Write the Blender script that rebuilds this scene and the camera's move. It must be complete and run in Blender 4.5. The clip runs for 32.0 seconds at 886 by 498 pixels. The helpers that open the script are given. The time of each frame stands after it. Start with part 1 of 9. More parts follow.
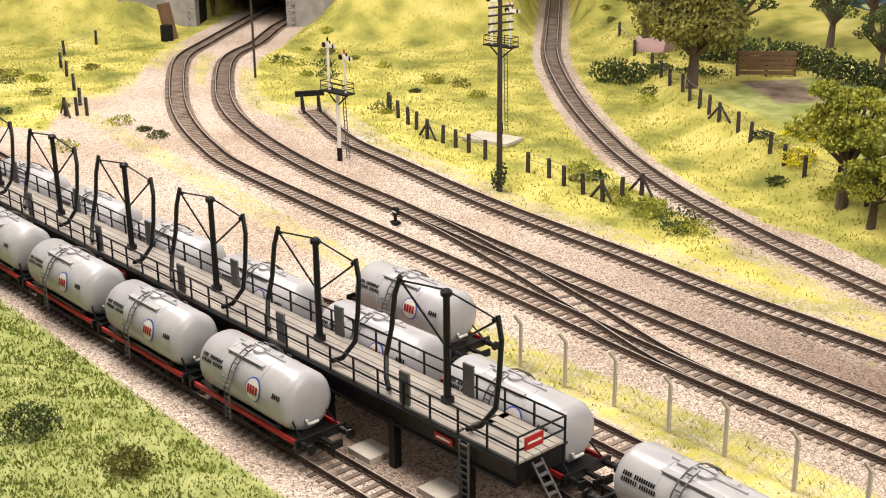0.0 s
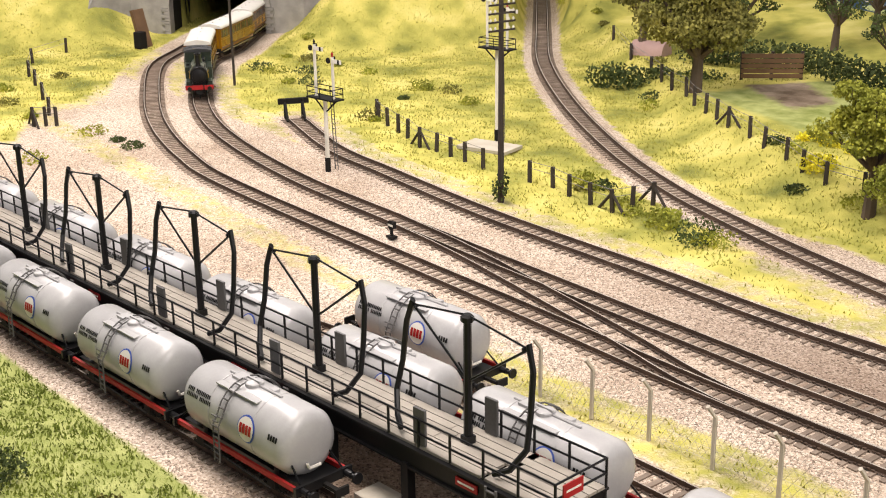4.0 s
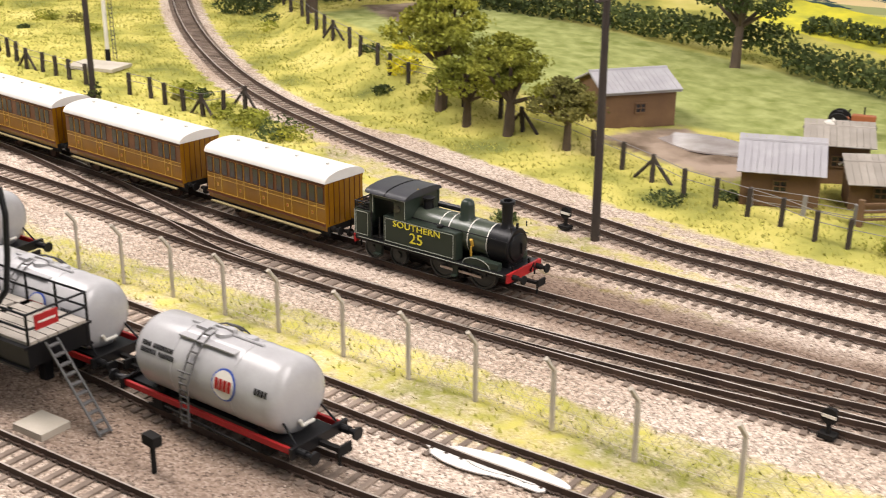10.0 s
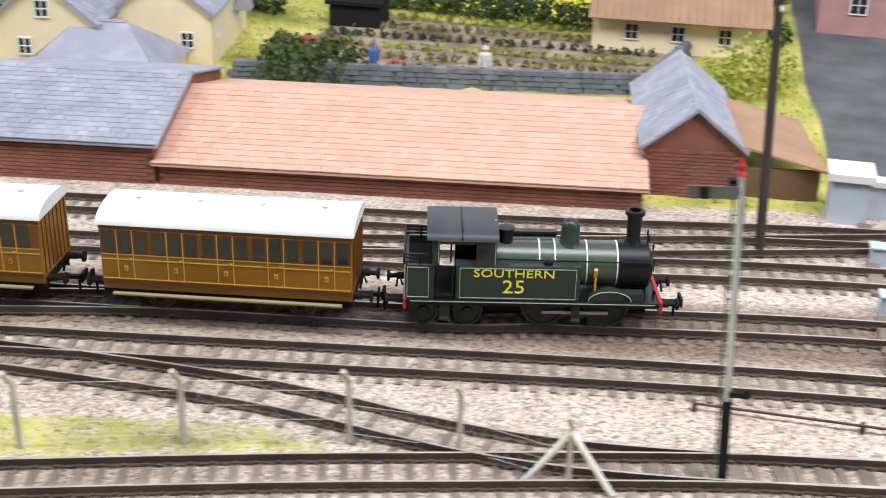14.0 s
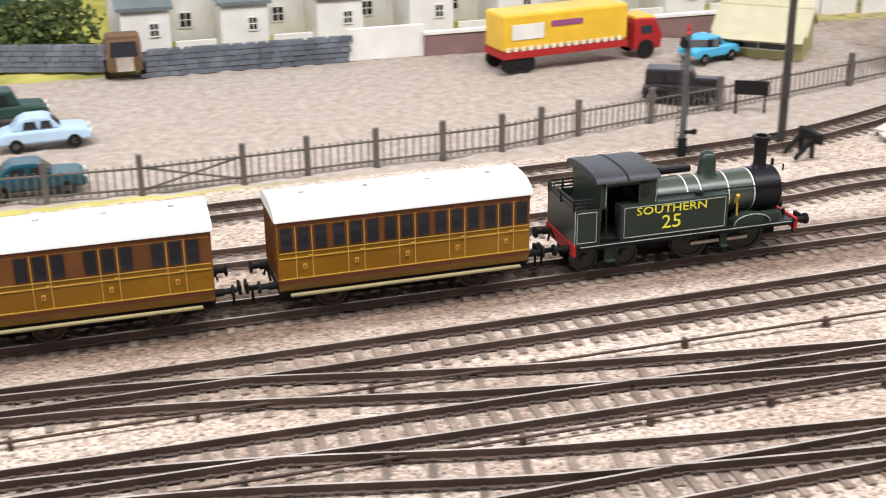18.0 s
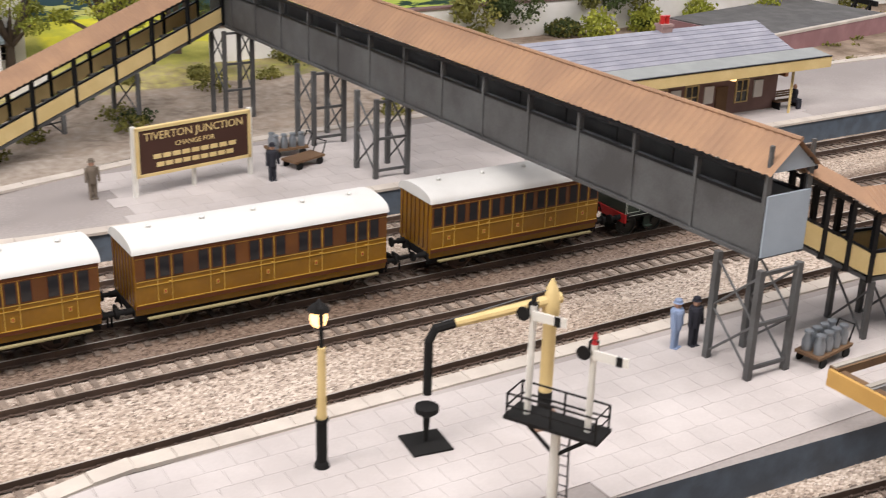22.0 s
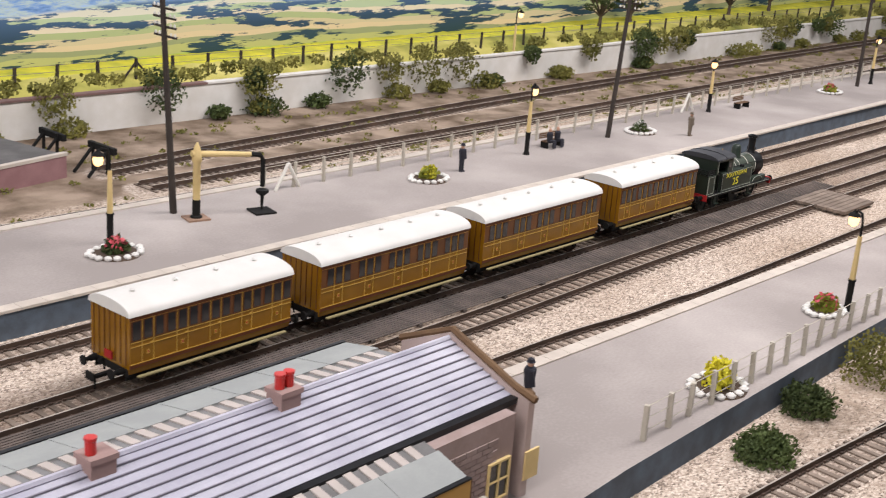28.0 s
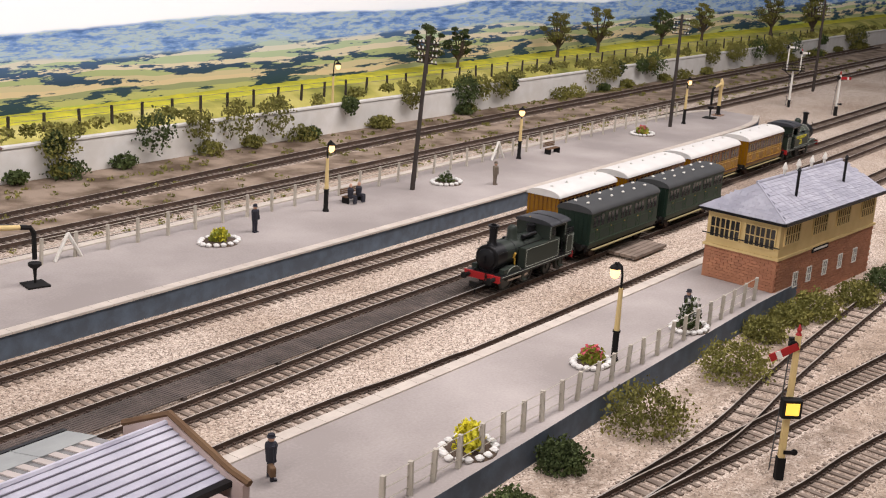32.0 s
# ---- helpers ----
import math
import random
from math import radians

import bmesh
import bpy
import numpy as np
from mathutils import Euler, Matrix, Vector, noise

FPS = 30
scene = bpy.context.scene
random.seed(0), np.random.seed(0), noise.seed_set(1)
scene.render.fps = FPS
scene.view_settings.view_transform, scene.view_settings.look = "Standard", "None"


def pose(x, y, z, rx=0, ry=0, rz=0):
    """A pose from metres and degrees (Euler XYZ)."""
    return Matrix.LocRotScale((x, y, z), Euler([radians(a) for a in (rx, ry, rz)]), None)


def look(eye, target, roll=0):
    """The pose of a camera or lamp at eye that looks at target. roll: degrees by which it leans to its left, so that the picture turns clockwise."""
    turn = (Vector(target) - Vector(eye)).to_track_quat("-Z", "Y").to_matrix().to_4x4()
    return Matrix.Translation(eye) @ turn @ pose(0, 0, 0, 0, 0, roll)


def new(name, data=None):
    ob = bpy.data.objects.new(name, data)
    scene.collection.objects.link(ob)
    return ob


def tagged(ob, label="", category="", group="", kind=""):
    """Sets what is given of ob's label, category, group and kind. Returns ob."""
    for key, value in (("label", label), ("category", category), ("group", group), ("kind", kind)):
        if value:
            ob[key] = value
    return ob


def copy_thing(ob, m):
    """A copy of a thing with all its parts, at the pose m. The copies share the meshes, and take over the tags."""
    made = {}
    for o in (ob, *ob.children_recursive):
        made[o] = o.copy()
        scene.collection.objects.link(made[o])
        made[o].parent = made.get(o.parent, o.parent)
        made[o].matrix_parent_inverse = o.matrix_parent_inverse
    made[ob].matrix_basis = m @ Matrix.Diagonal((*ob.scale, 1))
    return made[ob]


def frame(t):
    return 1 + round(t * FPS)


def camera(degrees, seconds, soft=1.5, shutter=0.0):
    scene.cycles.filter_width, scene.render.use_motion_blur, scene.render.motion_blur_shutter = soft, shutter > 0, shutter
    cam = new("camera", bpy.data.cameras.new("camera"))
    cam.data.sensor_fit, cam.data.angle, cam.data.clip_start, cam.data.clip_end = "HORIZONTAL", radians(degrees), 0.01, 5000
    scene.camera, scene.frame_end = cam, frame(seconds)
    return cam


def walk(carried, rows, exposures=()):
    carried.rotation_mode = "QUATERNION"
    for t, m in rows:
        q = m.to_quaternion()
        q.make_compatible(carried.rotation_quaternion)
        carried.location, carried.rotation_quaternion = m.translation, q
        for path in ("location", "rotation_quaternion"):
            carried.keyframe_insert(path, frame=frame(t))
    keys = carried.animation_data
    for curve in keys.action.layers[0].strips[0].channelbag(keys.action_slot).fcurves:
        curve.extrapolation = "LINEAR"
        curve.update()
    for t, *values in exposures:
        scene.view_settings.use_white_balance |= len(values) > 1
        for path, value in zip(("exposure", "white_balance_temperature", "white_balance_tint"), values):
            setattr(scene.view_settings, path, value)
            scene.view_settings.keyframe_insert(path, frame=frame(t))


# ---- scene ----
cam = camera(39.02, 32.0, soft=1.1, shutter=0.35)
EYE = [
    (0.0, -0.4055, -0.2013, 0.3321, 56.23, -19.40, -0.65),
    (0.5, -0.4123, -0.1991, 0.3250, 55.81, -19.33, -0.66),
    (1.0, -0.4264, -0.1954, 0.3181, 55.72, -19.23, -0.85),
    (1.5, -0.4381, -0.1897, 0.3149, 55.86, -19.08, -1.17),
    (2.0, -0.4532, -0.1877, 0.3097, 55.82, -19.06, -1.37),
    (2.5, -0.4588, -0.1830, 0.3101, 55.69, -19.06, -1.39),
    (3.0, -0.4641, -0.1836, 0.3092, 55.51, -19.00, -1.29),
    (3.5, -0.4723, -0.1792, 0.3100, 55.24, -18.95, -0.97),
    (5.5, -0.4831, -0.1743, 0.3071, 54.26, -18.66, -0.90),
    (6.0, -0.4762, -0.1710, 0.3044, 53.90, -18.77, -0.94),
    (6.5, -0.4679, -0.1685, 0.3007, 53.36, -19.01, -1.01),
    (7.0, -0.4583, -0.1633, 0.2981, 52.51, -19.27, -0.88),
    (7.5, -0.4484, -0.1598, 0.2945, 51.55, -19.46, -0.63),
    (8.0, -0.4340, -0.1544, 0.2918, 50.19, -19.55, -0.41),
    (8.5, -0.4201, -0.1499, 0.2917, 48.48, -19.69, -0.13),
    (9.0, -0.4011, -0.1376, 0.2833, 46.58, -19.80, 0.03),
    (9.5, -0.3798, -0.1304, 0.2764, 44.38, -20.04, 0.17),
    (10.0, -0.3573, -0.1270, 0.2682, 42.15, -20.38, 0.30),
    (10.5, -0.3324, -0.1159, 0.2648, 39.35, -20.87, 0.42),
    (11.0, -0.3093, -0.1016, 0.2649, 35.54, -21.79, 0.50),
    (11.5, -0.2823, -0.0857, 0.2660, 31.79, -22.44, 0.57),
    (12.0, -0.2459, -0.0714, 0.2616, 27.61, -23.10, 0.83),
    (12.5, -0.2160, -0.0638, 0.2619, 23.94, -23.51, 0.94),
    (13.0, -0.1737, -0.0536, 0.2568, 19.96, -23.77, 1.27),
    (13.5, -0.1182, -0.0382, 0.2528, 16.46, -23.86, 1.28),
    (14.0, -0.0576, -0.0164, 0.2583, 12.34, -24.40, 1.57),
    (14.5, 0.0014, -0.0032, 0.2581, 10.65, -24.47, 1.15),
    (16.5, 0.2301, 0.0023, 0.2214, -0.74, -22.42, -3.30),
    (17.0, 0.2661, 0.0134, 0.2215, -5.62, -21.99, -2.92),
    (17.5, 0.2798, 0.0231, 0.2264, -11.01, -22.11, -1.92),
    (18.0, 0.3079, 0.0207, 0.2222, -16.10, -21.93, -0.65),
    (18.5, 0.3407, 0.0120, 0.2253, -20.44, -21.69, 0.47),
    (19.0, 0.3948, 0.0050, 0.2300, -23.94, -21.49, 1.32),
    (19.5, 0.4356, -0.0015, 0.2368, -26.30, -21.24, 1.60),
    (20.0, 0.4856, -0.0092, 0.2395, -28.33, -20.79, 1.82),
    (20.5, 0.5605, -0.0191, 0.2461, -29.86, -20.40, 2.17),
    (21.0, 0.6508, -0.0281, 0.2573, -30.52, -20.54, 1.76),
    (21.5, 0.7022, -0.0276, 0.2519, -31.17, -20.94, 1.75),
    (22.0, 0.7503, -0.0206, 0.2571, -32.15, -21.32, 1.94),
    (22.5, 0.8089, 0.0201, 0.2490, -33.10, -21.69, 2.33),
    (23.0, 0.8885, 0.0240, 0.2418, -33.60, -21.76, 2.31),
    (23.5, 0.9576, 0.0122, 0.2478, -33.55, -21.54, 1.98),
    (24.0, 1.0181, 0.0210, 0.2579, -34.80, -21.24, 2.14),
    (24.5, 1.0888, 0.0272, 0.2591, -36.05, -20.91, 2.16),
    (25.0, 1.1537, 0.0256, 0.2591, -37.96, -20.65, 2.27),
    (25.5, 1.2120, 0.0237, 0.2531, -40.15, -20.41, 2.50),
    (26.0, 1.2525, 0.0243, 0.2543, -42.17, -20.07, 2.90),
    (26.5, 1.2801, 0.0249, 0.2558, -44.10, -19.61, 3.31),
    (28.5, 1.3404, 0.0094, 0.2779, -51.25, -17.08, 4.58),
    (29.0, 1.3493, -0.0013, 0.2843, -52.47, -16.52, 4.49),
    (29.5, 1.3585, -0.0145, 0.2913, -53.62, -16.00, 4.38),
    (30.0, 1.3667, -0.0231, 0.2928, -54.64, -15.63, 4.17),
    (30.5, 1.3719, -0.0273, 0.2927, -55.34, -15.43, 4.03),
    (31.0, 1.3739, -0.0290, 0.2931, -55.65, -15.40, 3.94),
    (31.5, 1.3774, -0.0324, 0.2908, -55.66, -15.43, 3.74),
    (32.0, 1.3779, -0.0343, 0.2923, -55.26, -15.61, 3.64),
]


def eye_rows():
    rows = []
    for t, x, y, z, yaw, pitch, roll in EYE:
        a, b = radians(yaw), radians(pitch)
        way = Vector((-math.sin(a) * math.cos(b), math.cos(a) * math.cos(b), math.sin(b)))
        rows.append((t, look((x, y, z), Vector((x, y, z)) + way, roll)))
    return rows


walk(cam, eye_rows(), exposures=[(0, 0.1, 6750, 14), (8, 0.12, 6700, 14), (11, 0.1, 6300, 15), (14, 0.12, 5650, 9), (17, 0.16, 5950, 12), (20, -0.1, 5950, 11), (22, -0.16, 6200, 13), (24, -0.05, 6050, 11), (26, -0.08, 6050, 13), (28, -0.24, 6150, 14), (32, -0.38, 6300, 17)])

# ---- light: an exhibition hall, lit from long strips above the front of the layout ----
world = bpy.data.worlds.new("hall_light")
scene.world = world
world.use_nodes = True
world.node_tree.nodes["Background"].inputs[0].default_value = (0.93, 0.96, 1.0, 1)
world.node_tree.nodes["Background"].inputs[1].default_value = 0.21
for lx in (-1.6, 0.5, 2.6):
    lamp = bpy.data.lights.new("hall_strip_light", "AREA")
    lamp.shape, lamp.size, lamp.size_y, lamp.energy, lamp.color = "RECTANGLE", 1.7, 0.35, 27, (1.0, 0.945, 0.895)
    strip = new("hall_strip_light", lamp)
    strip.matrix_world = look((lx, 0.16, 1.02), (lx + 0.05, 0.36, 0))
    tagged(strip, "long warm white strip light above the layout", "light", kind="structure")

# ---- materials ----
MATS = {}


def mat(name, col, col2=None, rough=0.75, metal=0.0, scale=60.0, fine=900.0, bump=0.15, per=0.0, emit=0.0, dist=0.0008, spec=0.3):
    """A painted or natural surface: two scales of variation, fine relief."""
    if name in MATS:
        return MATS[name]
    m = bpy.data.materials.new(name)
    m.use_nodes = True
    N, L = m.node_tree.nodes, m.node_tree.links
    b = N["Principled BSDF"]
    b.inputs["Roughness"].default_value = rough
    b.inputs["Metallic"].default_value = metal
    b.inputs["Specular IOR Level"].default_value = spec
    col2 = col2 or tuple(c * 0.78 for c in col)
    tc = N.new("ShaderNodeTexCoord")
    n1, n2 = N.new("ShaderNodeTexNoise"), N.new("ShaderNodeTexNoise")
    n1.inputs["Scale"].default_value, n1.inputs["Detail"].default_value = scale, 5
    n2.inputs["Scale"].default_value, n2.inputs["Detail"].default_value = fine, 2
    L.new(tc.outputs["Object"], n1.inputs["Vector"])
    L.new(tc.outputs["Object"], n2.inputs["Vector"])
    add = N.new("ShaderNodeMath")
    add.operation = "MULTIPLY_ADD"
    L.new(n2.outputs[0], add.inputs[0])
    add.inputs[1].default_value = 0.21
    L.new(n1.outputs[0], add.inputs[2])
    ramp = N.new("ShaderNodeValToRGB")
    ramp.color_ramp.elements[0].position, ramp.color_ramp.elements[1].position = 0.5, 1.0
    ramp.color_ramp.elements[0].color, ramp.color_ramp.elements[1].color = (*col2, 1), (*col, 1)
    L.new(add.outputs[0], ramp.inputs[0])
    out = ramp.outputs[0]
    if per:
        oi = N.new("ShaderNodeObjectInfo")
        geo = N.new("ShaderNodeNewGeometry")
        s = N.new("ShaderNodeMath")
        s.operation = "ADD"
        L.new(oi.outputs["Random"], s.inputs[0])
        L.new(geo.outputs["Random Per Island"], s.inputs[1])
        mr = N.new("ShaderNodeMapRange")
        mr.inputs[2].default_value = 2.0
        mr.inputs[3].default_value, mr.inputs[4].default_value = 1 - per, 1 + per
        L.new(s.outputs[0], mr.inputs[0])
        hs = N.new("ShaderNodeHueSaturation")
        L.new(mr.outputs[0], hs.inputs["Value"])
        L.new(out, hs.inputs["Color"])
        out = hs.outputs[0]
    L.new(out, b.inputs["Base Color"])
    if emit:
        L.new(out, b.inputs["Emission Color"])
        b.inputs["Emission Strength"].default_value = emit
    bp = N.new("ShaderNodeBump")
    bp.inputs["Strength"].default_value, bp.inputs["Distance"].default_value = bump, dist
    L.new(add.outputs[0], bp.inputs["Height"])
    L.new(bp.outputs[0], b.inputs["Normal"])
    MATS[name] = m
    return m


def glass_mat():
    m = bpy.data.materials.new("window_glass")
    m.use_nodes = True
    b = m.node_tree.nodes["Principled BSDF"]
    b.inputs["Base Color"].default_value = (0.02, 0.02, 0.022, 1)
    b.inputs["Roughness"].default_value = 0.08
    MATS["glass"] = m
    return m


GLASS = glass_mat()
BLACK = mat("black_paint", (0.009, 0.009, 0.010), rough=0.38, spec=0.25)
MATTE = mat("sooty_black", (0.016, 0.015, 0.014), rough=0.8, spec=0.15)
RUST = mat("rusty_rail_side", (0.12, 0.076, 0.052), (0.06, 0.04, 0.03), rough=0.8)
STEEL = mat("polished_rail_head", (0.70, 0.64, 0.57), (0.42, 0.36, 0.3), rough=0.35, metal=0.5)
SLEEPER = mat("sleeper_timber", (0.30, 0.24, 0.19), (0.15, 0.115, 0.09), rough=0.9, per=0.35, bump=0.4)
TEAK = mat("varnished_teak", (0.31, 0.148, 0.007), (0.2, 0.088, 0.004), rough=0.25, scale=40, fine=500, bump=0.05, spec=0.5)
TEAK2 = mat("dark_teak_moulding", (0.13, 0.04, 0.012), rough=0.4)
BAND = mat("red_brown_teak", (0.19, 0.07, 0.014), (0.11, 0.038, 0.009), rough=0.3, spec=0.5)
GOLD = mat("gold_lining", (0.6, 0.36, 0.05), rough=0.5)
ROOFW = mat("white_coach_roof", (0.70, 0.68, 0.64), (0.62, 0.60, 0.56), rough=0.55)
GREENL = mat("dark_olive_green_paint", (0.026, 0.037, 0.027), (0.02, 0.029, 0.021), rough=0.34, spec=0.35)
GREENC = mat("malachite_green_coach_paint", (0.014, 0.03, 0.02), rough=0.45)
REDB = mat("red_buffer_beam_paint", (0.42, 0.02, 0.02), rough=0.5)
YELLOWL = mat("yellow_lettering", (0.85, 0.75, 0.05), rough=0.6)
WHITE = mat("white_paint", (0.82, 0.8, 0.74), (0.66, 0.63, 0.56), rough=0.65)
CREAM = mat("cream_paint", (0.75, 0.58, 0.28), (0.62, 0.46, 0.2), rough=0.65)
TANK = mat("pale_grey_tank_paint", (0.46, 0.455, 0.455), (0.36, 0.355, 0.355), rough=0.27, spec=0.5)
BLUE = mat("blue_paint", (0.06, 0.12, 0.5), rough=0.5)
CONC = mat("pale_concrete", (0.55, 0.5, 0.42), (0.42, 0.38, 0.31), rough=0.9, bump=0.3)
PLANK = mat("weathered_grey_planks", (0.42, 0.38, 0.33), (0.3, 0.27, 0.23), rough=0.9, per=0.18, bump=0.3)
POST = mat("dark_fence_timber", (0.07, 0.055, 0.045), (0.04, 0.032, 0.027), rough=0.9)
WOOD = mat("brown_timber", (0.2, 0.12, 0.06), (0.13, 0.075, 0.04), rough=0.85)
GREYW = mat("weathered_grey_timber", (0.3, 0.29, 0.27), (0.2, 0.19, 0.18), rough=0.85)
STONE = mat("grey_stone", (0.36, 0.34, 0.31), (0.22, 0.21, 0.2), rough=0.9, bump=0.5, per=0.25)
SLATE = mat("lilac_grey_slate", (0.40, 0.39, 0.43), (0.27, 0.27, 0.31), rough=0.7, per=0.2)
BRICK = mat("red_brick", (0.30, 0.115, 0.075), (0.2, 0.08, 0.055), rough=0.9, per=0.25, bump=0.4)
BRICKP = mat("orange_brick", (0.46, 0.22, 0.12), (0.36, 0.16, 0.09), rough=0.9, per=0.2, bump=0.4)
PANT = mat("orange_pantile", (0.68, 0.38, 0.28), (0.54, 0.33, 0.24), rough=0.85, per=0.14)
RENDER = mat("cream_render_wall", (0.78, 0.66, 0.42), (0.7, 0.58, 0.36), rough=0.9)
WHITEW = mat("whitewashed_wall", (0.78, 0.76, 0.72), (0.66, 0.63, 0.57), rough=0.9)
PLAT = mat("platform_asphalt", (0.53, 0.475, 0.44), (0.29, 0.255, 0.235), rough=0.9, scale=9, fine=600, bump=0.15)
PAVE = mat("platform_paving", (0.56, 0.51, 0.48), (0.43, 0.385, 0.36), rough=0.9, per=0.06, scale=30)
EDGE = mat("pale_platform_edging", (0.64, 0.575, 0.49), (0.48, 0.42, 0.36), rough=0.85, per=0.08)
PWALL = mat("blue_grey_platform_wall", (0.13, 0.17, 0.22), (0.085, 0.1, 0.12), rough=0.9, scale=90)
IRON = mat("grey_ironwork", (0.15, 0.152, 0.15), (0.075, 0.072, 0.07), rough=0.6, scale=35)
BRIDGEG = mat("blue_grey_girder", (0.5, 0.53, 0.56), (0.4, 0.43, 0.46), rough=0.7)
RUSTROOF = mat("rust_brown_corrugated_iron", (0.42, 0.25, 0.14), (0.3, 0.18, 0.11), rough=0.85, scale=50)
GREYROOF = mat("grey_corrugated_iron", (0.45, 0.44, 0.45), (0.33, 0.32, 0.33), rough=0.7)
FELT = mat("grey_canopy_felt", (0.36, 0.37, 0.35), (0.28, 0.29, 0.28), rough=0.85)
YBROWN = mat("ochre_canopy_fascia", (0.6, 0.36, 0.1), (0.5, 0.29, 0.08), rough=0.7)
ASPH = mat("dark_asphalt", (0.075, 0.075, 0.078), (0.05, 0.05, 0.052), rough=0.9)
LAMPGLOW = mat("glowing_lamp_glass", (1.0, 0.62, 0.26), emit=3.0)
BOXGLOW = mat("lit_yellow_signal_glass", (1.0, 0.62, 0.08), emit=1.6)
LEAF = mat("yellow_green_leaves", (0.52, 0.49, 0.06), (0.21, 0.23, 0.03), rough=0.8, per=0.45, scale=30)
LEAFD = mat("dark_green_leaves", (0.12, 0.15, 0.04), (0.05, 0.07, 0.022), rough=0.85, per=0.45, scale=30)
LEAFO = mat("olive_leaves", (0.33, 0.29, 0.07), (0.15, 0.145, 0.035), rough=0.85, per=0.45, scale=30)
BARK = mat("bark", (0.14, 0.1, 0.07), (0.08, 0.06, 0.045), rough=0.95, bump=0.6)
YFLOW = mat("yellow_flowers", (0.85, 0.7, 0.03), (0.6, 0.55, 0.04), rough=0.8, per=0.3)
RFLOW = mat("red_flowers", (0.65, 0.05, 0.05), (0.5, 0.1, 0.12), rough=0.8, per=0.3)
WFLOW = mat("white_stones", (0.8, 0.78, 0.74), (0.62, 0.6, 0.56), rough=0.8, per=0.15)
GRASSB = mat("static_grass_blades", (0.52, 0.47, 0.12), (0.30, 0.30, 0.06), rough=0.9, per=0.4, scale=9)
LAWNB = mat("lawn_grass_blades", (0.27, 0.31, 0.06), (0.14, 0.18, 0.03), rough=0.9, per=0.4, scale=9)
SIGNB = mat("chocolate_brown_board", (0.07, 0.03, 0.02), rough=0.6)
CLOTH = mat("dark_cloth", (0.035, 0.035, 0.045), rough=0.9)
TWEED = mat("grey_brown_cloth", (0.2, 0.16, 0.12), rough=0.9)
SKIN = mat("painted_face", (0.6, 0.35, 0.24), rough=0.7)


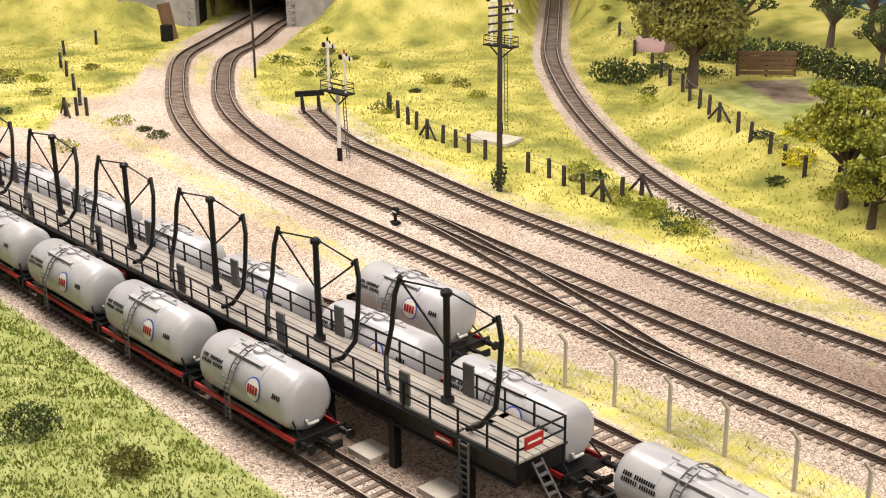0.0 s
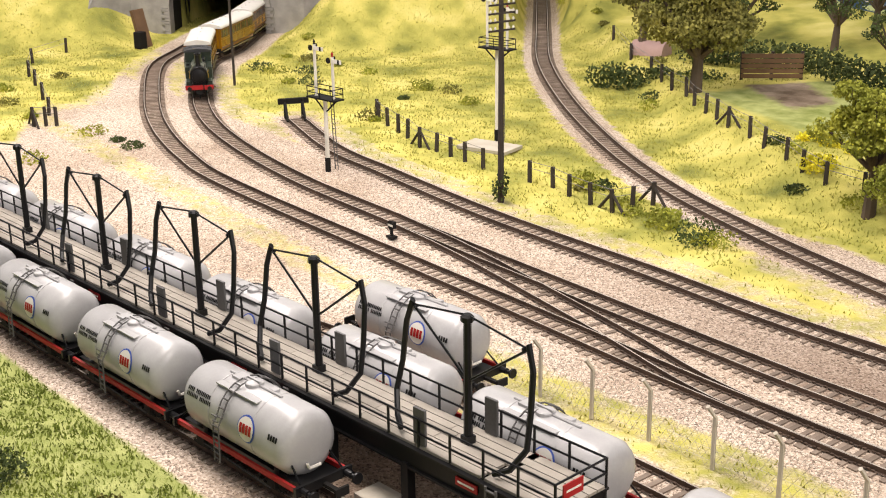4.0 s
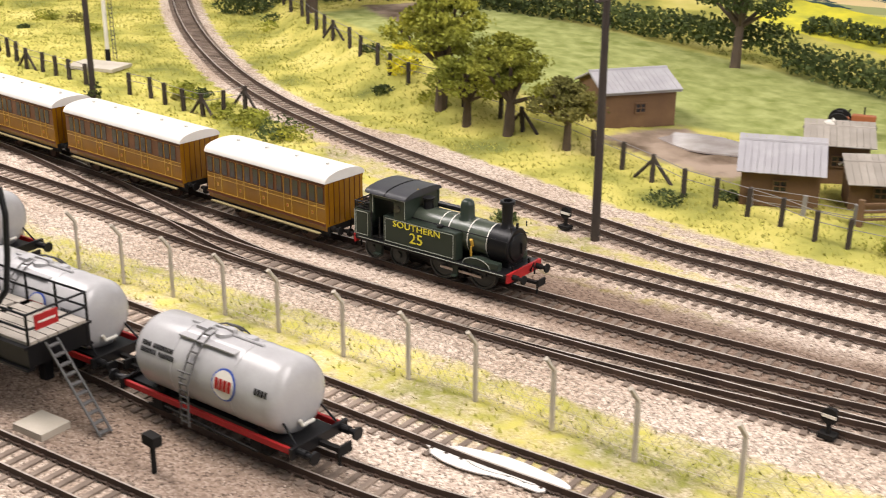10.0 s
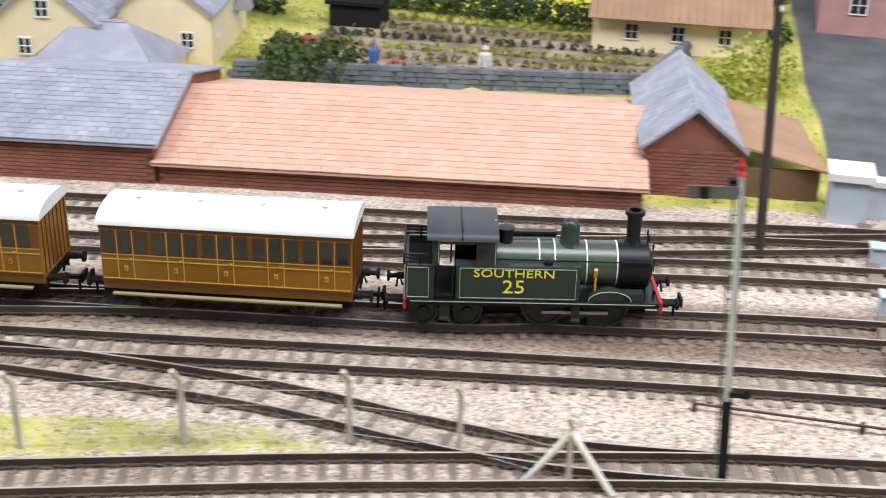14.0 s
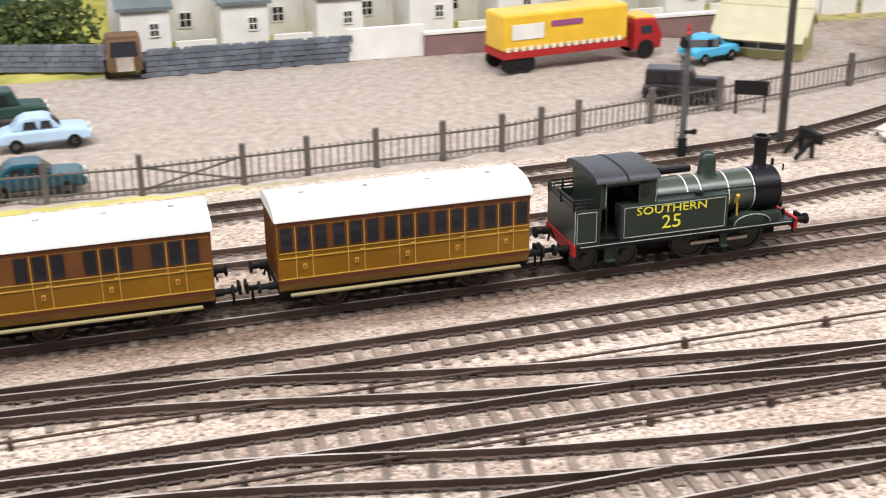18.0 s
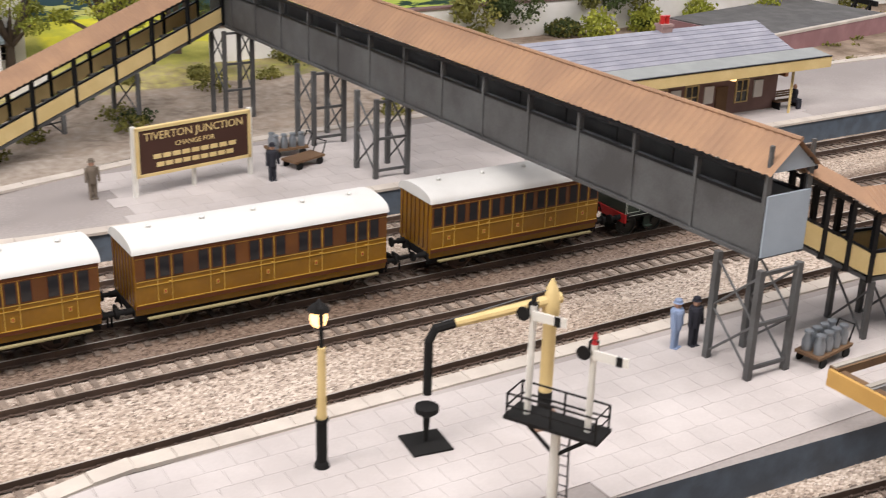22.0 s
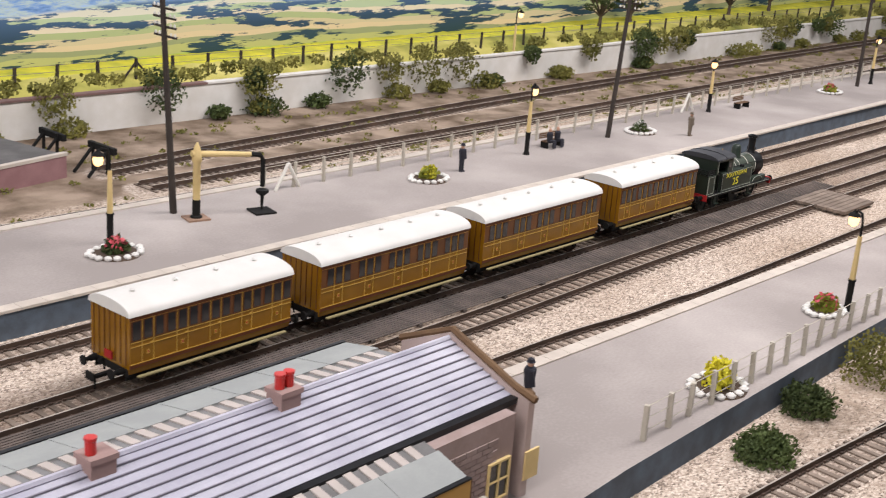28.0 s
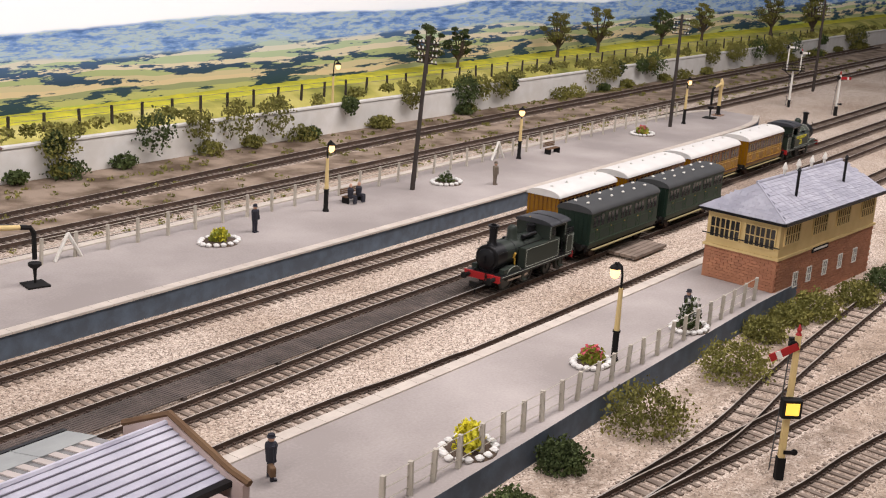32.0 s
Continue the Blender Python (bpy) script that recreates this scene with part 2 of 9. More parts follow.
# ---- mesh helpers ----
class Bm:
    """Collects boxes, tubes, prisms and sheets into one mesh."""

    def __init__(self):
        self.v, self.f, self.mi = [], [], []

    def add(self, verts, faces, mi=0):
        o = len(self.v)
        self.v += [tuple(v) for v in verts]
        self.f += [tuple(i + o for i in f) for f in faces]
        self.mi += [mi] * len(faces)
        return self

    def box(self, cx, cy, cz, sx, sy, sz, rz=0.0, mi=0, top=1.0, rx=0.0, ry=0.0):
        """Centre and sizes; top narrows the upper face; turns in degrees."""
        m = Matrix.Translation((cx, cy, cz)) @ Euler((radians(rx), radians(ry), radians(rz))).to_matrix().to_4x4()
        p = []
        for z, k in ((-1, 1.0), (1, top)):
            for x, y in ((-1, -1), (1, -1), (1, 1), (-1, 1)):
                p.append(m @ Vector((x * sx / 2 * k, y * sy / 2 * k, z * sz / 2)))
        return self.add(p, [(3, 2, 1, 0), (4, 5, 6, 7), (0, 1, 5, 4), (1, 2, 6, 5), (2, 3, 7, 6), (3, 0, 4, 7)], mi)

    def tube(self, p, q, r, r2=None, n=8, mi=0):
        p, q = Vector(p), Vector(q)
        r2 = r if r2 is None else r2
        m = (q - p).to_track_quat("Z", "Y").to_matrix()
        vs = []
        for c, k in ((p, r), (q, r2)):
            vs += [c + m @ Vector((k * math.cos(6.2832 * i / n), k * math.sin(6.2832 * i / n), 0)) for i in range(n)]
        fs = [(i, (i + 1) % n, n + (i + 1) % n, n + i) for i in range(n)] + [tuple(range(n))[::-1], tuple(range(n, 2 * n))]
        return self.add(vs, fs, mi)

    def pipe(self, pts, r, n=6, mi=0):
        """One continuous bent rod."""
        pts = [Vector(p) for p in pts]
        vs, fs = [], []
        ref = None
        for i, p in enumerate(pts):
            d = (pts[min(i + 1, len(pts) - 1)] - pts[max(i - 1, 0)]).normalized()
            if ref is None:
                ref = Vector((0, 0, 1)) if abs(d.z) < .8 else Vector((1, 0, 0))
            u = d.cross(ref).normalized()
            w = u.cross(d)
            ref = w
            vs += [p + u * r * math.cos(6.2832 * k / n) + w * r * math.sin(6.2832 * k / n) for k in range(n)]
            if i:
                o = (i - 1) * n
                fs += [(o + k, o + (k + 1) % n, o + n + (k + 1) % n, o + n + k) for k in range(n)]
        fs += [tuple(range(n))[::-1], tuple(range(len(vs) - n, len(vs)))]
        return self.add(vs, fs, mi)

    def lathe(self, prof, c=(0, 0, 0), n=16, axis="z", mi=0):
        """A turned shape from (radius, height) pairs."""
        vs = []
        for r, h in prof:
            for i in range(n):
                a, b = r * math.cos(6.2832 * i / n), r * math.sin(6.2832 * i / n)
                vs.append({"z": (c[0] + a, c[1] + b, c[2] + h), "x": (c[0] + h, c[1] + a, c[2] + b), "y": (c[0] + b, c[1] + h, c[2] + a)}[axis])
        k = len(prof)
        fs = [(j * n + i, j * n + (i + 1) % n, (j + 1) * n + (i + 1) % n, (j + 1) * n + i) for j in range(k - 1) for i in range(n)]
        fs += [tuple(range(n))[::-1], tuple(range((k - 1) * n, k * n))]
        return self.add(vs, fs, mi)

    def prism(self, prof, a, b, axis="x", mi=0):
        """A closed outline (two numbers a point) drawn out along an axis from a to b."""
        f = {"x": lambda u, w, s: (s, u, w), "y": lambda u, w, s: (u, s, w), "z": lambda u, w, s: (u, w, s)}[axis]
        n = len(prof)
        vs = [f(u, w, a) for u, w in prof] + [f(u, w, b) for u, w in prof]
        fs = [(i, (i + 1) % n, n + (i + 1) % n, n + i) for i in range(n)] + [tuple(range(n))[::-1], tuple(range(n, 2 * n))]
        return self.add(vs, fs, mi)

    def poly(self, pts, z0, z1, mi=0):
        return self.prism(pts, z0, z1, "z", mi)

    def clumps(self, c, rad, n, size, rnd, squash=0.8):
        """Many small tilted leaf clumps inside an uneven ball."""
        for _ in range(n):
            d = Vector((rnd.gauss(0, 1), rnd.gauss(0, 1), rnd.gauss(0, 1))).normalized()
            k = rad * (0.55 + 0.5 * rnd.random()) * (0.8 + 0.35 * noise.noise(d * 2.1 + Vector(c) * 9))
            o = Vector(c) + Vector((d.x * k, d.y * k, d.z * k * squash))
            s = size * (0.6 + 0.8 * rnd.random())
            e = Euler((rnd.random() * 6, rnd.random() * 6, rnd.random() * 6)).to_matrix()
            self.add([o + e @ Vector(q) * s for q in ((-1, -.5, 0), (1, -.6, .2), (.7, .7, -.1), (-.6, .8, .25))], [(0, 1, 2), (0, 2, 3)])
        return self


def obj(name, bm, m, bevel=0.0, smooth=False):
    me = bpy.data.meshes.new(name)
    me.from_pydata(bm.v, [], bm.f)
    b2 = bmesh.new()
    b2.from_mesh(me)
    bmesh.ops.recalc_face_normals(b2, faces=b2.faces)
    b2.to_mesh(me)
    b2.free()
    ms = m if isinstance(m, (list, tuple)) else [m]
    for k in ms:
        me.materials.append(k)
    if len(ms) > 1:
        me.polygons.foreach_set("material_index", bm.mi)
    if smooth:
        me.polygons.foreach_set("use_smooth", [True] * len(me.polygons))
        me.set_sharp_from_angle(angle=0.7)
    ob = new(name, me)
    if bevel:
        mod = ob.modifiers.new("bevel", "BEVEL")
        mod.width, mod.segments, mod.limit_method, mod.angle_limit = bevel, 2, "ANGLE", 0.7
    return ob


def part(name, bm, m, parent, label="", bevel=0.0, smooth=False, kind="", at=None):
    ob = obj(name, bm, m, bevel, smooth)
    ob.parent = parent
    if at:
        ob.matrix_basis = at
    return tagged(ob, label, kind=kind)


def thing(name, m, label, category, group="", kind=""):
    """An Empty at a thing's base, that carries its parts."""
    e = new(name)
    e.empty_display_size = 0.01
    e.matrix_basis = m
    return tagged(e, label, category, group, kind)


def solid(name, bm, m, label, category="", group="", kind="", bevel=0.0, smooth=False, at=None):
    ob = obj(name, bm, m, bevel, smooth)
    if at:
        ob.matrix_basis = at
    return tagged(ob, label, category, group, kind)


def letters(text, size, m, parent, at, depth=0.00012, name="lettering", label=""):
    cu = bpy.data.curves.new(name, "FONT")
    cu.body, cu.size, cu.extrude, cu.align_x, cu.align_y, cu.resolution_u = text, size, depth, "CENTER", "CENTER", 2
    tmp = bpy.data.objects.new(name, cu)
    me = bpy.data.meshes.new_from_object(tmp)
    bpy.data.objects.remove(tmp)
    me.materials.clear()
    me.materials.append(m)
    ob = new(name, me)
    ob.parent = parent
    ob.matrix_basis = at
    return tagged(ob, label)


# ---- the tracks' plan ----
T4 = [(-2.5, 1.03), (-2.3, .845), (-2.17, .725), (-2.07, .635), (-1.966, .542), (-1.878, .470), (-1.72, .397), (-1.585, .347), (-1.456, .317), (-1.337, .308), (-1.0, .323), (-.85, .329), (-.72, .341), (-.61, .355), (-.3, .4), (.06, .452), (.29, .449), (.6, .452), (.84, .463), (1.2, .461), (1.8, .455), (2.1, .460), (2.6, .46), (4.6, .46)]
T3 = [(-2.45, 1.07), (-2.25, .888), (-2.10, .75), (-2.024, .676), (-1.924, .596), (-1.842, .517), (-1.689, .439), (-1.574, .395), (-1.46, .371), (-1.33, .359), (-1.196, .361), (-.895, .371), (-.81, .376), (-.63, .394), (-.2, .455), (-.11, .475), (.06, .502), (.3, .502), (.96, .508), (1.55, .505), (2.1, .508), (4.6, .508)]
T2 = [(-1.53, .465), (-1.40, .433), (-1.30, .427), (-1.155, .422), (-1.0, .428), (-.9, .43), (-.795, .439), (-.66, .448), (-.5, .465), (-.2, .515), (.064, .561), (.35, .563), (.63, .565), (.735, .574), (1.2, .578), (1.8, .576), (2.26, .572), (3.0, .57), (4.6, .57)]
T1 = [(-2.2, 1.33), (-1.98, 1.15), (-1.78, .985), (-1.6, .84), (-1.41, .715), (-1.24, .622), (-1.115, .57), (-1.01, .541), (-.945, .527), (-.855, .512), (-.72, .494), (-.66, .493), (-.52, .507), (-.2, .562), (.067, .612), (.4, .63), (.65, .643), (.76, .668), (.9, .725), (1.05, .762), (1.3, .765), (1.7, .765), (2.0, .76), (2.6, .755), (4.6, .75)]
T5 = [(-1.6, .14), (-1.3, .165), (-1.1, .2), (-.967, .228), (-.81, .243), (-.7, .25), (-.6, .258), (-.47, .27), (-.37, .285), (-.15, .345), (.056, .39), (.29, .39), (.62, .384), (.84, .390), (1.1, .398), (1.82, .400), (2.0, .39), (2.33, .385), (4.6, .385)]
T6 = [(-1.8, -.03), (-1.4, .045), (-1.12, .083), (-.888, .116), (-.6, .156), (-.45, .18)]
T7 = [(-1.7, .06), (-1.3, .125), (-1.0, .169), (-.823, .195), (-.70, .203), (-.6, .218), (-.47, .253), (-.37, .285)]
N2 = [(1.9, .81), (2.4, .812), (4.6, .81)]
N1 = [(1.9, .865), (2.1, .88), (2.8, .905), (4.6, .91)]
N3 = [(1.9, .92), (2.1, .935), (2.8, .96), (4.6, .965)]
S1 = [(1.55, .235), (1.75, .228), (1.91, .216), (2.02, .20), (2.145, .184), (2.5, .14), (3.0, .08)]
S2 = [(1.75, .185), (1.98, .145), (2.08, .132), (2.4, .075)]
S3 = [(1.91, .216), (2.03, .212), (2.165, .221), (2.41, .23), (2.8, .24)]
S4 = [(.2, .325), (.55, .328), (.72, .322), (.9, .2705), (1.1, .235), (1.4, .215), (1.75, .185)]
X1 = [(-1.2, .361), (-1.1, .358), (-.95, .343), (-.85, .331), (-.75, .338)]
X2 = [(-.5, .372), (-.36, .383), (-.22, .382), (-.1, .368), (.056, .39)]
X3 = [(-.72, .341), (-.6, .362), (-.45, .398), (-.3, .438), (-.2, .455)]
X4 = [(.1, .39), (.3, .38), (.45, .35), (.6, .33), (.72, .322)]
X5 = [(.15, .449), (.3, .44), (.45, .41), (.62, .384)]
X6 = [(-.35, .49), (-.2, .53), (.0, .59), (.067, .612)]
TRACKS = {"front_main_track": T4, "back_main_track": T3, "platform_loop_track": T2, "branch_track": T1, "siding_track": T5,
          "tank_siding_track": T6, "tank_siding_track_2": T7, "goods_loop_track": N2, "goods_loop_track_2": N1, "yard_track": S1, "yard_track_2": S2, "yard_track_3": S3,
          "yard_track_4": S4, "crossover_track": X1, "crossover_track_2": X2, "crossover_track_3": X3, "crossover_track_4": X4, "crossover_track_5": X5, "crossover_track_6": X6}
BRANCHES = {"crossover_track", "crossover_track_2", "crossover_track_3", "crossover_track_4", "crossover_track_5", "crossover_track_6", "yard_track_3"}


def curve(P, step=0.006):
    """Even points along a smooth line through P, with headings and lengths."""
    P = [np.array(p, float) for p in P]
    P = [2 * P[0] - P[1]] + P + [2 * P[-1] - P[-2]]
    out = []
    for a, b, c, d in zip(P, P[1:], P[2:], P[3:]):
        for k in range(24):
            u = k / 24
            out.append(.5 * (2 * b + (c - a) * u + (2 * a - 5 * b + 4 * c - d) * u * u + (3 * b - a - 3 * c + d) * u ** 3))
    out.append(P[-2])
    out = np.array(out)
    s = np.r_[0, np.cumsum(np.linalg.norm(np.diff(out, axis=0), axis=1))]
    sv = np.arange(0, s[-1], step)
    return np.stack([np.interp(sv, s, out[:, 0]), np.interp(sv, s, out[:, 1])], 1), sv


LINES = {k: curve(p, 0.0078) for k, p in TRACKS.items()}
# the west of the plan below is drawn small: board() lays it out at its true size
WEST, EAST, GROW, MIDDLE = -0.62, -0.1, 0.13, 0.44


def board(x, y):
    """The true place of a point of the plan, and the growth there."""
    x, y = np.asarray(x, float), np.asarray(y, float)
    d, far = np.clip(EAST - x, 0, EAST - WEST), np.maximum(WEST - x, 0)
    s = 1 + GROW * d / (EAST - WEST)
    return x - GROW * d * d / (2 * (EAST - WEST)) - GROW * far, MIDDLE + s * (y - MIDDLE), s


def laid(P, step):
    """Even points along a track at its true place."""
    c, _ = curve(P, step)
    x, y, _ = board(c[:, 0], c[:, 1])
    c = np.stack([x, y], 1)
    s = np.r_[0, np.cumsum(np.linalg.norm(np.diff(c, axis=0), axis=1))]
    sv = np.arange(0, s[-1], step)
    return np.stack([np.interp(sv, s, c[:, 0]), np.interp(sv, s, c[:, 1])], 1), sv


LAID = {k: laid(p, 0.0078) for k, p in TRACKS.items()}


def lay_out(skip):
    """Brings all that stands so far to its true place and size: meshes drawn on the plan point by point, things as a whole."""
    for ob in [o for o in scene.objects if o.parent is None and o.type in ("MESH", "EMPTY") and o not in skip]:
        drawn = ob.matrix_basis == Matrix()
        for o in ((ob, *ob.children_recursive) if drawn else (ob,)):
            if drawn and o.matrix_basis == Matrix():
                if o.type == "EMPTY":
                    continue
                v = np.empty(3 * len(o.data.vertices))
                o.data.vertices.foreach_get("co", v)
                v = v.reshape(-1, 3)
                if v[:, 0].min() > EAST:
                    continue
                x, y, s = board(v[:, 0], v[:, 1])
                o.data.vertices.foreach_set("co", np.stack([x, y, v[:, 2] * s], 1).ravel())
                o.data.update()
            else:
                p = o.matrix_basis.translation.copy()
                if p.x > EAST or (o.parent and o.parent.matrix_basis != Matrix()) or (o.parent and o.parent.parent):
                    continue
                x, y, s = (float(k) for k in board(p.x, p.y))
                turn = 0 if p.x < WEST else -GROW / (EAST - WEST) * (p.y - MIDDLE) / 2
                o.matrix_basis = Matrix.Translation((x, y, p.z * s)) @ Matrix.Rotation(turn, 4, "Z") @ Matrix.Scale(s, 4) @ Matrix.Translation(-p) @ o.matrix_basis


def near_track(xy):
    """Distance from each point to the nearest track's centre line."""
    out = np.full(len(xy), 9.0)
    for k, (c, s) in LINES.items():
        c = c[::3]
        for i in range(0, len(c), 40):
            q = c[i:i + 41]
            lo, hi = q.min(0) - 0.22, q.max(0) + 0.22
            w = np.where((xy[:, 0] > lo[0]) & (xy[:, 0] < hi[0]) & (xy[:, 1] > lo[1]) & (xy[:, 1] < hi[1]))[0]
            if len(w):
                d = np.sqrt(((xy[w, None, :] - q[None]) ** 2).sum(2)).min(1)
                out[w] = np.minimum(out[w], d)
    return out


def sm(a, b, x):
    u = np.clip((x - a) / (b - a), 0, 1)
    return u * u * (3 - 2 * u)


FENCEC = [(-1.9, 1.15), (-1.6, .95), (-1.344, .792), (-1.25, .742), (-1.198, .716), (-1.096, .671), (-1.004, .646), (-.926, .629), (-.856, .618), (-.771, .594), (-.716, .578), (-.624, .562)]
FCX, FCY = np.array([p[0] for p in FENCEC]), np.array([p[1] for p in FENCEC])


def height(x, y):
    """The ground's height: flat trackbed, a bank beyond the branch, the tunnel hill."""
    x, y = np.asarray(x, float), np.asarray(y, float)
    z = np.zeros_like(x)
    fy = np.interp(x, FCX, FCY)
    up = np.minimum(sm(-.04, .06, y - fy) * .05, .02) * sm(-.74, -1.15, x)
    z = z + up
    br = np.interp(x, [p[0] for p in T1], [p[1] for p in T1])
    z = z * sm(.022, .075, abs(y - br) * .8)
    # the hill over the tunnel
    u = (x + 2.06) * -.75 + (y - .64) * .66
    w = (x + 2.06) * .66 + (y - .64) * .75
    hill = sm(.01, .05, u) * .14 + sm(.0, -.12, u) * 0
    hill = hill * sm(1.2, .5, abs(w))
    side = sm(.085, .2, abs(w)) * sm(-.16, .02, u) * .1
    z = np.where(u > .02, np.maximum(z, hill), np.maximum(z, side * sm(-1.6, -1.9, x)))
    z = np.where((abs(w) < .078) & (u > -.02) & (u < .55), 0, z)
    # fields behind
    z = z + sm(.95, 1.25, y) * .03 * sm(1.45, 1.2, x)
    z = z + sm(1.0, 1.1, y) * .03 * sm(1.45, 1.7, x)
    z = z * np.where(x < -1.1, sm(.022, .075, abs(y - br) * .8), 1)
    return z


TOP = 0.0046

# ---- ground: one sheet with ballast, grass, asphalt and yard ----
def zone_material():
    m = bpy.data.materials.new("layout_ground")
    m.use_nodes = True
    N, L = m.node_tree.nodes, m.node_tree.links
    b = N["Principled BSDF"]
    b.inputs["Roughness"].default_value = 0.95
    b.inputs["Specular IOR Level"].default_value = 0.1
    tc = N.new("ShaderNodeTexCoord")

    def nz(scale, detail=4):
        n = N.new("ShaderNodeTexNoise")
        n.inputs["Scale"].default_value, n.inputs["Detail"].default_value = scale, detail
        L.new(tc.outputs["Object"], n.inputs["Vector"])
        return n.outputs[0]

    def ramp(src, *stops):
        r = N.new("ShaderNodeValToRGB")
        while len(r.color_ramp.elements) < len(stops):
            r.color_ramp.elements.new(0.5)
        for e, (p, c) in zip(r.color_ramp.elements, stops):
            e.position, e.color = p, (*c, 1)
        L.new(src, r.inputs[0])
        return r.outputs[0]

    def mix(f, a, c, kind="MIX"):
        x = N.new("ShaderNodeMix")
        x.data_type, x.blend_type = "RGBA", kind
        if isinstance(f, float):
            x.inputs[0].default_value = f
        else:
            L.new(f, x.inputs[0])
        L.new(a, x.inputs[6])
        L.new(c, x.inputs[7])
        return x.outputs[2]

    vor = N.new("ShaderNodeTexVoronoi")
    vor.inputs["Scale"].default_value = 900
    L.new(tc.outputs["Object"], vor.inputs["Vector"])
    sep = N.new("ShaderNodeSeparateColor")
    L.new(vor.outputs["Color"], sep.inputs[0])
    stones = ramp(sep.outputs[0], (0.0, (0.17, 0.132, 0.105)), (0.2, (0.40, 0.32, 0.255)), (0.7, (0.60, 0.495, 0.405)), (1.0, (0.76, 0.67, 0.57)))
    shade = ramp(nz(7, 6), (0.3, (0.74, 0.69, 0.64)), (0.6, (1, 1, 1)))
    ballast = mix(1.0, stones, shade, "MULTIPLY")
    grass = ramp(nz(16, 8), (0.28, (0.16, 0.175, 0.045)), (0.42, (0.33, 0.32, 0.075)), (0.55, (0.52, 0.465, 0.12)), (0.72, (0.68, 0.6, 0.21)))
    lawn = ramp(nz(60, 6), (0.3, (0.20, 0.235, 0.06)), (0.7, (0.40, 0.42, 0.16)))
    rape = ramp(nz(40, 6), (0.3, (0.44, 0.44, 0.07)), (0.65, (0.75, 0.68, 0.06)))
    asph = ramp(nz(30, 6), (0.3, (0.085, 0.085, 0.09)), (0.7, (0.15, 0.15, 0.15)))
    yard = ramp(nz(150, 8), (0.3, (0.33, 0.27, 0.215)), (0.7, (0.47, 0.4, 0.335)))
    soil = ramp(nz(26, 8), (0.36, (0.13, 0.092, 0.062)), (0.62, (0.37, 0.285, 0.215)))

    def att(name):
        a = N.new("ShaderNodeAttribute")
        a.attribute_name = name
        s = N.new("ShaderNodeSeparateColor")
        L.new(a.outputs["Color"], s.inputs[0])
        return s.outputs

    def edge(src, amount=0.55, scale=110):
        """A ragged edge to a zone."""
        k = N.new("ShaderNodeMath")
        k.operation = "MULTIPLY_ADD"
        L.new(nz(scale, 5), k.inputs[0])
        k.inputs[1].default_value = amount
        L.new(src, k.inputs[2])
        mr = N.new("ShaderNodeMapRange")
        mr.inputs[1].default_value, mr.inputs[2].default_value = 0.5 + amount * 0.5 - 0.14, 0.5 + amount * 0.5 + 0.14
        L.new(k.outputs[0], mr.inputs[0])
        return mr.outputs[0]

    za, zb = att("zone_a"), att("zone_b")
    g = edge(za[0])
    col = mix(g, ballast, grass)
    col = mix(edge(za[1], .15), col, lawn)
    col = mix(edge(za[2], .2), col, rape)
    col = mix(edge(zb[0], .08), col, asph)
    col = mix(edge(zb[1], .2), col, yard)
    col = mix(edge(zb[2], .5), col, soil)
    # oily dirt between the rails and beside the points, plus painted shade below the gantry
    an = N.new("ShaderNodeAttribute")
    an.attribute_name = "oil_and_shade"
    oil_and_shade = N.new("ShaderNodeRGB")
    oil_and_shade.outputs[0].default_value = (0.36, 0.31, 0.285, 1)
    dirty = mix(1.0, col, oil_and_shade.outputs[0], "MULTIPLY")
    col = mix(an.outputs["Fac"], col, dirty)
    L.new(col, b.inputs["Base Color"])
    bp = N.new("ShaderNodeBump")
    bp.inputs["Strength"].default_value, bp.inputs["Distance"].default_value = 0.55, 0.0008
    L.new(vor.outputs["Distance"], bp.inputs["Height"])
    bp.invert = True
    L.new(bp.outputs[0], b.inputs["Normal"])
    return m


def inside(x, y, pts, soft=0.01):
    """1 inside a convex outline given counter-clockwise, fading over soft."""
    d = np.full_like(x, 9.0)
    for (ax, ay), (bx, by) in zip(pts, pts[1:] + pts[:1]):
        l = math.hypot(bx - ax, by - ay)
        d = np.minimum(d, ((bx - ax) * (y - ay) - (by - ay) * (x - ax)) / l)
    return sm(-soft, soft, d)


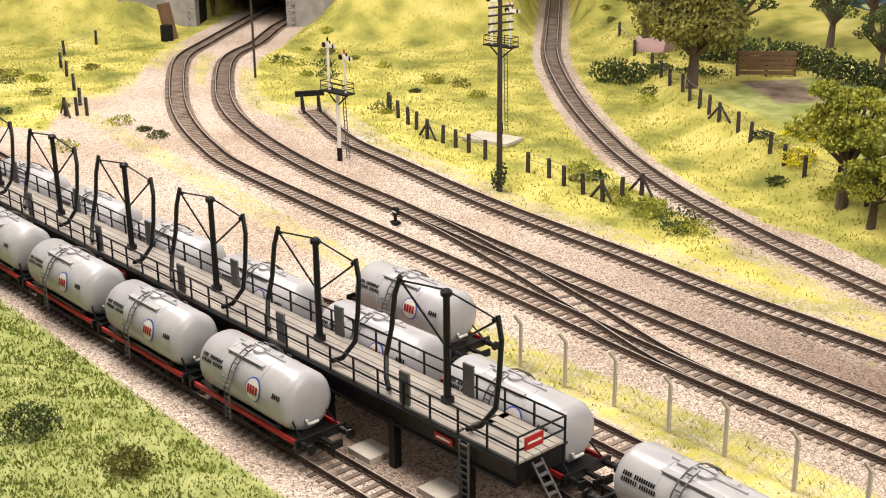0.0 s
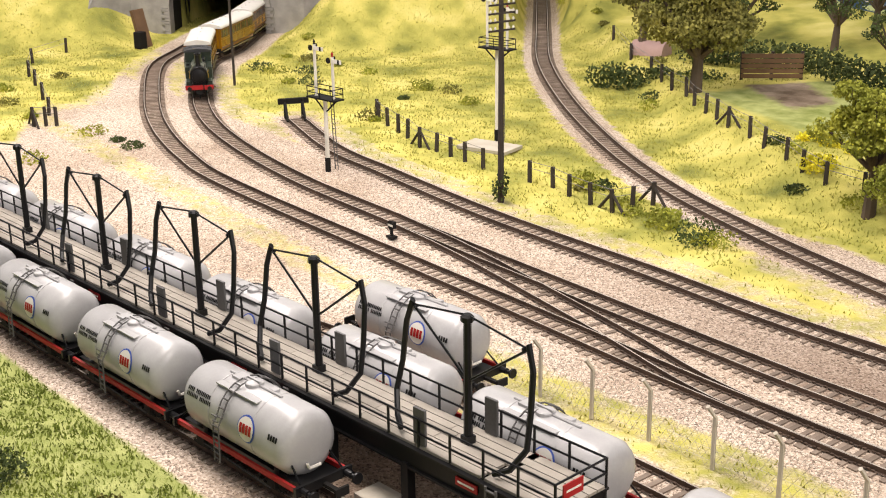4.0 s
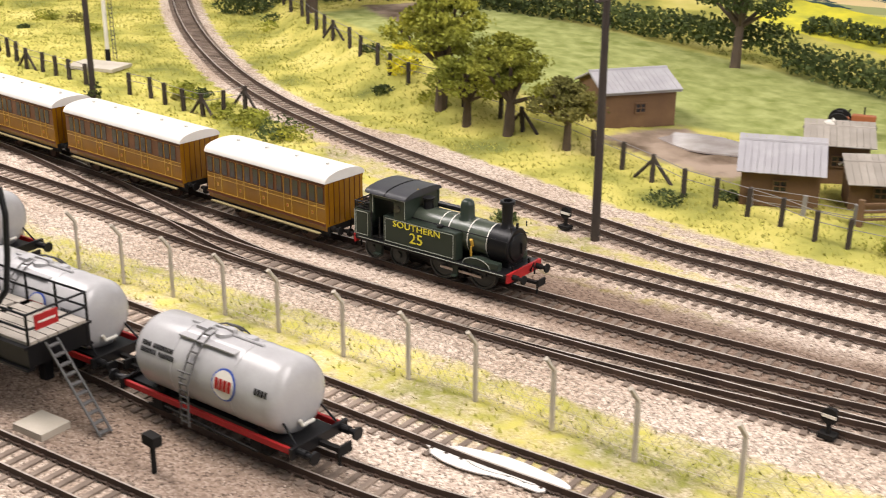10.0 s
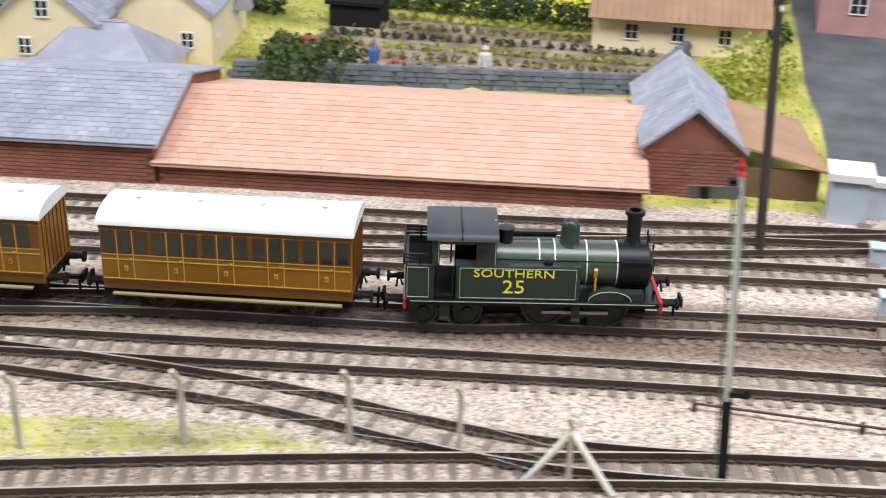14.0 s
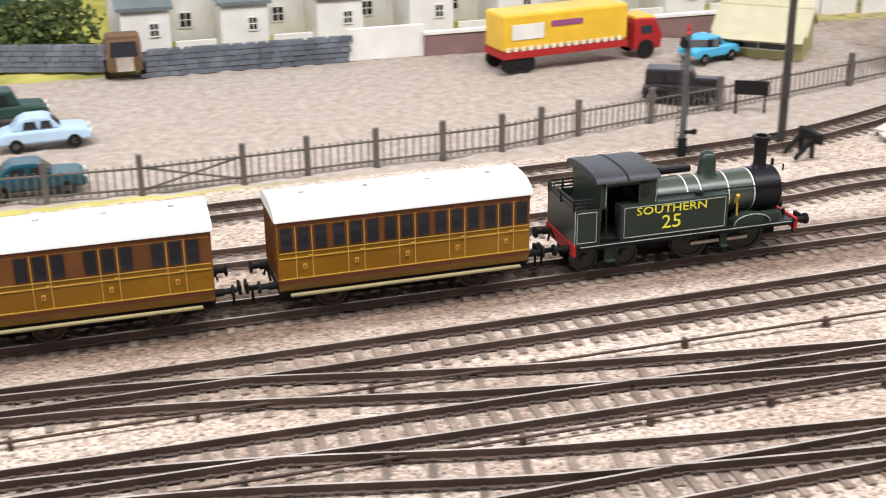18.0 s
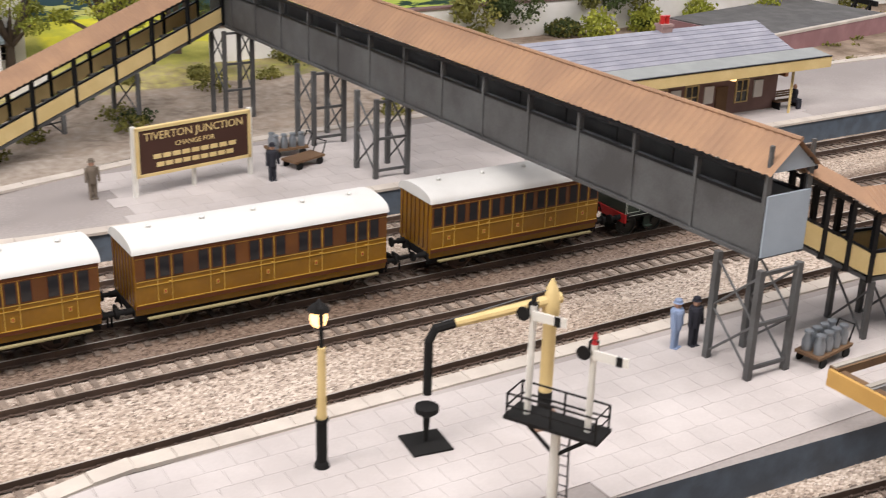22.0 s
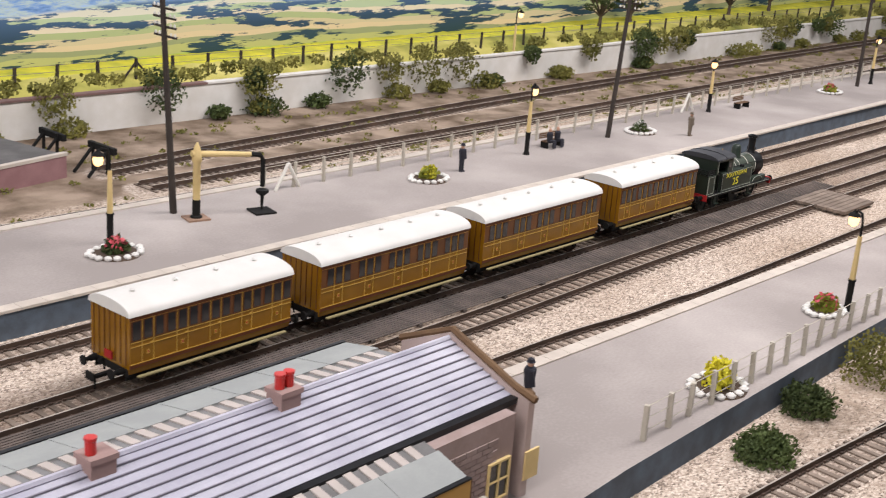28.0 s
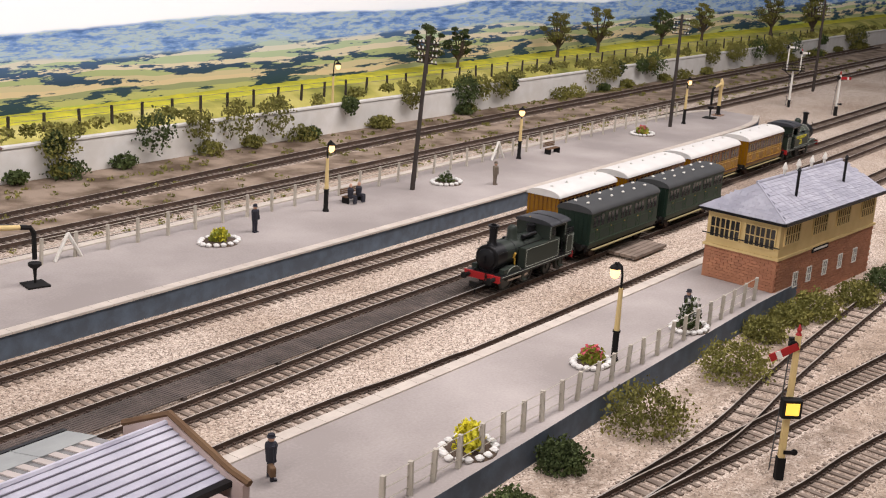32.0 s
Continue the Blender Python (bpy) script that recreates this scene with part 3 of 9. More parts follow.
def zones(x, y):
    dt = near_track(np.stack([x, y], 1))
    fy = np.interp(x, FCX, FCY)
    grass = sm(.03, .05, dt)
    br = np.interp(x, [p[0] for p in T1], [p[1] for p in T1])
    grass = np.maximum(grass, sm(.019, .03, dt) * sm(-.9, -1.05, x) * (abs(y - br) < .09) * (y > .48))
    # plain ballast and cinder ground in the station and yards
    plain = sm(.0, .08, x) * sm(.66, .62, y)
    plain = np.maximum(plain, sm(1.45, 1.5, x) * sm(.86, .82, y))
    scrub = .78 * sm(1.4, 1.5, x) * sm(.78, .81, y)
    plain = np.maximum(plain, sm(-1.62, -1.5, x) * sm(-.2, -.35, x) * sm(.07, .09, y) * sm(.32, .29, y) * sm(.0, .03, .115 + .36 * (x + .9) - y + .115))
    wide = sm(-.1, -1.0, x)
    t4y = np.interp(x, [-1.9, -1.585, -1.337, -1.0, -.61, 0], [.48, .347, .308, .323, .355, .44])
    south = sm(.125 * wide + .035, .10 * wide + .02, t4y - y) * sm(-.05, .0, t4y - y) * sm(-1.85, -1.62, x)
    cess = sm(.085, .06, dt) * sm(-2.05, -1.5, x) * sm(-.2, -.5, x) * sm(.03, -.02, y - np.interp(x, [-1.53, -1.0, -.5], [.45, .43, .46]))
    grass = grass * (1 - plain) * (1 - np.maximum(south, cess) * sm(.02, -.1, x))
    grass = np.maximum(grass, .52 * sm(.012, .02, dt) * sm(-.45, -.7, x) * sm(.40, .43, y) * sm(.56, .5, y))
    grass = np.maximum(grass, .46 * sm(-.3, -.5, x) * sm(.24, .26, y) * sm(.3, .28, y))
    cfy = np.interp(x, [-1.02, -.8, -.58, -.36, -.09], [.24, .274, .29, .315, .352])
    strip = sm(.046, .03, abs(y - cfy + .006)) * sm(-1.05, -1.0, x) * sm(-.05, -.1, x)
    grass = np.maximum(grass, strip * .57 * sm(.011, .02, dt))
    grass = grass * (1 - (scrub > .01) * (y < 1.02))
    lawn = sm(.0, .015, np.interp(x, [-1.7, -1.12, -.87, -.6], [-.014, .066, .094, .134]) - y) * sm(-.6, -.63, x)
    lawn = np.maximum(lawn, inside(x, y, [(-1.31, .79), (-.95, .69), (-.74, .74), (-.72, .93), (-1.27, .94)], .03) * .9)
    lawn = np.maximum(lawn, inside(x, y, [(-.72, .70), (-.58, .60), (-.5, .72), (-.56, .86), (-.86, .92)], .03) * .8)
    rape = sm(.985, 1.0, y - np.maximum(0, -.3 - x) * .1) * sm(-1.02, -.92, x) * sm(-.02, -.06, x)
    rape = np.maximum(rape, sm(1.06, 1.07, y) * sm(1.0, 1.05, x) * sm(1.5, 1.4, x))
    rape = np.maximum(rape, sm(1.10, 1.11, y) * sm(1.5, 1.6, x))
    asph = inside(x, y, [(.018, .675), (.145, .675), (.14, 1.25), (-.005, 1.25)], .004)
    yard = inside(x, y, [(.15, .69), (.5, .70), (.85, .775), (.86, .93), (.15, .95)], .01)
    yard = np.maximum(yard, sm(.66, .68, y) * sm(.96, .94, y) * sm(.14, .15, x) * sm(1.6, 1.5, x) * .9)
    soil = inside(x, y, [(-.37, .765), (-.1, .825), (-.06, .97), (-.36, .97)], .01) * .75
    soil = np.maximum(soil, inside(x, y, [(-1.31, .85), (-1.2, .80), (-1.19, .86), (-1.28, .92)], .02) * .75)
    soil = np.maximum(soil, inside(x, y, [(-.86, .645), (-.735, .625), (-.72, .69), (-.83, .72)], .02) * .85)
    soil = np.maximum(soil, inside(x, y, [(-.535, .60), (-.49, .61), (-.50, .67), (-.54, .66)], .015) * .6)
    soil = np.maximum(soil, .5 * sm(.85, .9, x) * sm(1.55, 1.5, x) * sm(.785, .80, y) * sm(1.06, 1.0, y))
    soil = np.maximum(soil, scrub * sm(.012, .022, dt) * (y < 1.02) * .98)
    soil = np.maximum(soil, .52 * sm(1.8, 1.9, x) * sm(.28, .265, y) * sm(.009, .02, dt))
    oil_and_shade = sm(.02, .006, dt) * np.where(x > -.3, .45, .22)
    oil_and_shade = np.maximum(oil_and_shade, .95 * sm(.036, .02, abs(y - np.interp(x, [-2, -1.5, -.6, .06, 2], [.7, .385, .40, .502, .508]))) * sm(-1.1, -.7, x) * sm(1.9, 1.5, x))
    oil_and_shade = np.maximum(oil_and_shade, .5 * sm(.019, .011, abs(y - .4835)) * sm(1.4, 1.5, x) * sm(3.4, 2.9, x))
    # strip below the gantry: brown dirt and the deck's shadow darkened in together
    gantry_dirt_shade = sm(.035, .02, abs(y - np.interp(x, [-1.8, -1.4, -1.12, -.888, -.6], [.01, .085, .126, .154, .19]))) * sm(-.56, -.66, x)
    oil_and_shade = np.maximum(oil_and_shade, .75 * gantry_dirt_shade)
    return grass, lawn, rape, asph, yard, soil, oil_and_shade


def ground():
    xs = np.concatenate([np.linspace(-9, -2.7, 12)[:-1], np.arange(-2.7, 3.6, .0085), np.linspace(3.6, 11, 60)])
    ys = np.concatenate([np.linspace(-4, -.3, 10)[:-1], np.arange(-.3, 1.34, .0085), np.linspace(1.34, 1.62, 4)])
    gx, gy = np.meshgrid(xs, ys)
    x, y = gx.ravel(), gy.ravel()
    rnd = np.random.RandomState(3)
    grass, lawn, rape, asph, yard, soil, oil_and_shade = zones(x, y)
    z = height(x, y) + rnd.normal(0, .0006, len(x)) * np.maximum(grass, lawn)
    # the tunnel's bore
    u = (x + 2.06) * -.75 + (y - .64) * .66
    w = (x + 2.06) * .66 + (y - .64) * .75
    n, k = len(xs), len(ys)
    i = np.arange(n * k).reshape(k, n)
    quads = np.stack([i[:-1, :-1], i[:-1, 1:], i[1:, 1:], i[1:, :-1]], -1).reshape(-1, 4)
    me = bpy.data.meshes.new("ground")
    me.from_pydata(np.stack([x, y, z], 1).tolist(), [], quads.tolist())
    for name, cols in (("zone_a", (grass, lawn, rape)), ("zone_b", (asph, yard, soil))):
        a = me.color_attributes.new(name, "FLOAT_COLOR", "POINT")
        a.data.foreach_set("color", np.stack([*cols, np.ones_like(x)], 1).ravel())
    a = me.attributes.new("oil_and_shade", "FLOAT", "POINT")
    a.data.foreach_set("value", oil_and_shade)
    me.materials.append(zone_material())
    me.polygons.foreach_set("use_smooth", [True] * len(me.polygons))
    tagged(new("ground", me), "ballast, grass and yard ground of the model railway", kind="structure")


ground()


def grass_tufts():
    """Short fibres standing on the grass near the tracks."""
    rnd = np.random.RandomState(5)
    for name, n, box, mt, which in (("static_grass", 190000, (-2.3, .1, .1, 1.0), GRASSB, 0), ("lawn_grass", 90000, (-1.5, -.55, -.12, .14), LAWNB, 1)):
        x = rnd.uniform(box[0], box[1], n)
        y = rnd.uniform(box[2], box[3], n)
        zs = zones(x, y)
        keep = (zs[which] > rnd.uniform(.45, .75, n)) & (zs[3] < .2) & (zs[4] < .2) & (zs[5] < .3)
        if which == 0:
            keep &= (zs[1] < .3)
        x, y = x[keep], y[keep]
        z = height(x, y)
        n = len(x)
        h = rnd.uniform(.0008, .0026, n)
        a = rnd.uniform(0, 6.28, n)
        dx, dy = np.cos(a) * .0007, np.sin(a) * .0007
        lx, ly = rnd.normal(0, .001, n), rnd.normal(0, .001, n)
        v = np.stack([np.stack([x - dx, y - dy, z - .0004], 1), np.stack([x + dx, y + dy, z - .0004], 1), np.stack([x + lx, y + ly, z + h], 1)], 1).reshape(-1, 3)
        me = bpy.data.meshes.new(name)
        me.from_pydata(v.tolist(), [], np.arange(3 * n).reshape(-1, 3).tolist())
        me.materials.append(mt)
        tagged(new(name, me), "short fibrous " + ("yellow-green" if which == 0 else "bright green") + " model grass on the ground", "grass", kind="stuff")


grass_tufts()


def loose_ballast():
    """Separate stones lying on the ballast where the camera passes nearest."""
    rnd = np.random.RandomState(8)
    n = 170000
    x, y = rnd.uniform(-1.5, 2.7, n), rnd.uniform(.03, .62, n)
    zs = zones(x, y)
    keep = (np.maximum(zs[0], np.maximum(zs[1], zs[3])) < .4) & (zs[4] < .3) & (zs[6] < rnd.uniform(.2, .8, n))
    x, y = x[keep], y[keep]
    n = len(x)
    r = rnd.uniform(.00032, .00068, n)
    base = np.array([[1, 0, -.3], [-.5, .87, -.3], [-.5, -.87, -.3], [.1, 0, .85]])
    a = rnd.uniform(0, 6.28, n)
    c, s = np.cos(a), np.sin(a)
    v = np.empty((n, 4, 3))
    k = rnd.uniform(.7, 1.4, (n, 4))
    v[:, :, 0] = x[:, None] + r[:, None] * k * (base[:, 0] * c[:, None] - base[:, 1] * s[:, None])
    v[:, :, 1] = y[:, None] + r[:, None] * k * (base[:, 0] * s[:, None] + base[:, 1] * c[:, None])
    v[:, :, 2] = .0004 + r[:, None] * base[:, 2]
    o = np.arange(n)[:, None, None] * 4
    f = (np.array([[0, 1, 3], [1, 2, 3], [2, 0, 3]])[None] + o).reshape(-1, 3)
    me = bpy.data.meshes.new("ballast_stones")
    me.from_pydata(v.reshape(-1, 3).tolist(), [], f.tolist())
    me.materials.append(mat("ballast_stone", (.56, .46, .375), (.36, .29, .235), rough=.9, per=.35))
    tagged(new("ballast_stones", me), "loose beige and brown ballast stones", "ballast", kind="stuff")


loose_ballast()


def backdrop():
    """A painted board of fields, woods, blue hills and sky behind the layout."""
    m = bpy.data.materials.new("painted_distance")
    m.use_nodes = True
    N, L = m.node_tree.nodes, m.node_tree.links
    b = N["Principled BSDF"]
    b.inputs["Roughness"].default_value = 0.9
    b.inputs["Specular IOR Level"].default_value = 0.05
    tc = N.new("ShaderNodeTexCoord")
    sp = N.new("ShaderNodeSeparateXYZ")
    L.new(tc.outputs["Object"], sp.inputs[0])

    def nz(sx, sz, detail=5, rough=.55):
        mp = N.new("ShaderNodeMapping")
        mp.inputs["Scale"].default_value = (sx, sx, sz)
        L.new(tc.outputs["Object"], mp.inputs["Vector"])
        n = N.new("ShaderNodeTexNoise")
        n.inputs["Scale"].default_value, n.inputs["Detail"].default_value, n.inputs["Roughness"].default_value = 1, detail, rough
        L.new(mp.outputs[0], n.inputs["Vector"])
        return n.outputs[0]

    def math_(op, a, c, d=None):
        k = N.new("ShaderNodeMath")
        k.operation = op
        for i, v in enumerate((a, c, d)):
            if v is None:
                continue
            if isinstance(v, (int, float)):
                k.inputs[i].default_value = v
            else:
                L.new(v, k.inputs[i])
        return k.outputs[0]

    def ramp(src, stops, constant=False):
        r = N.new("ShaderNodeValToRGB")
        r.color_ramp.interpolation = "CONSTANT" if constant else "LINEAR"
        while len(r.color_ramp.elements) < len(stops):
            r.color_ramp.elements.new(0.5)
        for e, (p, c) in zip(r.color_ramp.elements, stops):
            e.position, e.color = p, (*c, 1)
        L.new(src, r.inputs[0])
        return r.outputs[0]

    def mix(f, a, c):
        x = N.new("ShaderNodeMix")
        x.data_type = "RGBA"
        L.new(f, x.inputs[0])
        L.new(a, x.inputs[6])
        L.new(c, x.inputs[7])
        return x.outputs[2]

    z = sp.outputs[2]
    # fields in wavy strips, their colour by height
    zz = math_("MULTIPLY_ADD", nz(3.0, 9, 3), .05, z)
    fields = ramp(math_("MULTIPLY", zz, 5.0), [(0.0, (.36, .42, .1)), (.25, (.40, .40, .15)), (.30, (.27, .29, .15)), (.335, (.58, .46, .28)), (.37, (.52, .44, .27)), (.41, (.36, .40, .20)), (.45, (.62, .54, .40)),
                                                (.49, (.40, .47, .30)), (.53, (.60, .57, .47)), (.57, (.42, .50, .42)), (.62, (.55, .59, .56))], True)
    woods = ramp(nz(11, 80, 8, .66), [(0.522, (0, 0, 0)), (0.537, (1, 1, 1))])
    wcol = ramp(math_("MULTIPLY", z, 5.0), [(0.1, (.03, .055, .045)), (.3, (.04, .07, .11)), (.5, (.10, .17, .31))])
    col = mix(woods, fields, wcol)
    # blue hills
    ridge = math_("MULTIPLY_ADD", nz(2.2, .01, 4), .05, .058)
    hill = ramp(math_("SUBTRACT", z, ridge), [(0.0, (0, 0, 0)), (.004, (1, 1, 1))])
    hcol = ramp(nz(22, 120, 8, .7), [(.36, (.09, .17, .37)), (.47, (.19, .31, .57)), (.55, (.42, .50, .50)), (.64, (.30, .43, .68))])
    col = mix(hill, col, hcol)
    ridge2 = math_("MULTIPLY_ADD", nz(1.3, .01, 5), .07, .088)
    sky = ramp(math_("SUBTRACT", z, ridge2), [(0.0, (0, 0, 0)), (.003, (1, 1, 1))])
    scol = ramp(nz(3, 12, 5), [(.3, (.66, .77, .9)), (.55, (.92, .93, .94))])
    col = mix(sky, col, scol)
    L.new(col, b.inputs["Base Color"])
    # the board glows faintly in its own colours, since the lamps barely reach it
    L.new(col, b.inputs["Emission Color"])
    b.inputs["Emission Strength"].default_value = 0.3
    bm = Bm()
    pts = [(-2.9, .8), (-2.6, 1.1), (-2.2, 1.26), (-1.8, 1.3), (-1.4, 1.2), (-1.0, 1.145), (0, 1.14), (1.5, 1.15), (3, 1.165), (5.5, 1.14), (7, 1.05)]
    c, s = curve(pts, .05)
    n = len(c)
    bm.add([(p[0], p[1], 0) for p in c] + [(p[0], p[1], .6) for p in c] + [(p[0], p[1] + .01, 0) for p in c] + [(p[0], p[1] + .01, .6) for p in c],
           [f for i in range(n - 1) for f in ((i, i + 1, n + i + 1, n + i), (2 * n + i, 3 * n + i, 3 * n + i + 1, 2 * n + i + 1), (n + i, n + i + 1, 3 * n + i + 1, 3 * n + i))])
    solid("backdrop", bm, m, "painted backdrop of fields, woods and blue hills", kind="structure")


backdrop()


# ---- trains ----
def wheelset(parent, x, r, m=MATTE, rim=RUST):
    bm = Bm()
    half = [(.0011, 0.0), (.0011, .0064), (r * 1.05, .0066), (r * 1.05, .0072), (r, .0073), (r, .0088), (r * .86, .009), (r * .82, .0083), (r * .34, .0082), (r * .32, .0094), (.0006, .0095)]
    bm.lathe([(q, -y) for q, y in half[::-1]] + half[1:], (0, 0, 0), 20, "y")
    ob = part("wheelset", bm, m if r > .008 else rim, parent, at=pose(x, 0, r))
    ob["spin"] = r
    return ob


def buffers(parent, x, s, m, z=.0132):
    for y in (-.0115, .0115):
        b = Bm().lathe([(.0016, 0), (.0016, s * .004), (.0011, s * .004), (.0011, s * .0068), (.0026, s * .0072), (.0026, s * .0082)], (x, y, z), 12, "x")
        part("buffer", b, m if m is not REDB else MATTE, parent)


def coupling(parent, x, s):
    b = Bm().box(x + s * .005, 0, .0085, .011, .0022, .0016).box(x + s * .0115, 0, .0095, .0012, .007, .004).tube((x + s * .009, 0, .007), (x + s * .009, 0, .002), .0006)
    part("coupling", b, MATTE, parent)


def arc_profile(hw, z0, z1, n=10, thick=.0009):
    up = [(hw * math.cos(math.pi * k / n), z0 + (z1 - z0) * math.sin(math.pi * k / n) ** .8) for k in range(n + 1)]
    return up


def coach(label, L, pat, axles, body_m, roof_m, trim_m, line_m, vents, group, smooth_roof=True, vent_m=None):
    """A short panelled coach: body, roof, each window, mouldings, footboards, axles, buffers."""
    e = thing("railway_coach", Matrix(), label, "railway coach", group)
    hw, z0, z1 = .0162, .0115, .042
    b = Bm()
    b.prism([(-hw + .0012, z0), (hw - .0012, z0), (hw, z0 + .005), (hw, z1), (-hw, z1), (-hw, z0 + .005)], -L / 2, L / 2)
    part("body", b, body_m, e, bevel=.0003)
    r = Bm().prism(arc_profile(hw + .0008, z1, z1 + .0062, 14), -L / 2 - .0009, L / 2 + .0009)
    part("roof", r, roof_m, e, "white painted arched roof" if roof_m is ROOFW else "dark arched roof", smooth=True)
    for k in range(vents):
        x = -L / 2 + L * (k + .5) / vents
        for y in ((0,) if vent_m is None else (-.006, .006)):
            part("roof_vent", Bm().lathe([(.0012, 0), (.0012, .0012), (.0016, .0014), (.0005, .0022)], (x, y, z1 + .0058 - abs(y) * .1), 8), vent_m or roof_m, e)
    win_m = bpy.data.meshes.new("window")
    wb = Bm()
    ww, wh = .0045, .0095
    wb.box(0, 0, 0, ww + .0011, .0004, wh + .0012, mi=0).box(0, -.00025, 0, ww, .0002, wh, mi=1)
    wsrc = None
    for side in (-1, 1):
        y = side * (hw + .0001)
        for u in pat:
            x = u * L
            if wsrc is None:
                wsrc = part("window", wb, [trim_m, GLASS], e, "dark glazed window in a teak frame", at=pose(x, y, .0345))
                first = wsrc
            else:
                wsrc = first.copy()
                scene.collection.objects.link(wsrc)
                wsrc.parent = e
                wsrc.matrix_basis = pose(x, y, .0345, 0, 0, 0 if side < 0 else 180)
        part("window_band", Bm().box(0, y - side * .00012, .0352, L * .994, .0003, .0128), trim_m if trim_m is not TEAK2 else BAND, e, "red-brown teak between the windows" if trim_m is TEAK2 else "")
        mo = Bm()
        ln = Bm()
        mo.box(0, y, z0 + .0045, L, .0006, .0016).box(0, y, z1 - .0012, L, .0006, .0014)
        for zz in (.0285, .0262, .0172):
            ln.box(0, y, zz, L * .99, .0004, .00036)
        ln.box(0, y, z1 - .0022, L * .99, .0004, .00025)
        for k in range(len(pat) // 3):
            q = pat[3 * k + 1] * L
            for d in (-.0034, .0034):
                ln.box(q + d, y, (.0172 + z1) / 2, .00038, .00035, z1 - .0172)
            part("door_handle", Bm().box(q + .0022, y + side * .0004, .0268, .0012, .0006, .0005), GOLD, e)
            # a class numeral that stands as a plain mark
            part("class_mark", Bm().box(q, y + side * .0002, .0222, .0016, .0003, .0022).box(q, y + side * .0003, .0222, .0007, .0003, .0012, mi=1), [line_m, REDB if line_m is GOLD else line_m], e)
        part("moulding", mo, trim_m, e)
        part("gold_lining", ln, line_m, e)
        part("footboard", Bm().box(0, side * (hw + .0008), .0103, L * .92, .0022, .0007), mat("footboard_timber", (.30, .25, .12), rough=.8), e)
        sb = Bm().box(0, side * .0125, .0095, L, .0012, .003)
        for ax in axles:
            sb.box(ax, side * .0112, .0072, .0032, .0016, .0045).prism([(ax - .007, .0072), (ax + .007, .0072), (ax + .005, .0088), (ax - .005, .0088)], side * .0122, side * .0128, "y")
        part("solebar", sb, MATTE, e)
    for s in (-1, 1):
        lines = Bm()
        for k in range(-3, 4):
            lines.box(s * (L / 2 + .0002), k * .0044, .029, .0004, .0004, .026)
        part("end_moulding", lines, trim_m, e)
        part("brake_pipe", Bm().pipe([(s * (L / 2 + .0006), .004, .009), (s * (L / 2 + .002), .004, .016), (s * (L / 2 + .0034), .004, .012)], .0006), MATTE, e)
        part("buffer_beam", Bm().box(s * (L / 2 - .0006), 0, .0125, .0016, .03, .004), MATTE, e)
        buffers(e, s * L / 2, s, MATTE)
        coupling(e, s * L / 2, s)
    for ax in axles:
        wheelset(e, ax, .0072)
    return e


WHEELM = mat("dark_green_wheel_paint", (.05, .056, .05), (.03, .034, .03), rough=.4)
LINING = mat("pale_green_lining", (.42, .45, .38), rough=.6)


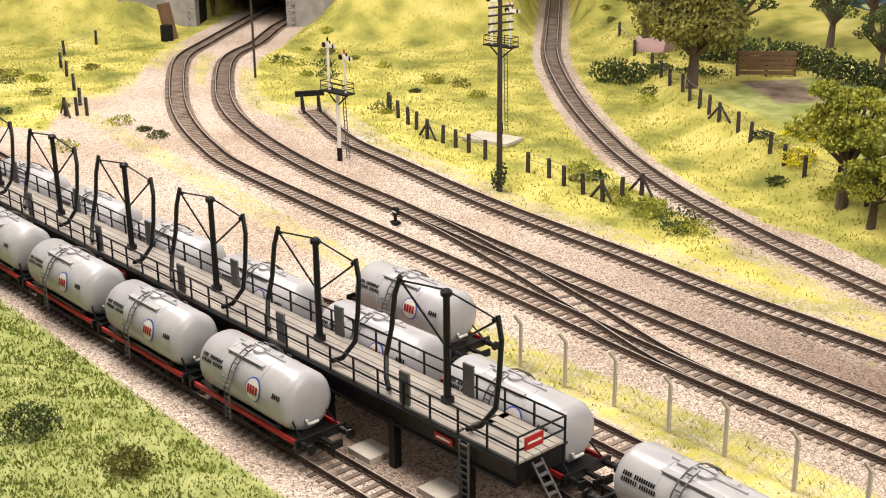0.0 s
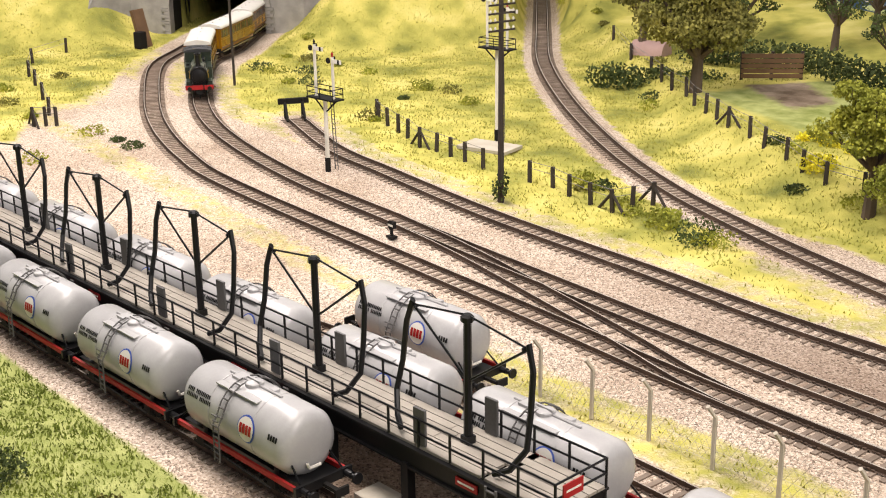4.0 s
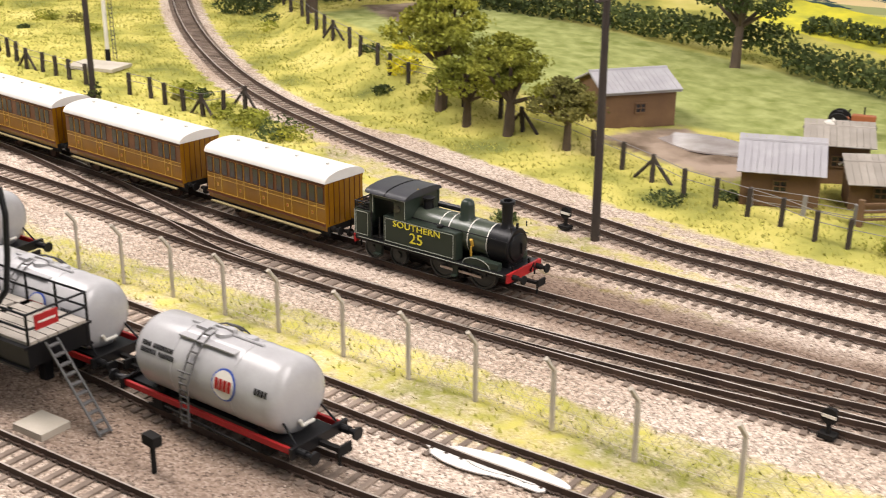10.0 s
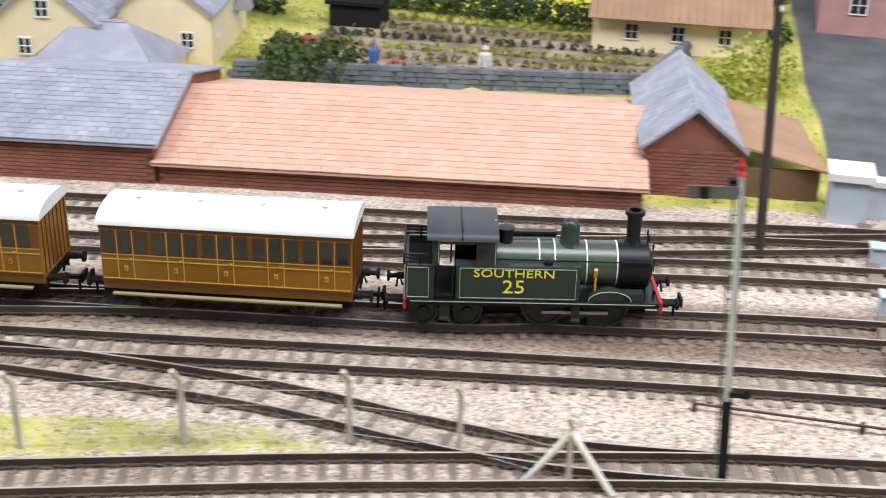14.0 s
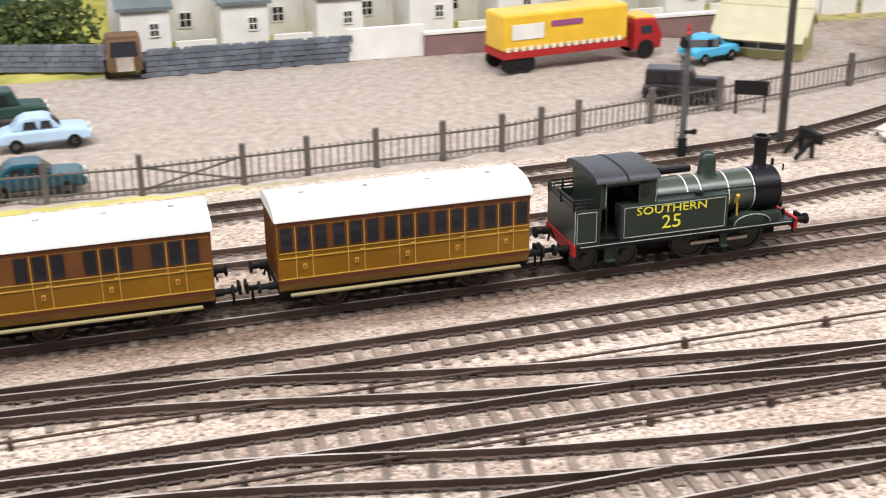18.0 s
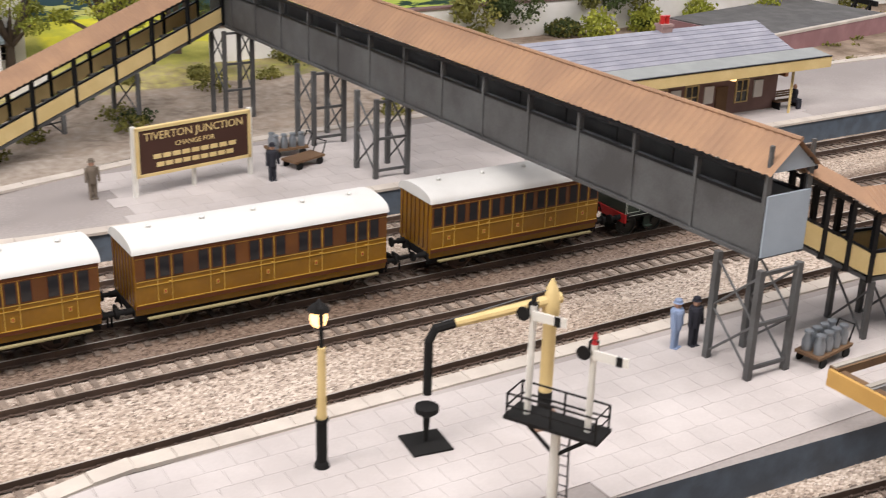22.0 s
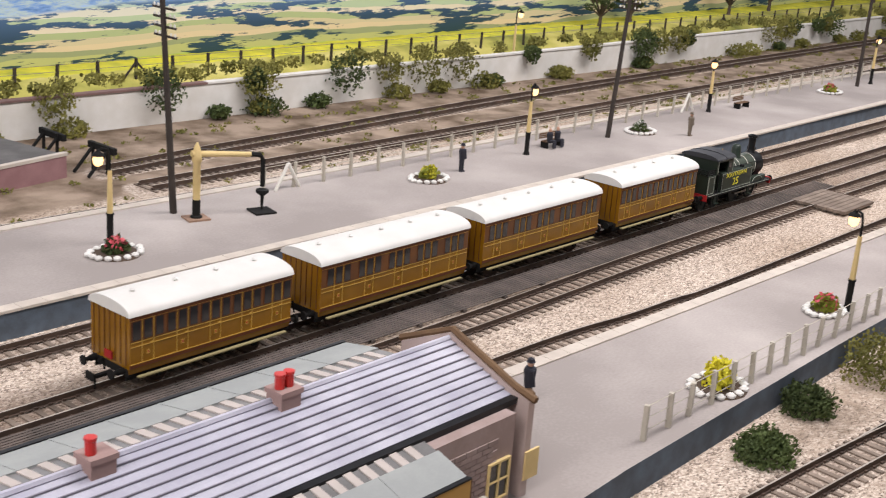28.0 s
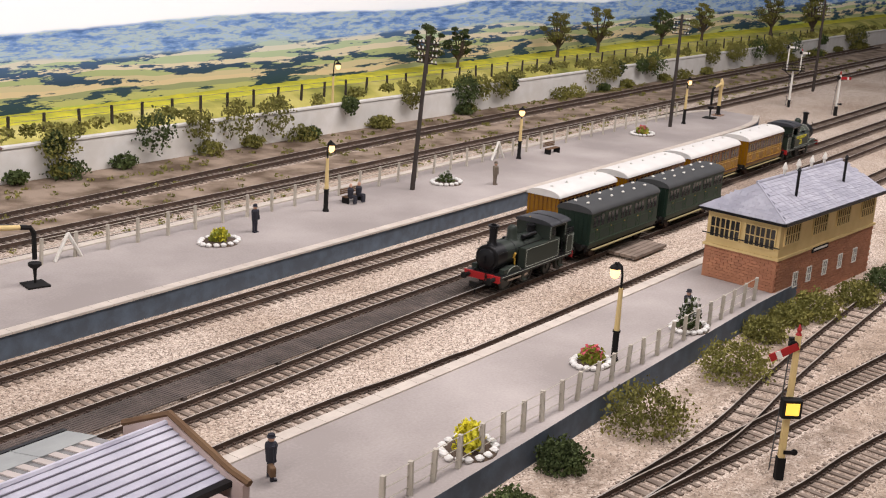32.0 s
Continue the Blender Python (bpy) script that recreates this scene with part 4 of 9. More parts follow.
def loco(label, paint, lettering):
    """A small 0-4-4 side tank engine; front towards +x."""
    e = thing("tank_locomotive", Matrix(), label, "locomotive")
    hw = .0158
    part("running_plate", Bm().box(0, 0, .0147, .109, .0325, .0012), BLACK, e, bevel=.0002)
    part("frame", Bm().box(.0, 0, .0098, .1, .011, .0085), MATTE, e)
    for s, x in ((1, .0545), (-1, -.0545)):
        part("buffer_beam", Bm().box(x, 0, .0133, .0014, .0325, .0052), REDB, e, "red painted buffer beam")
        buffers(e, x, s, REDB)
        coupling(e, x, s)
        part("brake_pipe", Bm().pipe([(x + s * .0012, .005, .012), (x + s * .003, .005, .017), (x + s * .004, .005, .011)], .0006), MATTE, e)
    # side tanks
    for s in (-1, 1):
        t = Bm().box(-.0068, s * (hw - .0035), .0233, .0525, .007, .0162)
        part("side_tank", t, paint, e, bevel=.0005)
        ln = Bm()
        for zz in (.0165, .0303):
            ln.box(-.0068, s * (hw + .0001), zz, .049, .0003, .00025)
        for xx in (-.0313, .0177):
            ln.box(xx, s * (hw + .0001), .0234, .00025, .0003, .0138)
        part("lining", ln, LINING, e)
        l2 = Bm()
        for zz in (.0165, .0303):
            l2.box(-.049, s * (hw + .0001), zz, .009, .0003, .00025)
        for xx in (-.0535, -.0445):
            l2.box(xx, s * (hw + .0001), .0234, .00025, .0003, .0138)
        part("lining", l2, LINING, e)
        l3 = Bm()
        l3.box(-.0168, s * (hw + .0001), .0372, .00025, .0003, .0105).box(-.029, s * (hw + .0001), .0425, .024, .0003, .00025)
        l3.box(-.0405, s * (hw + .0001), .0372, .00025, .0003, .0105).box(-.0545, s * (hw + .0001), .0233, .0003, .0003, .0162)
        part("lining", l3, LINING, e)
        part("valance_lining", Bm().box(0, s * .01635, .0147, .104, .0003, .0003), LINING, e)
        if lettering:
            part_at = pose(-.0085, s * (hw + .0001), .0279, 90, 0, 0 if s < 0 else 180)
            letters("SOUTHERN", .0052, YELLOWL, e, part_at @ Matrix.Diagonal((1.28, 1, 1, 1)), label="yellow lettering")
            letters("25", .0088, YELLOWL, e, pose(-.0085, s * (hw + .0001), .0216, 90, 0, 0 if s < 0 else 180) @ Matrix.Diagonal((1.15, 1, 1, 1)), label="yellow number")
        # bunker side and cab side with its opening
        part("bunker_side", Bm().box(-.049, s * (hw - .0006), .0233, .011, .0012, .0162), paint, e)
        part("cab_side", Bm().box(-.0415, s * (hw - .0006), .0378, .003, .0012, .0135).box(-.0205, s * (hw - .0006), .0368, .0085, .0012, .0115).box(-.031, s * (hw - .0006), .0425, .022, .0012, .003)
             .box(-.0432, s * (hw - .0006), .0233, .0012, .0012, .0162), paint, e)
        ring = Bm().lathe([(.0022, -.0003), (.0022, .0003)], (-.022, s * (hw + .0002), .0372), 14, "y")
        part("cab_window", ring, GLASS, e)
        part("handrail", Bm().tube((-.0405, s * (hw + .0012), .0175), (-.0405, s * (hw + .0012), .033), .0004).tube((-.0345, s * (hw + .0012), .0175), (-.0345, s * (hw + .0012), .03), .0004), BLACK, e)
        arc = [(.0327 + .0092 * math.cos(a * math.pi / 12), .0153 + .0046 * math.sin(a * math.pi / 12)) for a in range(13)]
        part("splasher", Bm().prism(arc, s * .0105, s * .0148, "y"), paint, e)
        part("splasher_edge", Bm().pipe([(u, s * .0149, q) for u, q in arc], .0002, 5), LINING, e)
        part("sand_box", Bm().box(.0425, s * .0125, .0172, .009, .0046, .0042), paint, e, bevel=.0003)
        part("valance", Bm().box(0, s * .0158, .0138, .108, .0008, .0016), BLACK, e)
        part("lamp_bracket", Bm().tube((.0505, s * .0075, .0365), (.0505, s * .0075, .0395), .0004, n=5), BLACK, e)
        part("cab_step", Bm().box(-.0375, s * .0145, .0105, .0045, .0008, .008).box(-.0375, s * .016, .0068, .0045, .003, .0006), paint, e)
        part("cab_step", Bm().box(.0185, s * .0145, .0105, .0035, .0008, .008).box(.0185, s * .016, .0068, .0035, .003, .0006), paint, e)
        part("boiler_handrail", Bm().tube((-.016, s * .0103, .0322), (.05, s * .0103, .0315), .00035), BLACK, e)
        part("clack_valve", Bm().tube((.0265, s * .0095, .0245), (.0265, s * .0112, .0285), .0009).tube((.0265, s * .011, .0165), (.0265, s * .011, .0245), .0005), GOLD, e)
        part("brake_block", Bm().box(.0185, s * .0078, .008, .0025, .003, .009), MATTE, e)
    part("bunker_back", Bm().box(-.0538, 0, .0235, .0014, .0312, .0168), paint, e)
    part("bunker_floor", Bm().box(-.048, 0, .027, .011, .029, .002), MATTE, e)
    rails = Bm()
    for zz in (.0325, .0342, .0358):
        rails.pipe([(-.0415, -.0148, zz), (-.0548, -.0148, zz), (-.0548, .0148, zz), (-.0415, .0148, zz)], .0005, 5)
    for x, y in ((-.048, -.0148), (-.0548, -.0148), (-.0548, 0), (-.0548, .0148), (-.048, .0148)):
        rails.tube((x, y, .031), (x, y, .0362), .0005, n=5)
    part("coal_rail", rails, BLACK, e)
    part("cab_back", Bm().box(-.0425, 0, .035, .0012, .0305, .0185), paint, e)
    part("cab_front", Bm().box(-.0172, 0, .0372, .0012, .0305, .0125), paint, e)
    part("cab_floor", Bm().box(-.031, 0, .0162, .022, .029, .001), MATTE, e)
    part("backhead", Bm().lathe([(.0085, 0), (.0085, .004)], (-.022, 0, .026), 14, "x"), MATTE, e)
    # the roof's grey has the reflected sheen mixed into its colour
    part("cab_roof", Bm().prism(arc_profile(.0172, .0432, .0472, 12), -.0455, -.0155), mat("sheen_greyed_cab_roof", (.055, .056, .06), (.035, .036, .04), rough=.45), e, "dark grey arched cab roof", smooth=True)
    part("roof_rib", Bm().prism(arc_profile(.0174, .0433, .0476, 12), -.0311, -.0304), BLACK, e)
    part("boiler", Bm().lathe([(.0098, -.0175), (.0098, .0368)], (0, 0, .0268), 24, "x"), mat("olive_boiler_paint", (.07, .085, .06), (.05, .062, .044), rough=.28, spec=.5) if lettering else paint, e, smooth=True)
    for x in (.0022, .0088, .0225, .0355):
        part("boiler_band", Bm().lathe([(.01, x), (.01, x + .0006)], (0, 0, .0268), 24, "x"), WHITE if lettering else BLACK, e)
    part("smokebox", Bm().lathe([(.0104, .0365), (.0104, .0492), (.0098, .0499)], (0, 0, .0266), 24, "x"), BLACK, e, smooth=True)
    part("smokebox_door", Bm().lathe([(.0082, .0497), (.0078, .0509), (.0045, .0519), (.0008, .0522)], (0, 0, .0262), 20, "x").box(.0527, 0, .0262, .001, .0006, .006), BLACK, e, smooth=True)
    part("smokebox_saddle", Bm().box(.0425, 0, .0185, .013, .014, .008), BLACK, e)
    part("chimney", Bm().lathe([(.0044, 0), (.0032, .002), (.0029, .004), (.0033, .0138), (.0043, .0141), (.0043, .0156), (.0034, .016), (.0026, .0158), (.0024, .006)], (.0428, 0, .0358), 18), BLACK, e, smooth=True)
    part("dome", Bm().lathe([(.0052, 0), (.0042, .0015), (.004, .0078), (.0035, .01), (.0022, .0112), (.0005, .0116)], (.0158, 0, .0356), 18), paint, e, smooth=True)
    part("safety_valve", Bm().lathe([(.0034, 0), (.0031, .0012), (.0031, .0052), (.0037, .0056), (.0037, .0064), (.002, .0066)], (-.0118, 0, .0362), 14), BLACK, e, smooth=True)
    part("air_pipe", Bm().tube((-.009, .0065, .0375), (.0105, .0065, .0375), .0017, n=10), BLACK, e)
    for q in ((.0495, 0, .0385), (.0525, -.008, .0165), (.0525, .008, .0165)):
        part("lamp_iron", Bm().box(*q, .001, .0012, .003), BLACK, e)
    part("tank_filler", Bm().lathe([(.002, 0), (.002, .0015), (.0006, .002)], (.006, -.0125, .0314), 10), BLACK, e)
    part("whistle", Bm().tube((-.0165, -.004, .0432), (-.0165, -.004, .0475), .0005), GOLD, e)
    for x, r in ((-.0466, .0063), (-.0273, .0063), (.0052, .0095), (.0327, .0095)):
        wheelset(e, x, r, WHEELM, WHEELM)
    for s in (-1, 1):
        part("coupling_rod", Bm().box(.0189, s * .0102, .0075, .0286, .0007, .0014), STEEL, e)
    return e


P5 = [a * .2 - .4 + d for a in range(5) for d in (-.0655, 0, .0655)]
P5L = [a * .196 - .392 + d for a in range(5) for d in (-.052, 0, .052)]
ENGINE = loco("dark olive green tank locomotive with yellow lettering", GREENL, True)
TRAIN = [(ENGINE, .060, .060)]
for lab, cl, pt, axl, front in (("golden teak four-wheeled coach with white roof", .108, P5, (-.031, .031), .1355),
                                ("long golden teak six-wheeled coach with white roof", .130, P5L, (-.045, 0, .045), .2695),
                                ("long golden teak six-wheeled coach with white roof", .127, P5L, (-.044, 0, .044), .4155),
                                ("golden teak four-wheeled coach with white roof at the train's end", .105, P5, (-.031, .031), .5645)):
    TRAIN.append((coach(lab, cl, pt, axl, TEAK, ROOFW, TEAK2, GOLD, 5 if len(axl) == 3 else 4, "teak coaches of the train"), front + cl / 2, cl * .3))
ENGINE_B = loco("black-green tank locomotive with red buffer beam", mat("grimy_dark_green_paint", (.028, .037, .028), rough=.5), False)
TRAIN_B = [(ENGINE_B, .060, .060)]
DARKROOF = mat("dark_grey_coach_roof", (.06, .062, .062), rough=.7)
for front in (.142, .288):
    TRAIN_B.append((coach("dark green panelled coach with grey roof and pale vents", .126, P5L, (-.042, .042), GREENC, DARKROOF, GREENC, mat("dull_green_lining", (.05, .09, .05)), 6, "green coaches", vent_m=WHITE), front + .063, .04))
TAIL_LAMP = part("tail_board", Bm().box(-.0535, .0, .0185, .0008, .006, .004), REDB, TRAIN[4][0])

# distance of the engine's front past x = 0 along its track
RUN = [(0, -2.63), (3, -2.04), (6, -1.457), (7, -1.28), (8.5, -1.011), (10, -.758), (11, -.589), (12, -.423), (13, -.243), (14, -.066), (17, .441), (18, .618), (20, .959), (21, 1.137), (24.5, 1.738), (26, 1.988), (28.5, 2.416), (29, 2.5), (30, 2.662), (32, 2.98)]
RUN_B = [(0, 3.95), (21, 3.95), (22, 3.86), (23, 3.7), (28.5, 2.74), (29, 2.652), (30, 2.476), (31, 2.302), (32, 2.14)]


def glide(rows, t):
    """A smooth run through the rows (no sudden changes of speed)."""
    ts, vs = np.array([r[0] for r in rows], float), np.array([r[1] for r in rows], float)
    k = np.linspace(-.6, .6, 9)
    tt = np.clip(t + k, ts[0], ts[-1])
    lost = (t + k) - tt
    slope = np.where(lost < 0, (vs[1] - vs[0]) / (ts[1] - ts[0]), (vs[-1] - vs[-2]) / (ts[-1] - ts[-2]))
    return float(np.mean(np.interp(tt, ts, vs) + lost * slope))


def rolling(vehicles, line, run, back):
    """Rows for each vehicle of a train along a track; its wheels turn with the way it goes."""
    c, s = laid(line, .004)
    zero = float(np.interp(0.0, c[:, 0], s)) if not back else 0.0

    def spot(v):
        return Vector((float(np.interp(v, s, c[:, 0])), float(np.interp(v, s, c[:, 1])), 0))

    def front(t):
        v = glide(run, t)
        return zero + v if not back else float(np.interp(v, c[:, 0], s))

    for ob, off, half in vehicles:
        rows = []
        for k in range(81):
            t = k * .4
            mid = front(t) + (off if back else -off)
            a, b = spot(mid + half * .6), spot(mid - half * .6)
            if back:
                a, b = b, a
            d = a - b
            p = (a + b) / 2
            rows.append((t, pose(p.x, p.y, TOP, 0, 0, math.degrees(math.atan2(d.y, d.x)))))
        walk(ob, rows)
        for w in ob.children:
            if "spin" not in w:
                continue
            r = w["spin"]
            x, z = w.matrix_basis.translation.x, w.matrix_basis.translation.z
            step = .0667 if r > .008 else .0334
            turns = []
            t = 0.0
            while t < 32.001:
                ang = math.degrees((front(t) - front(0)) / r) * (-1 if back else 1)
                turns.append((t, pose(x, 0, z, 0, ang % 360, 0)))
                t += step
            walk(w, turns)


def motions():
    rolling(TRAIN, T3, RUN, False)
    rolling(TRAIN_B, T4, RUN_B, True)


# ---- small railway things used all along the line ----
def zg(x, y):
    return float(height(np.array([x]), np.array([y]))[0])


RND = random.Random(11)


def bush(x, y, r, m=LEAFD, label="low dark green bush", h=.8, n=220, z=None, size=None, name="bush"):
    b = Bm().clumps((0, 0, r * h * .45), r, 2 * n, (size or r * .13) * .7, RND, h)
    return solid(name, b, m, label, "bush", at=pose(x, y, zg(x, y) if z is None else z))


def tree(x, y, h, r, m, label, z=None, n=1500, trunk=.3, lumps=15):
    e = thing("tree", pose(x, y, zg(x, y) if z is None else z), label, "tree")
    t = Bm()
    t.tube((0, 0, -.004), (h * .02, 0, h * trunk), r * .11, r * .075, 8)
    crown = Bm()
    for k in range(lumps):
        a = k * 2.4 + RND.random()
        q = r * (.2 + .65 * RND.random()) * (1.1 - .5 * k / lumps)
        c = (q * math.cos(a), q * math.sin(a), h * (trunk + .12 + (1 - trunk - .2) * (k + .5) / lumps))
        rr = r * (.24 + .22 * RND.random()) * (1.15 - .45 * k / lumps)
        t.tube((h * .02, 0, h * trunk * .9), c, r * .05, r * .02, 6)
        crown.clumps(c, rr, 3 * n // lumps, max(.0010, r * .026), RND, .5)
    part("trunk", t, BARK, e)
    part("crown", crown, m, e)
    return e


def telegraph_pole(x, y, h, arms=4, lean=0.0, ivy=False):
    e = thing("telegraph_pole", pose(x, y, zg(x, y), 0, lean), "tall dark timber telegraph pole with crossarms", "telegraph pole", "telegraph poles")
    part("pole", Bm().tube((0, 0, 0), (0, 0, h), .0026, .0018, 10).lathe([(.0021, h), (.0002, h + .002)], n=8), POST, e)
    for k in range(arms):
        z = h - .006 - k * .0062
        part("crossarm", Bm().box(.001, 0, z, .0012, .024, .0014), POST, e)
        for y2 in (-.0105, -.0062, .0062, .0105):
            part("insulator", Bm().lathe([(.0007, 0), (.0009, .001), (.0004, .0022)], (.001, y2, z + .0007), 7), WHITE, e)
    if ivy:
        part("ivy", Bm().clumps((0, 0, .012), .008, 160, .0012, RND, 1.8), LEAFD, e, "green ivy round the foot")
    return e


def fence(pts, h, m, label, wires=2, braced=(), step=None, tilt=0.0, r=.0017, wire_m=None, z=None):
    """Posts with wires strung between them."""
    e = thing("fence", Matrix(), label, "fence")
    if step:
        c, s = curve(pts, step)
        pts = [tuple(p) for p in c]
    for i, (x, y) in enumerate(pts):
        g = zg(x, y) if z is None else z
        part("post", Bm().box(x + RND.uniform(-1, 1) * .0008, y, g + h / 2 - .001, r * 1.6, r * 1.6, h, 15, rx=RND.uniform(-3, 3), ry=RND.uniform(-3, 3), top=.92), m, e)
        if i in braced:
            for d in (-1, 1):
                part("brace", Bm().tube((x + d * h * .75, y, g), (x, y, g + h * .8), r * .7, n=6), m, e)
    for k in range(wires):
        f = h * (.92 - .3 * k)
        w = Bm().pipe([(x, y, (zg(x, y) if z is None else z) + f) for x, y in pts], .00025 if wire_m is None else .0003, 4)
        part("wire", w, wire_m or GREYW, e)
    return e


def bracket_signal(x, y, zp, rz, label, dolls=2, h=.1, name="bracket_signal"):
    """A post with a landing, rails, two small posts with arms, and a ladder."""
    g = zg(x, y)
    e = thing(name, pose(x, y, g, 0, 0, rz), label, "railway signal", "bracket signals")
    part("post", Bm().tube((0, 0, 0), (0, 0, zp), .0019, .0017, 10), WHITE, e)
    part("post_base", Bm().tube((0, 0, 0), (0, 0, .012), .0024, n=10), MATTE, e)
    part("landing", Bm().box(0, 0, zp, .034, .012, .0012), MATTE, e)
    part("bracket", Bm().tube((0, 0, zp - .012), (.015, 0, zp), .0007, n=6).tube((0, 0, zp - .012), (-.015, 0, zp), .0007, n=6), MATTE, e)
    rl = Bm()
    for u, v in ((-.016, -.0055), (0, -.0055), (.016, -.0055), (.016, .0055), (0, .0055), (-.016, .0055)):
        rl.tube((u, v, zp), (u, v, zp + .009), .0004, n=5)
    for zz in (.0045, .009):
        rl.pipe([(-.016, -.0055, zp + zz), (.016, -.0055, zp + zz), (.016, .0055, zp + zz), (-.016, .0055, zp + zz), (-.016, -.0055, zp + zz)], .0004, 5)
    part("handrail", rl, MATTE, e)
    for k in range(dolls):
        u = -.011 + .022 * k
        hh = h - zp - .008 * k
        part("doll_post", Bm().tube((u, 0, zp), (u, 0, zp + hh), .0012, n=8), WHITE, e)
        part("signal_arm", Bm().box(u + .0065, -.0016, zp + hh - .003, .012, .0006, .0032).box(u + .0095, -.002, zp + hh - .003, .002, .0004, .0034, mi=1), [WHITE, MATTE], e, "white semaphore arm with a black stripe")
        part("signal_lamp", Bm().box(u - .001, .0018, zp + hh - .002, .0026, .0026, .004).lathe([(.0024, 0), (.0024, .0008)], (u - .0026, -.0026, zp + hh - .003), 12, "y"), MATTE, e)
        part("finial", Bm().lathe([(.0012, 0), (.0006, .001), (.0011, .002), (.0002, .004)], (u, 0, zp + hh), 8), REDB if k else MATTE, e)
    ld = Bm()
    for d in (-.0018, .0018):
        ld.tube((d, .0095, 0), (d, .007, zp), .0004, n=5)
    for k in range(int(zp / .004)):
        z = .003 + k * .004
        ld.tube((-.0018, .0095 - .0025 * z / zp, z), (.0018, .0095 - .0025 * z / zp, z), .0003, n=4)
    part("ladder", ld, IRON, e)
    return e


def post_signal(x, y, h, rz, label, post_m=WHITE, arm_m=REDB, base=.02, lit=False, arm_z=.005, droop=0.0, lamp_m=MATTE, z=None, side=1, wide=.0036, lean=0):
    e = thing("semaphore_signal", pose(x, y, zg(x, y) if z is None else z, 0, lean, rz), label, "railway signal", "post signals")
    part("post", Bm().box(0, 0, h / 2, wide, wide, h, top=.75), post_m, e, bevel=.0003)
    part("post_base", Bm().box(0, 0, base / 2, wide + .001, wide + .001, base), MATTE, e, bevel=.0003)
    part("signal_arm", Bm().box(side * .0085 * math.cos(radians(droop)), -.0028, h - arm_z - .0085 * math.sin(radians(droop)), .016, .0007, .0042, ry=side * droop).box(side * .0115 * math.cos(radians(droop)), -.0033, h - arm_z - .0115 * math.sin(radians(droop)), .0028, .0004, .0042, ry=side * droop, mi=1), [arm_m, WHITE if arm_m is REDB else MATTE], e, "small semaphore arm")
    part("finial", Bm().lathe([(.0018, 0), (.0009, .0015), (.0014, .003), (.0002, .006)], (0, 0, h), 8), REDB, e)
    part("spectacle", Bm().lathe([(.0026, 0), (.0026, .0008)], (-.0028, -.0028, h - arm_z), 12, "y").box(-.0015, .0028, h - arm_z, .004, .003, .005), lamp_m, e)
    ld = Bm()
    for d in (-.0018, .0018):
        ld.tube((d, .011, 0), (d, .004, h * .92), .0004, n=5)
    for k in range(int(h * .9 / .0045)):
        zz = .003 + k * .0045
        ld.tube((-.0018, .011 - .007 * zz / h, zz), (.0018, .011 - .007 * zz / h, zz), .0003, n=4)
    part("ladder", ld, IRON, e)
    part("balance_weight", Bm().box(.003, -.003, base + .004, .006, .001, .002).lathe([(.0018, 0), (.0018, .0012)], (.006, -.003, base + .004), 8, "y"), MATTE, e)
    if lit:
        part("signal_box_lamp", Bm().box(0, -.004, h * .52, .0105, .006, .0105), MATTE, e, bevel=.0004)
        part("lit_panel", Bm().box(0, -.0072, h * .525, .0072, .0006, .0066), BOXGLOW, e, "glowing yellow panel")
    return e


def ground_signal(x, y):
    e = thing("ground_signal", pose(x, y, .001), "small black ground signal beside the track", "railway signal", "ground signals")
    part("stand", Bm().box(0, 0, .001, .007, .005, .002).tube((0, 0, .001), (0, 0, .008), .0012, n=8), MATTE, e)
    part("disc", Bm().lathe([(.0036, 0), (.0036, .0008)], (0, -.001, .0095), 14, "y").box(0, .001, .0095, .004, .003, .005), MATTE, e)
    part("disc_stripe", Bm().box(0, -.0011, .0095, .006, .0003, .0014), WHITE, e)
    return e


def buffer_stop(x, y, rz, label="black rail-built buffer stop", m=MATTE, k=1.0):
    e = thing("buffer_stop", pose(x, y, .002, 0, 0, rz), label, "buffer stop", "buffer stops")
    for s in (-1, 1):
        part("upright", Bm().tube((0, s * .0085 * k, 0), (0, s * .0085 * k, .019 * k), .0016, n=6), m, e)
        part("strut", Bm().tube((-.015 * k, s * .0085 * k, 0), (0, s * .0085 * k, .016 * k), .0014, n=6), m, e)
    part("beam", Bm().box(.002, 0, .0165 * k, .004, .03 * k, .0055), m, e, bevel=.0004)
    return e


def figure(x, y, z, rz, coat=CLOTH, label="dark-coated model man standing on the platform", h=.0235, walk_=0.0):
    """A painted model figure: one plain mesh."""
    b = Bm()
    k = h / .0235
    for s in (-1, 1):
        b.tube((s * .0013 * k + s * walk_, 0, 0), (s * .0012 * k, 0, .0105 * k), .0011 * k, .0015 * k, 8)
        b.box(s * .0013 * k + s * walk_, -.0008, .0005, .0018, .0032, .001)
        b.tube((s * .0033 * k, 0, .0188 * k), (s * .0038 * k, -.001, .0105 * k), .0009 * k, .0008 * k, 6)
    b.lathe([(.0024, .0095), (.0027, .0135), (.0032, .0178), (.0028, .0192), (.001, .0198)], (0, 0, 0), 10)
    b.lathe([(.0006, .0192), (.0016, .0205), (.0017, .0222), (.0009, .0236)], (0, 0, 0), 10, mi=1)
    b.lathe([(.0024, .0222), (.0018, .0226), (.0017, .0238), (.0008, .0243)], (0, 0, 0), 10)
    return solid("model_figure", b, [coat, SKIN], label, "figurine", "model figures", at=pose(x, y, z, 0, 0, rz))


